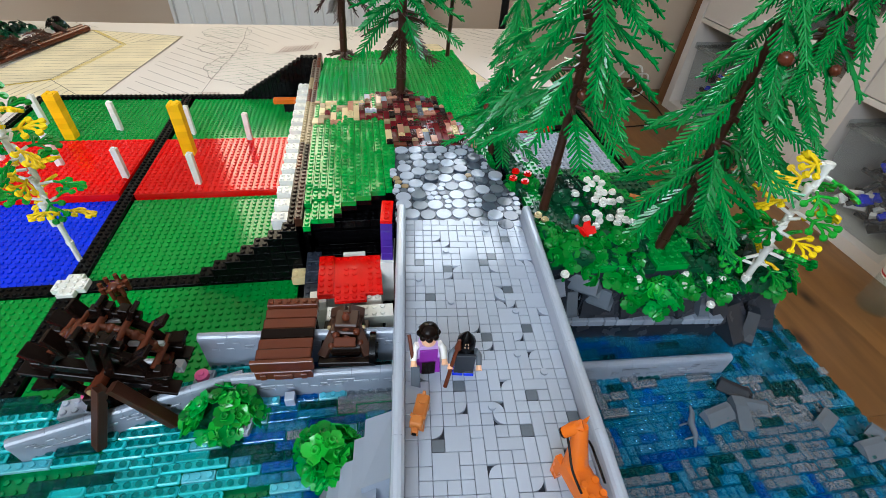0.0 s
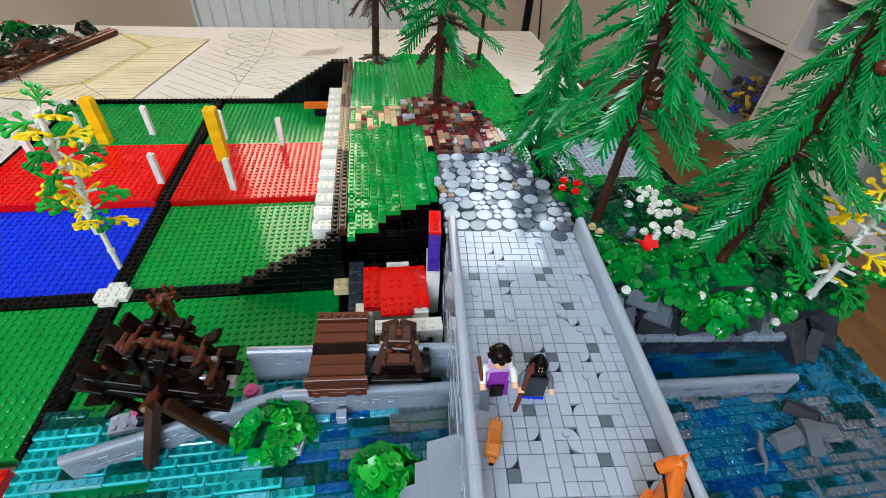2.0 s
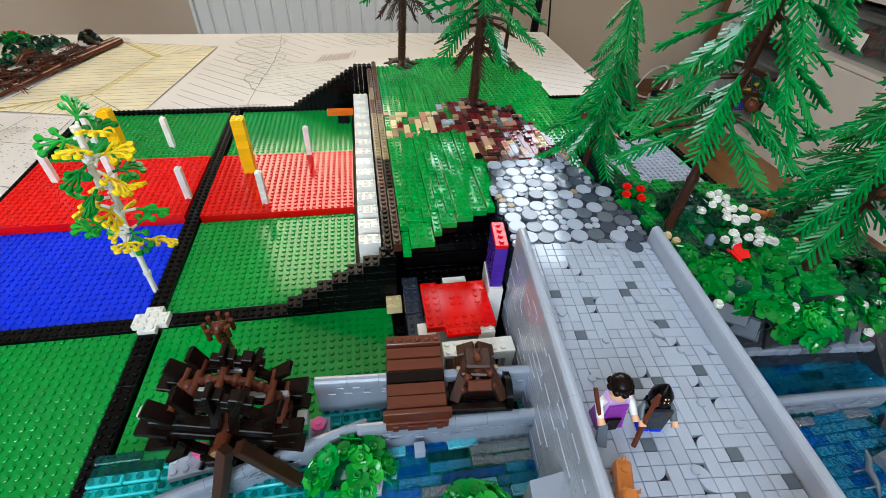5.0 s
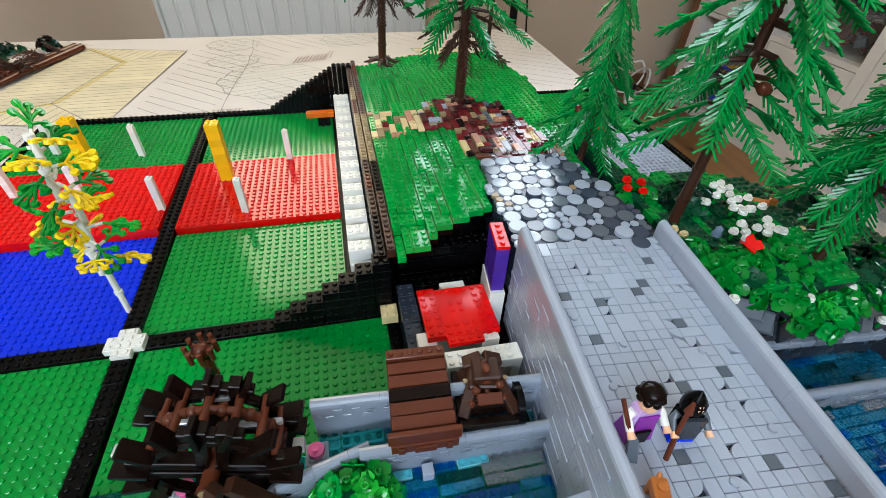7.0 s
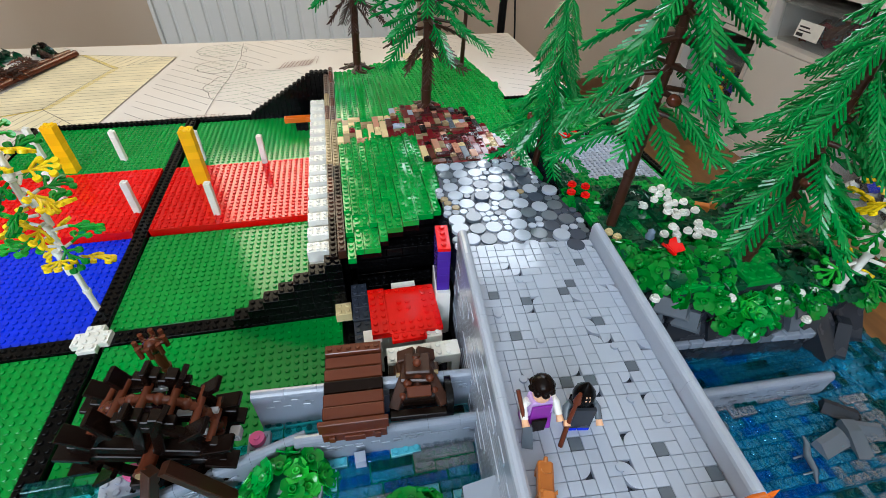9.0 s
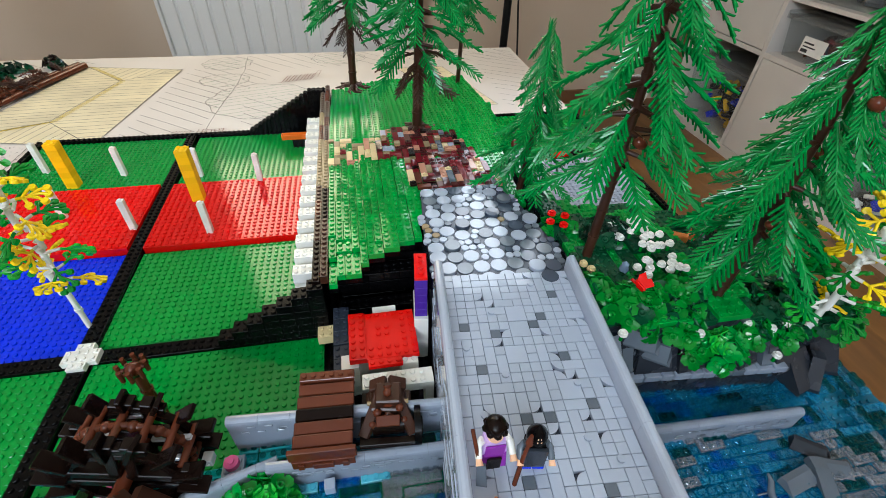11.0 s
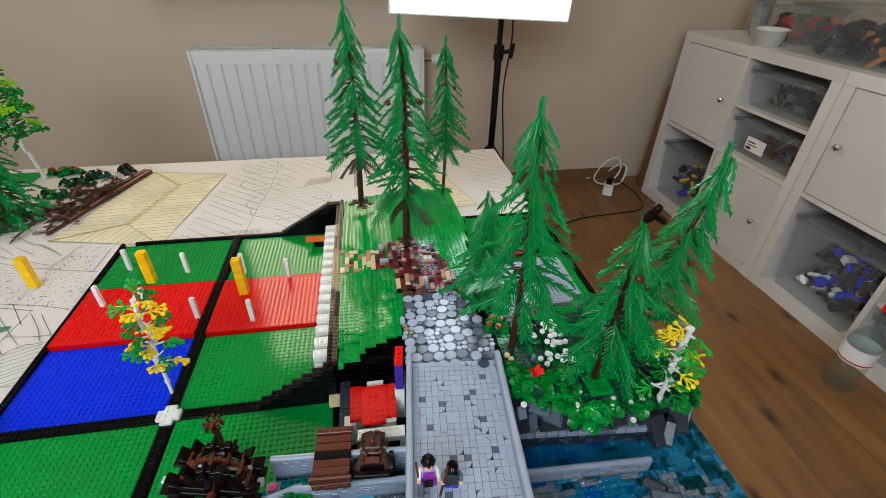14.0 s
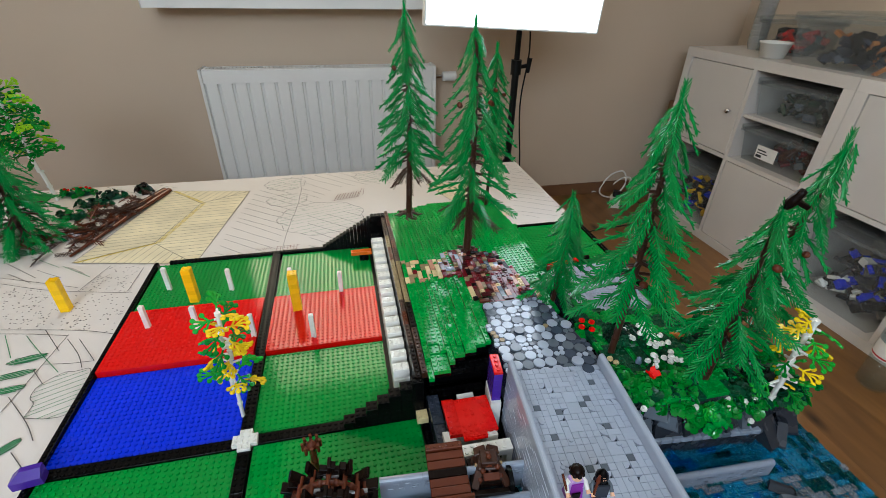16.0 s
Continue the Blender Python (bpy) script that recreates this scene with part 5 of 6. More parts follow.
G1, G2 = ("green_leaf", "green_leaf", "green_bright", "green_bright", "green_leaf_light"), ("green_leaf", "green_leaf", "green_leaf", "green_dark", "green_dark")
bush(0.189, -0.186, 0.034, 0.027, 0.022, 0.022, 42, G1, 1, "bright green bush of moulded leaves in the river")
bush(0.273, -0.232, 0.036, 0.020, 0.020, 0.024, 34, G1, 2, "bright green bush of moulded leaves on a river rock")
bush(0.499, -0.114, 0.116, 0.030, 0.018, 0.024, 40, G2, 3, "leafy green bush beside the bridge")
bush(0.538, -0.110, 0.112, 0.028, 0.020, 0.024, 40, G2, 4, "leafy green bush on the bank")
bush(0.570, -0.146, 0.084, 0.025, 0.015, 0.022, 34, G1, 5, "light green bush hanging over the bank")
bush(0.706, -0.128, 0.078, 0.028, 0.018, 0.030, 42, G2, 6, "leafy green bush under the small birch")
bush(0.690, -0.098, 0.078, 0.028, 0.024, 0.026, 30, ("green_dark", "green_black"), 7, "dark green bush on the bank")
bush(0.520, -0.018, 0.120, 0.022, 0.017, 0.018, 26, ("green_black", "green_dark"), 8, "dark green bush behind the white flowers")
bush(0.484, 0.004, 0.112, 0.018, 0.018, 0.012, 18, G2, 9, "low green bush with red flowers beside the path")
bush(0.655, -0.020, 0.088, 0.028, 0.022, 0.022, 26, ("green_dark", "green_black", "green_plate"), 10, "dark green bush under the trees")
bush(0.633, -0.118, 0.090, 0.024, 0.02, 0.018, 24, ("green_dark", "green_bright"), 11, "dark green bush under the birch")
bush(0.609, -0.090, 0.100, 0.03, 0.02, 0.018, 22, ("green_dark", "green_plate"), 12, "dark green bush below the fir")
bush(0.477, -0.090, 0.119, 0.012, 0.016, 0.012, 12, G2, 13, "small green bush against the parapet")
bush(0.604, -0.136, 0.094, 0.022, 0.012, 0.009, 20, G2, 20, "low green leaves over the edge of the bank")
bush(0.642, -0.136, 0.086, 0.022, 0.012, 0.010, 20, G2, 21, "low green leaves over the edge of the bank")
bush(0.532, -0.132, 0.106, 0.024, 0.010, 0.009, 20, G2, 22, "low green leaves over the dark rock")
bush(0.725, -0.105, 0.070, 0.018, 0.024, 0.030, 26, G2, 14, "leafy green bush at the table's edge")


def flower(x, y, z, mat, label, r=0.0036):
    f = thing("flower", label, "flower", pose(x, y, z), "small flowers")
    part("stem", MB("green_leaf").cyl(0, 0, -0.006, 0.0012, 0.0016, 6), f)
    r = max(r, 0.0040)
    part("bloom", MB(mat).cyl(0, 0, 0.0012, 0.0036, r, 10, r2=r * 0.95).cyl(0, 0, 0.0036, 0.0054, 0.0024, 8), f)


rnd_f = random.Random(41)
for i in range(34):
    x, y = 0.518 + 0.046 * rnd_f.random(), -0.090 + 0.080 * rnd_f.random()
    flower(x, y, bank_h(x, y) + 0.009 + 0.008 * rnd_f.random(), "white", "small white round flower standing on the bank")
for x, y, z in ((0.588, -0.128, 0.106), (0.602, -0.134, 0.104), (0.607, -0.129, 0.104), (0.598, -0.143, 0.098), (0.626, -0.139, 0.098), (0.624, -0.157, 0.084), (0.548, -0.142, 0.11), (0.478, -0.138, 0.119), (0.645, -0.135, 0.096)):
    flower(x, y, z, "white", "small white round flower at the edge of the bank")
for x, y, z in ((0.470, 0.004, 0.126), (0.480, -0.006, 0.128), (0.488, 0.010, 0.127), (0.476, 0.016, 0.127)):
    flower(x, y, z, "red", "small red flower beside the path", 0.0046)
for x, y, z in ((0.478, -0.060, 0.124), (0.482, -0.068, 0.124), (0.600, -0.075, 0.118)):
    flower(x, y, z, "tan", "small tan round flower in the grass")
bf = MB("red", "black")
for sx in (-1, 1):
    bf.add([(0, -0.003, 0), (sx * 0.007, -0.006, 0.004), (sx * 0.009, 0.0, 0.005), (sx * 0.0065, 0.002, 0.0038), (sx * 0.009, 0.007, 0.005), (sx * 0.004, 0.008, 0.003), (0, 0.004, 0)], [(0, 1, 2, 3), (3, 4, 5, 6), (0, 3, 6)])
    bf.add([(0, -0.003, -0.0008), (sx * 0.007, -0.006, 0.0032), (sx * 0.009, 0.0, 0.0042), (sx * 0.0065, 0.002, 0.003), (sx * 0.009, 0.007, 0.0042), (sx * 0.004, 0.008, 0.0022), (0, 0.004, -0.0008)], [(3, 2, 1, 0), (6, 5, 4, 3), (6, 3, 0)])
bf.tube([(0, -0.005, 0.0), (0, 0.006, 0.0)], 0.0011, 6, 0)
solid("toy_butterfly", bf, "red toy butterfly resting on a leafy bush", "toy butterfly", pose(0.500, -0.112, 0.1455, 15, 0, 20))
solid("small_figurine", MB("grey_blue").lathe([(0.0001, 0), (0.003, 0.0), (0.0045, 0.004), (0.003, 0.008), (0.0035, 0.010), (0.0001, 0.013)], 8), "small grey-blue toy bird in the grass", "toy bird", pose(0.513, -0.071, 0.121, 0, 0, 30))

# ---- fir trees ----


def needle_branch(mat, rib, droop, seed, pairs=11):
    """A moulded fir twig one unit long: a rib with slanting needles on both sides."""
    key = ("twig", mat, droop, seed)
    if key in CACHE:
        return CACHE[key]
    rnd = random.Random(seed)
    mb = MB(mat, rib)

    def at(t):
        return Vector((t, 0, -droop * t * t))
    mb.tube([at(t / 6) for t in range(7)], [0.030, 0.030, 0.029, 0.028, 0.025, 0.020, 0.015], 6, 0)
    for i in range(pairs):
        t = 0.08 + 0.88 * i / (pairs - 1)
        ln = 0.275 * (1 - 0.25 * t) * rnd.uniform(0.92, 1.08)
        for sg in (-1, 1, 0) if i % 3 == 1 else (-1, 1):
            p = at(t)
            a = radians(39 + rnd.uniform(-4, 4))
            d = Vector((math.cos(a), sg * math.sin(a), -0.12 - droop * t * 1.2 + rnd.uniform(-0.10, 0.10)))
            if sg == 0:
                d = Vector((0.85, rnd.uniform(-0.25, 0.25), 0.42 - droop * t))
            e = p + d * ln * (1 if sg else 0.8)
            q = Vector((-d.y, d.x, 0)).normalized() * 0.0200
            u = Vector((0, 0, 0.0200))
            ring = (q, u, -q, -u)
            mb.add([p + k for k in ring] + [e + k * 0.85 for k in ring], [(0, 1, 5, 4), (1, 2, 6, 5), (2, 3, 7, 6), (3, 0, 4, 7), (4, 5, 6, 7)])
    p, e = at(0.96), at(1.0) + Vector((0.12, 0, -0.1 * droop))
    mb.tube([p, e], [0.021, 0.018], 5, 0)
    CACHE[key] = mb.mesh("twig")
    return CACHE[key]


TWIG = 0.060


def fir(base, top, crown, R, levels, seed, label, dead=0, trunk_r=0.0052, roots=False, cones=3, per=5, side=0.0, foot=False):
    t = thing("fir_tree", label, "tree", pose(*base), "fir trees")
    rnd = random.Random(seed)
    d = Vector(top) - Vector(base)
    H = d.length

    def at(f):
        bow = math.sin(f * math.pi) * 0.010
        return d * f + Vector((bow * 0.5, bow * 0.2, 0))
    n = max(6, int(H / 0.028))
    tr = MB("bark")
    for i in range(n):
        f0, f1 = i / n, (i + 1) / n
        if f1 > 0.97:
            break
        r0 = trunk_r * (1 - 0.55 * f0)
        tr.tube([at(f0), at(f1)], [r0, r0 * 0.97], 8)
        tr.tube([at(f1) - d.normalized() * 0.0012, at(f1) + d.normalized() * 0.0012], r0 * 1.12, 8)
    part("trunk", tr, t, "dark brown segmented trunk")
    trunk_r *= 1.12
    for k in range(levels):
        f = crown + (0.955 - crown) * (k / (levels - 1)) ** 0.95
        g = (f - crown) / (0.955 - crown)
        off = rnd.uniform(0, 360)
        m = per if g < 0.6 else 4
        for q in range(m):
            az = off + 360 * q / m + rnd.uniform(-14, 14)
            drop = 22 + 38 * g ** 1.4 + rnd.uniform(-9, 12)
            l = TWIG * (1 - 0.42 * g) * rnd.uniform(0.9, 1.1) * (0.8 if R < 0.05 else 1)
            r0 = 0.003 + max(0.0, R - 0.95 * TWIG * (0.8 if R < 0.05 else 1)) * (1 - g) ** 0.7 * rnd.uniform(0.7, 1.2)
            p0 = at(f + rnd.uniform(-0.012, 0.012))
            out = Vector((math.cos(radians(az)), math.sin(radians(az)), -0.12))
            p1 = p0 + out * r0
            if r0 > 0.008:
                part("bough", MB("bark").tube([p0, p1], [0.0026, 0.0020], 6), t, "dark brown bough")
                if R > 0.10:
                    part("twig", needle_branch("green_needle", "green_needle", 0.3, 2), t, m=Matrix.Translation(p0 + out * r0 * 0.35) @ pose(0, 0, 0, 0, 0, az + rnd.uniform(-40, 40)) @ pose(0, 0, 0, rnd.uniform(-30, 30), drop + 8, 0) @ Matrix.Diagonal((l, l, l, 1)))
            part("twig", needle_branch("green_needle", "green_needle", rnd.choice((0.04, 0.14)), rnd.choice((1, 2))), t, m=Matrix.Translation(p1) @ pose(0, 0, 0, 0, 0, az) @ pose(0, 0, 0, rnd.uniform(-22, 22), drop, 0) @ Matrix.Diagonal((l, l, l, 1)))
    l = TWIG * (0.72 if R > 0.05 else 0.6)
    part("twig", needle_branch("green_needle", "green_needle", 0.0, 1), t, m=Matrix.Translation(at(1.0) - d.normalized() * l) @ pose(0, 0, 0, 0, 0, 40) @ pose(0, 0, 0, 0, -89, 0) @ Matrix.Diagonal((l, l * 0.6, l * 0.6, 1)))
    part("twig", needle_branch("green_needle", "green_needle", 0.0, 2), t, m=Matrix.Translation(at(1.0) - d.normalized() * l) @ pose(0, 0, 0, 0, 0, 130) @ pose(0, 0, 0, 0, -89, 0) @ Matrix.Diagonal((l * 0.92, l * 0.6, l * 0.6, 1)))
    for q in range(dead):
        f = crown - 0.02 - 0.085 * q / max(1, dead)
        l = rnd.uniform(0.04, 0.058)
        part("dead_twig", needle_branch("bark", "bark", 0.22, 3, 9), t, m=Matrix.Translation(at(f)) @ pose(0, 0, 0, 0, 0, q * 137 + 20) @ pose(0, 0, 0, 10, rnd.uniform(0, 40), 0) @ Matrix.Diagonal((l, l, l, 1)), label="bare dark brown twig")
    if roots:
        for q in range(6):
            az = 60 * q + rnd.uniform(-15, 15)
            r = MB("bark").tube([(0.002, 0, 0.008), (0.011, 0.001, 0.0075), (0.020, -0.003, 0.0035), (0.029, 0.003, 0.0040)], [0.0038, 0.0032, 0.0024, 0.0012], 6).tube([(0.013, 0, 0.006), (0.022, 0.008, 0.0035)], [0.002, 0.001], 5)
            part("root", r, t, m=pose(0, 0, 0, 0, 0, az))
    if foot:
        part("foot_plate", MB("green_plate").cyl(0, 0, 0, 0.0035, 0.022, 20), t, "round green foot plate", m=pose(0, 0, 0))
    for q in range(cones):
        f = crown + (0.9 - crown) * rnd.uniform(0.1, 0.8)
        az = rnd.uniform(0, 360)
        p = at(f) + Vector((math.cos(radians(az)), math.sin(radians(az)), 0)) * R * 0.35
        part("cone", MB("brown").lathe([(0.0001, -0.005), (0.0035, -0.004), (0.0046, 0), (0.0036, 0.004), (0.0016, 0.0052), (0.0001, 0.0055)], 8), t, "brown cone", m=pose(*p, 60, 0, az))


fir((0.2855, 0.437, 0.108), (0.2850, 0.427, 0.520), 0.34, 0.070, 18, 51, "tall green fir with bare lower twigs on the hill", dead=9, roots=True, trunk_r=0.0065)
fir((0.370, 0.266, 0.108), (0.370, 0.277, 0.505), 0.30, 0.078, 17, 52, "tall green fir with a thick brown trunk on the hill", dead=11, roots=True, trunk_r=0.0072)
fir((0.481, 0.500, 0.088), (0.479, 0.492, 0.444), 0.38, 0.054, 12, 53, "slender green fir at the back of the hill", trunk_r=0.004)
fir((0.468, 0.094, 0.106), (0.487, 0.118, 0.286), 0.22, 0.052, 9, 54, "small green fir beside the cobbled path", trunk_r=0.004, cones=1)
fir((0.4895, -0.044, 0.117), (0.4780, -0.059, 0.471), 0.32, 0.070, 14, 55, "leaning green fir with a bare lower trunk beside the bridge", trunk_r=0.0048)
fir((0.584, -0.108, 0.100), (0.586, -0.113, 0.366), 0.34, 0.064, 10, 56, "broad green fir with drooping twigs above the river", trunk_r=0.005)
fir((0.640, -0.060, 0.090), (0.709, -0.0615, 0.4165), 0.24, 0.066, 14, 57, "leaning green fir at the table's edge", trunk_r=0.005)
fir((-0.590, 0.668, 0.0), (-0.596, 0.672, 0.30), 0.08, 0.115, 16, 58, "dark green fir on a round foot plate on the paper", trunk_r=0.006, foot=True, cones=0)
bird = MB("brown_dark").lathe([(0.0001, 0), (0.003, 0.001), (0.0055, 0.006), (0.006, 0.012), (0.0045, 0.017), (0.005, 0.020), (0.0035, 0.024), (0.0001, 0.025)], 8).cbox(-0.004, 0.004, -0.016, -0.003, 0.010, 0.015, 0.001)
solid("toy_bird", bird, "brown toy bird perched on the top of a fir", "toy bird", pose(0.585, -0.113, 0.360, 25, 0, 60))

# ---- birches with yellow and green leaves ----


def frond_mesh(mat):
    key = ("frond", mat)
    if key not in CACHE:
        mb = MB(mat)
        mb.tube([(0, 0, 0), (0.012, 0, 0.001)], 0.0013, 5)
        for a in (-58, -28, 0, 28, 58):
            x0 = 0.005 if abs(a) > 40 else 0.009
            ln = 0.011 if abs(a) > 40 else 0.014
            c, s = math.cos(radians(a)), math.sin(radians(a))
            e = (x0 + ln * c, ln * s, 0.001)
            mb.tube([(x0, 0, 0.0008), (x0 + ln * 0.6 * c, ln * 0.6 * s + 0.001, 0.0018), e], 0.0013, 5)
            mb.cyl(e[0], e[1], -0.0008, 0.0018, 0.0029, 9, base=True)
        CACHE[key] = mb.mesh("frond")
    return CACHE[key]


def birch(base, top, n, seed, label, spread=0.02, r=0.0027, yellow=0.5, s=1.0, f0=0.36, bright="yellow_leaf"):
    t = thing("birch_tree", label, "tree", pose(*base), "birch trees")
    rnd = random.Random(seed)
    d = Vector(top) - Vector(base)
    st = MB("white")
    k = 7
    for i in range(k):
        a, b = d * (i / k), d * ((i + 1) / k)
        wob = Vector((0.003 * math.sin(i * 2.1), 0.003 * math.cos(i * 1.7), 0)) if i > 1 else Vector()
        st.tube([a + wob, b + wob], r, 8)
        st.tube([b + wob - d.normalized() * 0.002, b + wob + d.normalized() * 0.002], r * 1.35, 8)
    part("trunk", st, t, "white segmented stem")
    for i in range(n):
        f = f0 + (1 - f0) * i / (n - 1)
        p = d * f
        az = i * 137.5 + rnd.uniform(-20, 20)
        ln = spread * (1.15 - 0.7 * f) * rnd.uniform(0.6, 1.2)
        q = Vector((math.cos(radians(az)), math.sin(radians(az)), rnd.uniform(-0.1, 0.35)))
        e = p + q * ln
        part("twig", MB("white" if n < 100 else "green_leaf").tube([p, e], min(0.0018, r * 0.55), 6), t)
        part("leaf", frond_mesh(bright if rnd.random() < yellow else rnd.choice(("green_leaf", "green_leaf_light"))), t, m=Matrix.Translation(e) @ pose(0, 0, 0, 0, 0, az) @ pose(0, 0, 0, rnd.uniform(-60, 60), rnd.uniform(-25, 40), 0) @ Matrix.Diagonal((s, s, s, 1)))


birch((-0.0120, 0.036, 0.0185), (-0.0045, 0.035, 0.203), 28, 61, "slim white birch with yellow and green leaves on the black strip", 0.016, s=1.05, yellow=0.42)
birch((0.670, -0.137, 0.078), (0.669, -0.137, 0.224), 26, 62, "slim white birch with yellow leaves on the bank", 0.018, 0.0031, s=0.98, yellow=0.55, f0=0.22)
birch((-0.640, 0.925, 0.0), (-0.655, 0.90, 0.31), 110, 63, "white birch with light green and yellow leaves on the paper", 0.050, 0.005, 0.3, 1.3, 0.42, "lime_leaf")

# ---- loose plants on the paper ----


def twig_pile():
    rnd = random.Random(71)
    a, b = Vector((-0.462, 0.580, 0.0)), Vector((-0.352, 0.930, 0.0))
    d = (b - a).normalized()
    s = Vector((-d.y, d.x, 0))
    for off, k, L0 in ((0.0, 0.0, 0.0), (0.035, 0.0, 0.06)):
        lg = thing("fallen_trunk", "long brown toy tree trunk lying on the paper", "tree trunk", group="fallen trunks")
        p0, p1 = a + d * L0 + s * off, b + s * off * 0.4
        part("stem", MB("brown").tube([p0 + Vector((0, 0, 0.004)), p0.lerp(p1, 0.5) + Vector((0, 0, 0.008)), p1 + Vector((0, 0, 0.0075))], [0.003, 0.006, 0.0075], 8), lg)
        for i in range(16):
            p = p0.lerp(p1, 0.03 + 0.055 * i) + Vector((0, 0, 0.006))
            l = rnd.uniform(0.025, 0.05)
            part("bare_twig", needle_branch("bark", "bark", 0.22, 3, 8), lg, m=Matrix.Translation(p) @ pose(0, 0, 0, 0, 0, rnd.uniform(60, 280)) @ pose(0, 0, 0, rnd.uniform(-60, 60), rnd.uniform(-50, -5), 0) @ Matrix.Diagonal((l, l, l, 1)))
    pile = thing("twig_heap", "heap of brown bare toy twigs on the paper", "twigs")
    for i in range(44):
        p = a + d * rnd.uniform(0.0, 0.27) + s * rnd.uniform(0.03, 0.10) + Vector((0, 0, rnd.uniform(0.004, 0.016)))
        l = rnd.uniform(0.04, 0.075)
        part("bare_twig", needle_branch(rnd.choice(("bark", "brown", "brown")), "brown", 0.22, 3, 8), pile, m=Matrix.Translation(p) @ pose(0, 0, 0, 0, 0, rnd.uniform(0, 360)) @ pose(0, 0, 0, rnd.uniform(-40, 40), rnd.uniform(-22, 8), 0) @ Matrix.Diagonal((l, l, l, 1)))


twig_pile()
bush(-0.600, 0.957, 0.001, 0.050, 0.022, 0.016, 26, ("green_leaf", "green_bright"), 15, "low green bush with red berries on the paper")
for i in range(6):
    flower(-0.630 + 0.013 * i, 0.954 + 0.008 * math.sin(5 * i), 0.0175, "red", "small red berry on a low bush")
bush(-0.500, 0.915, 0.001, 0.040, 0.02, 0.018, 22, ("green_black", "green_dark"), 16, "dark green bush lying on the paper")
bush(-0.530, 0.868, 0.001, 0.045, 0.02, 0.015, 22, ("green_black", "green_dark"), 17, "dark green bush beside the brown twigs")
bush(-0.545, 0.80, 0.001, 0.055, 0.025, 0.012, 22, ("green_dark", "green_plate"), 18, "flat dark green bush on the paper")
bush(-0.424, 0.942, 0.001, 0.022, 0.018, 0.024, 18, ("brown_dark", "green_black"), 19, "small brown and green bush at the end of the trunks")
baseplate("baseplate", -0.76, 0.90, 12, 8, 0.006, 0.0055, "green_plate", "small green stud plate under the birch")

# ---- mill: wheel, planks, gears, house ----


def water_mill():
    w = thing("water_mill", "dark brown toy mill wheel with paddles standing in the river", "water mill", pose(0.1135, -0.1455, 0.080, 0, 0, -6))
    part("axle_end", MB("tan_dark").tube([(0, -0.0388, 0), (0, -0.0382, 0)], 0.0046, 12), w, "pale round axle end")
    part("axle", MB("brown").tube([(0, -0.036, 0), (0, 0.030, 0)], 0.0052, 12).tube([(0, -0.038, 0), (0, -0.0355, 0)], 0.0062, 12), w, "reddish brown axle")
    for k in range(4):
        R = pose(0, 0, 0, 0, 90 * k + 14, 0)
        for x in (-0.0085, 0.0025):
            for y in (-0.026, 0.003):
                part("spoke", MB("brown_dark").cbox(x, x + 0.007, y, y + 0.0085, 0.002, 0.045, 0.0006), w, m=R)
        part("crossbeam", MB("brown_dark").cbox(-0.017, 0.017, -0.0255, -0.019, 0.0355, 0.0415, 0.0006), w, m=R)
        part("crossbeam", MB("brown_dark").cbox(-0.017, 0.017, 0.0035, 0.010, 0.0345, 0.0405, 0.0006), w, m=R)
    N = 14
    for k in range(N):
        R = pose(0, 0, 0, 0, 360 / N * k + 4, 0)
        R2 = pose(0, 0, 0, 0, 360 / N * (k + 0.5) + 4, 0)
        part("paddle", MB("brown_dark").cbox(-0.0018, 0.0018, -0.030, -0.0185, 0.033, 0.0525, 0.0005), w, m=R @ pose(0, 0, 0, 0, 0, 6 * math.sin(5 * k)))
        part("paddle", MB("brown_dark").cbox(-0.0018, 0.0018, 0.0005, 0.012, 0.033, 0.0510, 0.0005), w, m=R)
        part("rim_plate", MB("brown_dark").cbox(-0.0085, 0.0085, -0.0255, -0.020, 0.0300, 0.0350, 0.0005), w, m=R2)
        part("rim_plate", MB("brown_dark").cbox(-0.0085, 0.0085, 0.0030, 0.0085, 0.0300, 0.0350, 0.0005), w, m=R2)
        part("hinge", MB("brown").tube([(0.0, -0.022, 0.037), (0.0, 0.009, 0.037)], 0.0028, 8), w, "reddish brown hinge bar", m=R)
        part("link", MB("brown").tube([(-0.0095, -0.006, 0.0355), (0.0095, -0.006, 0.0355)], 0.0030, 8).ball(0, -0.006, 0.0355, 0.0042, 0, 8, 6), w, "reddish brown link", m=R2)
    # pale bars painted in for reflections on the wheel's dark glossy plates
    for x, y, z, ln in ((-0.030, 0.004, 0.016, 0.022), (-0.034, -0.004, 0.006, 0.024), (0.014, 0.002, 0.012, 0.026), (0.012, -0.006, 0.000, 0.020), (-0.004, 0.010, 0.030, 0.016)):
        part("metal_bar", MB("silver").cbox(x, x + ln, y - 0.008, y - 0.0045, z, z + 0.0030, 0.0004), w, "pale silver bar standing for a reflection")
    for x, z in ((-0.055, 0.004), (0.047, -0.008)):
        part("clip", MB("silver").cbox(-0.0035, 0.0035, -0.004, 0.004, -0.0035, 0.0035, 0.0006), w, "small silver clip", m=pose(x, -0.010, z))
    for x1, y1, x0 in ((0.1005, -0.2005, 0.115), (0.152, -0.1875, 0.123)):
        inv = w.matrix_basis.inverted()
        a, b = inv @ Vector((x0, -0.1830, 0.0850)), inv @ Vector((x1, y1, 0.0335))
        q = (b - a).to_track_quat('Z', 'Y').to_matrix().to_4x4()
        part("leg", MB("bark").cbox(-0.0045, 0.0045, -0.0035, 0.0035, 0, (b - a).length, 0.0005), w, m=Matrix.Translation(a) @ q)
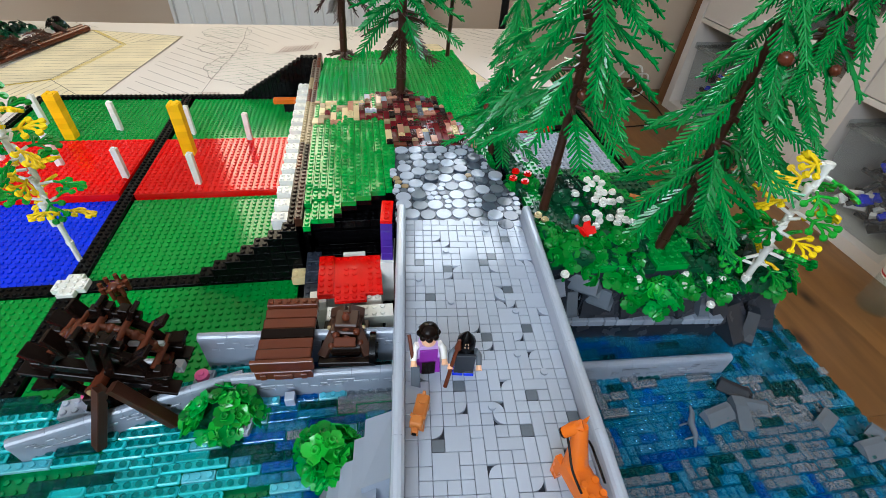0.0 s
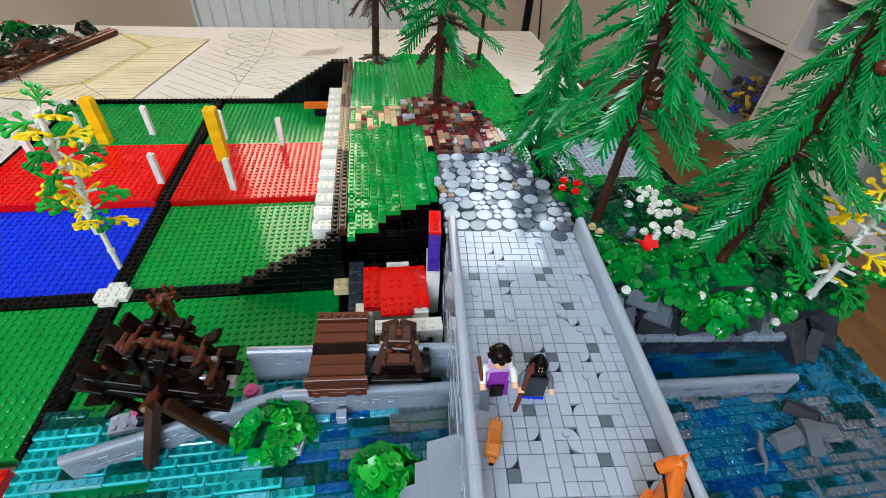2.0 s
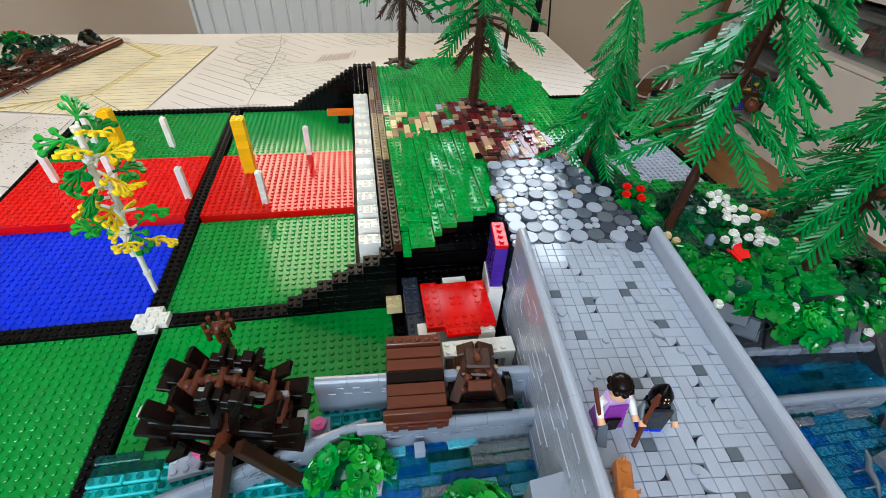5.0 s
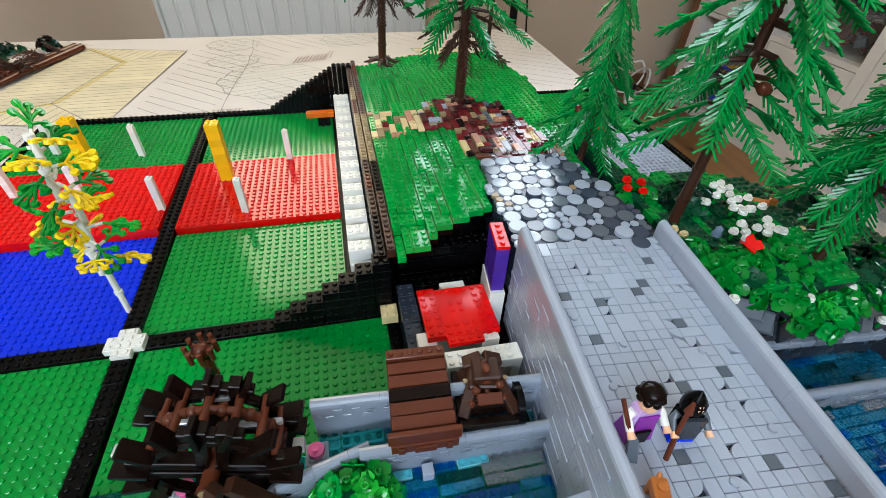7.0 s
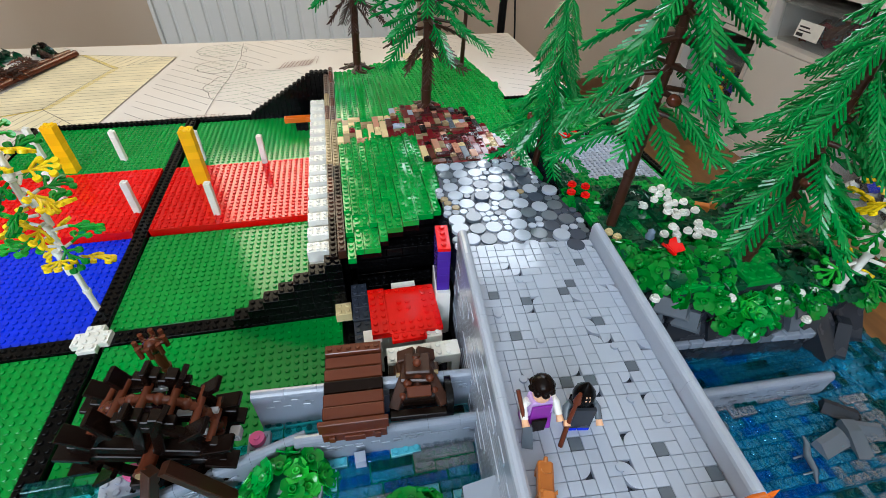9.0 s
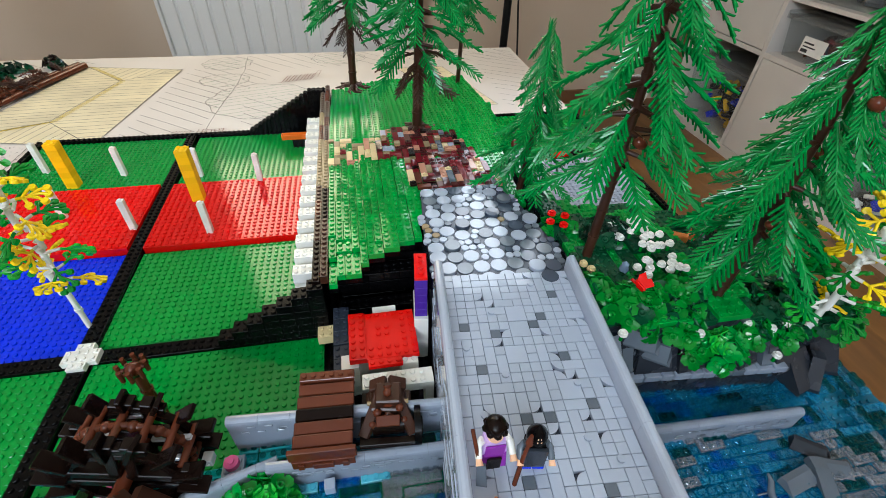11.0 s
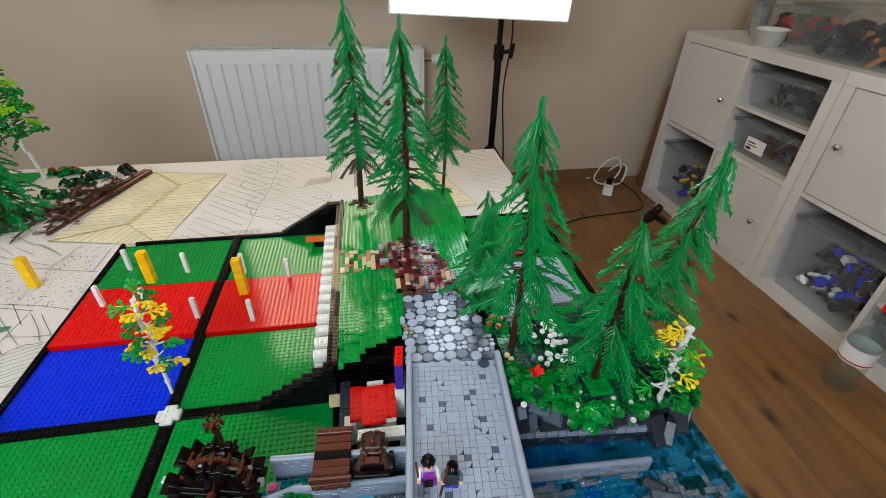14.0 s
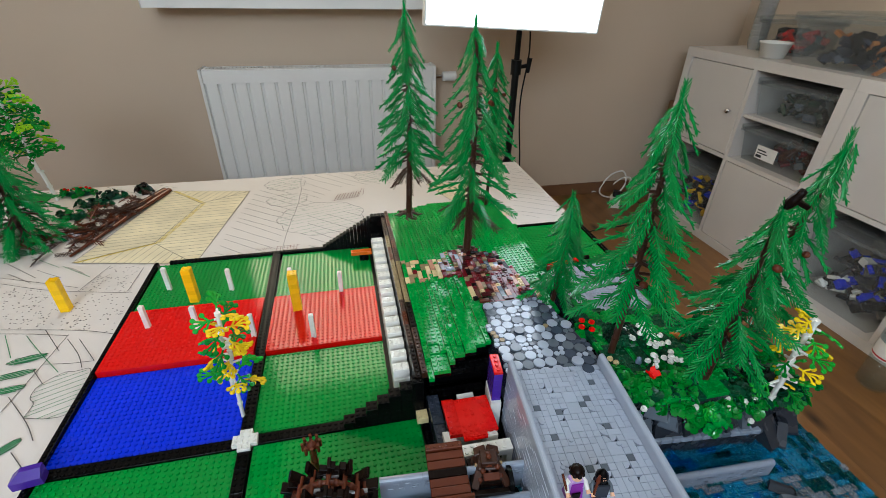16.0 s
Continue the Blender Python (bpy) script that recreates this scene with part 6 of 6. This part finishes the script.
    part("bearing", MB("brown_dark").cbox(-0.009, 0.009, -0.004, 0.004, -0.006, 0.0, 0.0008), w, m=pose(0.0, -0.0375, -0.004))


water_mill()


def gear_post():
    g = thing("gear_post", "reddish brown toy post with a toothed wheel on the green plate", "post", pose(0.094, -0.086, ZP))
    part("shaft", MB("brown").tube([(0, 0, 0), (0, 0, 0.072)], 0.0042, 10).cyl(0, 0, 0.024, 0.026, 0.005, 10).cyl(0, 0, 0.048, 0.050, 0.005, 10), g)
    part("hub", MB("brown").lathe([(0.0001, 0.070), (0.0045, 0.070), (0.0062, 0.075), (0.0062, 0.079), (0.003, 0.082), (0.0001, 0.083)], 12), g)
    for k in range(8):
        part("tooth", MB("brown").tube([(0.005, 0, 0.077), (0.0105, 0, 0.0775)], 0.0018, 6).tube([(0.0098, 0, 0.0725), (0.0098, 0, 0.0835)], 0.0019, 7), g, m=pose(0, 0, 0, 0, 0, 45 * k + 8))


gear_post()


def planks():
    p = thing("plank_ramp", "reddish brown toy-brick plank platform over the river wall", "platform", pose(0.2180, -0.1690, 0, 0, 0, -3.5) @ Matrix.Diagonal((0.90, 0.92, 1, 1)))
    W = 0.0478
    part("studded_beam", MB("brown").cbox(0, W, 0.0585, 0.0675, 0.0745, 0.0845, 0.0005).studs(0, 0.059, 6, 1, 0.0845), p)
    for i, (y, z, mat) in enumerate(((0.0465, 0.0815, "brown"), (0.0345, 0.0815, "brown"), (0.0230, 0.0815, "brown_dark"), (0.0115, 0.0815, "brown"), (0.0005, 0.0815, "brown"))):
        part("plank", MB(mat).cbox(0.0, W, -0.0056, 0.0044, -0.0045, 0, 0.0008), p, m=pose(0, y + 0.006, z, 13))
        part("rib", MB("brown_dark").box(0.003, W - 0.003, y + 0.0105, y + 0.0135, 0.0725, 0.0755), p)
    part("front_board", MB("brown").cbox(-0.003, W + 0.003, -0.0050, -0.0010, 0.0725, 0.0835, 0.0005), p)
    part("front_beam", MB("brown").cbox(-0.001, W + 0.001, -0.0060, 0.0005, 0.0630, 0.0722, 0.0005).cbox(0.004, 0.009, -0.0080, -0.0062, 0.0645, 0.0705, 0.0003).cbox(0.016, 0.032, -0.0080, -0.0062, 0.0645, 0.0705, 0.0003).cbox(0.039, 0.044, -0.0080, -0.0062, 0.0645, 0.0705, 0.0003), p)
    part("frame", MB("brown_dark").box(0.002, W - 0.002, 0.0006, 0.066, 0.0680, 0.0725), p, "dark brown frame under the planks")
    for x in (0.004, W - 0.010):
        part("post", MB("brown_dark").box(x, x + 0.006, 0.058, 0.064, 0.014, 0.0680), p, "dark brown support post")


planks()


def gear_frame():
    g = thing("gear_machine", "brown toy gear machine beside the planks", "toy machine", pose(0.289, -0.143, 0, 0, 0, -5))
    part("base", MB("brown_dark").cbox(-0.022, 0.020, -0.026, -0.020, 0.0615, 0.0665, 0.0005).cbox(-0.022, -0.017, -0.02, 0.02, 0.0615, 0.0655, 0.0005), g)
    for sx in (-1, 1):
        a, b = Vector((sx * 0.019, -0.019, 0.066)), Vector((sx * 0.004, 0.012, 0.083))
        q = (b - a).to_track_quat('Z', 'Y').to_matrix().to_4x4()
        part("side_arm", MB("bark").cbox(-0.004, 0.004, -0.003, 0.003, 0, (b - a).length, 0.0006), g, m=Matrix.Translation(a) @ q)
        part("cap", MB("bark").cbox(-0.007, 0.007, -0.005, 0.005, 0, 0.005, 0.0006), g, m=pose(sx * 0.0065, 0.016, 0.080, 0, sx * 24, 0))
        part("rear_leg", MB("brown_dark").box(-0.003, 0.003, 0.010, 0.016, 0.03, 0.079), g, m=pose(sx * 0.008, 0.004, 0))
    part("cross_bar", MB("tan_dark").tube([(-0.016, 0.002, 0.078), (0.016, 0.002, 0.078)], 0.0018, 8), g, "pale round bar")
    part("spindle", MB("brown").tube([(0, 0.012, 0.086), (0, -0.006, 0.074)], 0.0035, 8).tube([(0, 0.002, 0.0825), (0, 0.0, 0.079)], 0.0052, 10).tube([(0, -0.006, 0.0745), (0, -0.0075, 0.0735)], 0.0052, 10), g)
    core = MB("bark")
    for k, (hw, hd, z) in enumerate(((0.018, 0.016, 0.0620), (0.015, 0.014, 0.0685), (0.0125, 0.011, 0.0745), (0.010, 0.009, 0.0805))):
        core.cbox(-hw, hw, -hd, hd, 0, 0.0062, 0.0012, tf=pose(0.001 * math.sin(3 * k), 0.003 + 0.001 * k, z, 0, 0, 7 * math.sin(2 * k)))
    part("core", core, g, "dark brown stacked slopes")
    for x, y, z in ((-0.012, -0.012, 0.071), (0.012, -0.010, 0.072), (-0.008, -0.007, 0.079), (0.009, -0.004, 0.080), (0.0, 0.004, 0.089)):
        part("knob", MB("brown").ball(0, 0, 0, 0.0036, 0, 8, 6), g, "reddish brown knob", m=pose(x, y, z))
    part("drum", MB("brown_dark").tube([(-0.012, -0.008, 0.066), (0.012, -0.008, 0.066)], 0.009, 12), g)
    part("front_cap", MB("brown").cbox(-0.009, 0.009, -0.005, 0.003, 0.0, 0.005, 0.0006), g, m=pose(0, -0.012, 0.0765, 25))
    part("wheel", MB("black").tube([(0.020, -0.010, 0.062), (0.025, -0.010, 0.062)], 0.016, 16).tube([(0.0255, -0.010, 0.062), (0.0265, -0.010, 0.062)], 0.007, 12), g, "black toothed wheel")


gear_frame()


def house():
    h = thing("mill_house", "small white toy house with red studded roof below the hill", "toy house", pose(0.259, -0.0905, 0))
    for x, y, w, d in ((0.0, 0.004, 2, 2), (0.046, 0.002, 2, 2), (0.048, 0.036, 2, 3), (0.024, 0.060, 3, 2)):
        z = 0.0515
        k = 0
        while z > 0.003:
            part("wall_brick", tile_mesh(w, d, min(BR, z - 0.001), "white", k == 0 and x > 0.03), h, m=pose(x - (0.008 if x == 0 else 0), y, z + (0.0005 if k == 0 else 0)))
            z -= BR
            k += 1
    part("inner_wall", MB("white").box(0.004, 0.052, 0.020, 0.056, 0.002, 0.0505), h)
    roof = MB("red").cbox(0, 0.0638, 0.008, 0.0638, 0.0522, 0.0564, 0.0004).cbox(0.0165, 0.0475, 0.0, 0.0079, 0.0522, 0.0564, 0.0004)
    part("roof", roof, h, "red studded roof plate")
    st = MB("red")
    for i in range(8):
        for j in range(7):
            if 2 <= i <= 5 and 2 <= j <= 5 and not (3 <= i <= 4 and 3 <= j <= 4):
                continue
            st.stud((i + 0.5) * S, 0.008 + (j + 0.5) * S, 0.0564, 10)
    for i in range(4):
        st.stud(0.0165 + (i + 0.5) * 0.00775, 0.004, 0.0564, 10)
    o = part("roof_stud", st, h, "round red studs")
    o["kind"] = "stuff"
    part("roof_edge", MB("red").cbox(0, 0.0158, 0.008, 0.0638, 0.0566, 0.0598, 0.0004).studs(0, 0.008, 2, 7, 0.0598), h, "raised red edge plate", m=pose(0, 0, -0.0010))
    li = thing("white_lintel", "white studded toy-brick beam on legs beside the gears", "toy brick", pose(0.2690, -0.1140, 0, 0, 0, -1))
    part("beam", MB("white").cbox(0, 0.062, 0, 0.0158, 0.048, 0.0580, 0.0004).studs(0, 0, 7, 2, 0.0580), li)
    for x in (0.0, 0.0545):
        part("leg", MB("white").cbox(x, x + 0.0075, 0.0005, 0.0152, 0.012, 0.0479, 0.0004), li)
    pad = thing("dark_platform", "dark grey studded toy-brick platform beside the house", "toy brick", pose(0.243, -0.085, 0))
    for j in range(5):
        part("plate", tile_mesh(2, 2, 0.04, "slate", True), pad, m=pose(0, 0.002 + 0.016 * j, 0.045 if j > 1 else 0.043))
    baseplate("cream_brick", 0.2255, -0.028, 2, 2, 0.030, 0.0105, "tan", "cream toy brick on the black strip", "toy brick")
    tw = thing("purple_tower", "purple toy-brick tower with a red studded top against the bridge", "toy tower", pose(0.3235, -0.047, 0, 0, 0, -6.6))
    for k in range(5):
        part("purple_brick", MB("purple").cbox(0, 0.0118, 0, 0.034, 0.067 + k * BR, 0.067 + (k + 1) * BR - 0.0001, 0.0004), tw)
    part("red_top", MB("red").cbox(0, 0.0118, 0, 0.034, 0.1151, 0.1185, 0.0004).studs(0.002, 0.001, 1, 4, 0.1185), tw, "red studded top plate")
    part("white_base", MB("white").cbox(-0.001, 0.0128, -0.004, 0.036, 0.0015, 0.0668, 0.0004), tw, "white lower bricks")
    for y, z, n in ((0.006, 0.079, 6), (0.018, 0.056, 6), (0.012, 0.036, 5)):
        bs = thing("black_shelf", "black studded toy bricks in the shade under the hill", "toy brick", pose(0.2505, y, 0), "black shelf bricks")
        for i in range(n):
            part("brick", tile_mesh(2, 2, BR, "black"), bs, m=pose(i * 0.016, 0 if n > 5 else -0.012, z))
    back = thing("cave_wall", "black toy-brick wall closing the space under the hill", "brick wall")
    z = 0.0015
    while z < 0.072:
        part("course", MB("black").cbox(0.2505, 0.350, 0.036, 0.050, z, z + BR - 0.0002, 0.0004), back)
        z += BR
    part("side", MB("black").box(0.3515, 0.359, -0.060, 0.036, 0.0015, 0.1), back)
    baseplate("baseplate", 0.2345, -0.138, 13, 20, 0.0075, 0.006, "black", "black stud plate under the house")


house()

# ---- river details ----
solid("river_stone", MB("grey").cbox(-0.004, 0.004, -0.004, 0.004, 0, 0.0095, 0.0004), "small light grey brick standing in the river", "toy brick", pose(0.240, -0.180, 0.0345))
for x, y, n, k, rz, lab in ((0.078, -0.166, 4, 2, 8, "light grey studded plate in the river"), (0.196, -0.196, 4, 2, -12, "light grey plate under the bush"), (0.166, -0.152, 2, 2, 0, "light grey brick by the river wall")):
    solid("river_plate", MB("grey").cbox(-n * S / 2, n * S / 2, -k * S / 2, k * S / 2, 0, 0.005, 0.0004).studs(-n * S / 2, -k * S / 2, n, k, 0.005), lab, "toy brick", pose(x, y, 0.0345, 0, 0, rz), "grey river plates")
for x, y in ((0.083, -0.160), (0.166, -0.152)):
    solid("pink_flower_brick", MB("pink").cyl(0, 0, 0, 0.0045, 0.0056, 14).cyl(0, 0, 0.005, 0.0066, 0.0024, 8), "small pink round brick by the river", "toy brick", pose(x, y, 0.0415), "pink bricks")


def bridge_rock():
    r = thing("pier_rock", "grey slope-brick rock against the bridge pier", "toy rock", BRIDGE @ pose(-0.070, -0.185, 0))
    for i, (x, y, w, d, z0, z1) in enumerate(((0, 0, 0.014, 0.05, 0.03, 0.094), (-0.010, -0.008, 0.012, 0.05, 0.03, 0.080), (-0.020, -0.018, 0.012, 0.040, 0.03, 0.064), (-0.030, -0.026, 0.012, 0.034, 0.03, 0.05))):
        mb = MB("grey_mid_shaded")
        mb.add([(-w, -d, z0), (0.006, -d, z0), (0.006, 0, z0), (-w, 0, z0), (-w, -d * 0.9, z1 - 0.016), (0.006, -d * 0.9, z1), (0.006, 0, z1), (-w, 0, z1 - 0.012)], [(3, 2, 1, 0), (4, 5, 6, 7), (0, 1, 5, 4), (1, 2, 6, 5), (2, 3, 7, 6), (3, 0, 4, 7)])
        part("slope", mb, r, m=pose(x, y, 0))
    part("foot", MB("grey_dark").prism([(-0.055, -0.05), (-0.01, -0.085), (0.004, -0.08), (0.004, 0.0), (-0.03, 0.0)], 0.028, 0.0365), r, "dark grey foot")


bridge_rock()

# ---- toy figures on the bridge ----


def figure_body(mb, torso, legs, arm, hand, skirt=False):
    """Legs 0, torso 1, arms 2, heads and grips 3."""
    if skirt:
        mb.add([(-0.008, -0.006, 0), (0.008, -0.006, 0), (0.008, 0.006, 0), (-0.008, 0.006, 0), (-0.0075, -0.004, 0.014), (0.0075, -0.004, 0.014), (0.0075, 0.004, 0.014), (-0.0075, 0.004, 0.014)],
               [(3, 2, 1, 0), (4, 5, 6, 7), (0, 1, 5, 4), (1, 2, 6, 5), (2, 3, 7, 6), (3, 0, 4, 7)], legs)
    else:
        mb.cbox(-0.0078, -0.0003, -0.004, 0.004, 0, 0.013, 0.0006, legs).cbox(0.0003, 0.0078, -0.004, 0.004, 0, 0.013, 0.0006, legs)
        mb.cbox(-0.0078, -0.0003, -0.006, -0.004, 0, 0.003, 0.0003, legs).cbox(0.0003, 0.0078, -0.006, -0.004, 0, 0.003, 0.0003, legs)
    mb.add([(-0.0078, -0.0039, 0.014), (0.0078, -0.0039, 0.014), (0.0078, 0.0039, 0.014), (-0.0078, 0.0039, 0.014), (-0.0058, -0.0038, 0.0268), (0.0058, -0.0038, 0.0268), (0.0058, 0.0038, 0.0268), (-0.0058, 0.0038, 0.0268)],
           [(3, 2, 1, 0), (4, 5, 6, 7), (0, 1, 5, 4), (1, 2, 6, 5), (2, 3, 7, 6), (3, 0, 4, 7)], torso)
    for sg in (-1, 1):
        mb.tube([(sg * 0.0068, 0, 0.0245), (sg * 0.0098, -0.001, 0.0205), (sg * 0.0102, -0.007, 0.0165)], [0.0026, 0.0024, 0.0022], 8, arm)
        mb.tube([(sg * 0.0102, -0.007, 0.0165), (sg * 0.0102, -0.0105, 0.0148)], [0.0018, 0.0024], 8, hand)
    mb.lathe([(0.0001, 0.0268), (0.0046, 0.0268), (0.0051, 0.0285), (0.0051, 0.0345), (0.004, 0.0368), (0.0001, 0.037)], 14, hand)


f1 = MB("violet", "lavender", "white", "skin", "brown_dark", "brown", "grey_dark")
figure_body(f1, 1, 0, 2, 3, True)
f1.cbox(-0.006, 0.006, -0.0052, -0.0040, 0.012, 0.024, 0.0004, 0).cbox(-0.0045, 0.0045, -0.0068, -0.0056, 0.0, 0.012, 0.0004, 4)
f1.ball(0, 0.0012, 0.0365, 0.0068, 4, 12, 7, 0.85)
for a in range(0, 360, 45):
    f1.ball(0.0055 * math.cos(radians(a)), 0.0015 + 0.0055 * math.sin(radians(a)), 0.0345, 0.0026, 4, 7, 4)
f1.tube([(-0.0125, 0.004, 0.030), (-0.010, -0.0095, 0.014)], 0.0013, 6, 5).add([(-0.012, -0.010, 0.016), (-0.0065, -0.011, 0.014), (-0.006, -0.017, 0.0), (-0.0125, -0.016, 0.002), (-0.0117, -0.008, 0.0155), (-0.0062, -0.009, 0.0135), (-0.0058, -0.0145, 0.0), (-0.0122, -0.0135, 0.002)],
                                                                                [(0, 1, 2, 3), (7, 6, 5, 4), (0, 4, 5, 1), (1, 5, 6, 2), (2, 6, 7, 3), (3, 7, 4, 0)], 6)
solid("toy_figure", f1, "toy figure with brown hair, purple apron and grey broom", "toy figure", pose(0.3475, -0.216, 0.1222, 0, 0, -2), "toy figures")
f2 = MB("blue", "black", "grey_dark", "skin", "black", "brown", "grey_rock")
figure_body(f2, 1, 0, 2, 3)
f2.lathe([(0.0066, 0.0270), (0.0070, 0.030), (0.0066, 0.035), (0.0042, 0.039), (0.0020, 0.0425), (0.0001, 0.045)], 12, 4, pose(0, 0.0015, 0))
f2.cbox(-0.0065, 0.0065, 0.0041, 0.0052, 0.004, 0.026, 0.0003, 4).cbox(-0.0072, 0.0072, -0.0066, -0.0041, 0.0045, 0.026, 0.0003, 6)
f2.tube([(-0.013, -0.016, 0.0), (-0.0095, -0.009, 0.016), (-0.006, -0.004, 0.033)], [0.0016, 0.0016, 0.0014], 6, 5).tube([(-0.006, -0.004, 0.032), (-0.0053, -0.003, 0.040)], [0.0028, 0.0012], 6, 5)
solid("toy_figure", f2, "toy figure with black pointed hood, blue legs and brown staff", "toy figure", pose(0.3715, -0.2215, 0.1222, 0, 0, -10) @ Matrix.Diagonal((0.92, 0.92, 0.88, 1)), "toy figures")
dg = MB("orange_brown", "black", "brown")
dg.cbox(-0.0042, 0.0042, -0.012, 0.011, 0.0065, 0.0135, 0.0012).cyl(0, 0.004, 0.0135, 0.0150, 0.0026, 10)
for x in (-0.0028, 0.0028):
    for y in (-0.0095, 0.008):
        dg.cbox(x - 0.0014, x + 0.0014, y - 0.0018, y + 0.0018, 0, 0.007, 0.0004)
dg.cbox(-0.0040, 0.0040, -0.018, -0.010, 0.0115, 0.0185, 0.0012).cbox(-0.0022, 0.0022, -0.0225, -0.0178, 0.0112, 0.0150, 0.0008).cbox(-0.0014, 0.0014, -0.0236, -0.0226, 0.0130, 0.0150, 0.0003, 1)
for x in (-0.0036, 0.0036):
    dg.add([(x - 0.0012, -0.0125, 0.018), (x + 0.0012, -0.0125, 0.018), (x, -0.0105, 0.018), (x, -0.0118, 0.0228)], [(0, 1, 3), (1, 2, 3), (2, 0, 3)])
dg.tube([(0, 0.0105, 0.0125), (0, 0.0125, 0.0145)], [0.0016, 0.0010], 6)
solid("toy_dog", dg, "small tan toy dog standing on the bridge", "toy animal", pose(0.3385, -0.2530, 0.1222, 0, 0, -20) @ Matrix.Diagonal((0.98, 0.8, 0.98, 1)), "toy animals")
hs = MB("orange", "black", "brown_dark")
hs.cbox(-0.0075, 0.0075, -0.012, 0.024, 0.012, 0.026, 0.003).studs(-0.008, 0.004, 2, 2, 0.026)
for x in (-0.0052, 0.0052):
    for y in (-0.0115, 0.0155):
        hs.add([(x - 0.0024, y - 0.003, 0), (x + 0.0024, y - 0.003, 0), (x + 0.0024, y + 0.003, 0), (x - 0.0024, y + 0.003, 0), (x - 0.0022, y - 0.0042, 0.018), (x + 0.0022, y - 0.0042, 0.018), (x + 0.0022, y + 0.0042, 0.018), (x - 0.0022, y + 0.0042, 0.018)],
               [(3, 2, 1, 0), (4, 5, 6, 7), (0, 1, 5, 4), (1, 2, 6, 5), (2, 3, 7, 6), (3, 0, 4, 7)])
hs.tube([(0, -0.006, 0.024), (0, -0.0105, 0.040), (0, -0.0145, 0.053)], [0.0078, 0.0056, 0.0044], 12)
hs.tube([(-0.0015, -0.0140, 0.0530), (0.0035, -0.0160, 0.0500), (0.0080, -0.0175, 0.0450)], [0.0040, 0.0040, 0.0034], 10).tube([(0.0078, -0.0174, 0.0453), (0.0086, -0.0178, 0.0443)], 0.0034, 8, 2)
for x in (-0.003, 0.003):
    hs.add([(x - 0.0015, -0.0165, 0.055), (x + 0.0015, -0.0165, 0.055), (x, -0.0140, 0.055), (x * 1.2, -0.0148, 0.0622)], [(0, 1, 3), (1, 2, 3), (2, 0, 3)])
hs.tube([(0, 0.019, 0.027), (0, 0.024, 0.022), (0, 0.025, 0.008)], [0.003, 0.004, 0.0018], 8).tube(bend([(0.0065, -0.0185, 0.0475), (0.0072, -0.010, 0.040), (0.0090, 0.0, 0.032), (0.0085, 0.012, 0.0265)], 3), 0.0008, 5, 1).tube(bend([(0.0030, -0.0125, 0.0480), (-0.0066, -0.009, 0.040), (-0.0090, 0.0, 0.032), (-0.0085, 0.012, 0.0265)], 3), 0.0008, 5, 1)
solid("toy_horse", hs, "orange toy horse with dark reins standing on the bridge", "toy animal", pose(0.4185, -0.3060, 0.1222, 0, 0, 192) @ Matrix.Diagonal((0.86, 0.86, 0.92, 1)), "toy animals")
fox = MB("orange_brown").cbox(-0.004, 0.004, -0.008, 0.008, 0.004, 0.010, 0.001).cbox(-0.0035, 0.0035, -0.014, -0.007, 0.008, 0.014, 0.001)
for x in (-0.0026, 0.0026):
    for y in (-0.006, 0.006):
        fox.cbox(x - 0.0012, x + 0.0012, y - 0.0014, y + 0.0014, 0, 0.005, 0.0003)
    fox.add([(x - 0.0014, -0.009, 0.0138), (x + 0.0014, -0.009, 0.0138), (x, -0.007, 0.0138), (x * 1.3, -0.008, 0.019)], [(0, 1, 3), (1, 2, 3), (2, 0, 3)])
solid("toy_deer", fox, "small brown toy deer standing among the white flowers", "toy animal", pose(0.606, -0.022, 0.106, 0, 0, 60), "toy animals")
pen_ = MB("red", "black").tube([(0, 0, 0.006), (0.08, 0.012, 0.006)], 0.0055, 10).tube([(0.08, 0.012, 0.006), (0.105, 0.016, 0.006)], [0.006, 0.0058], 10, 1)
solid("marker_pen", pen_, "red felt pen with a black cap on the green plate", "pen", pose(0.575, 0.325, 0.0088))
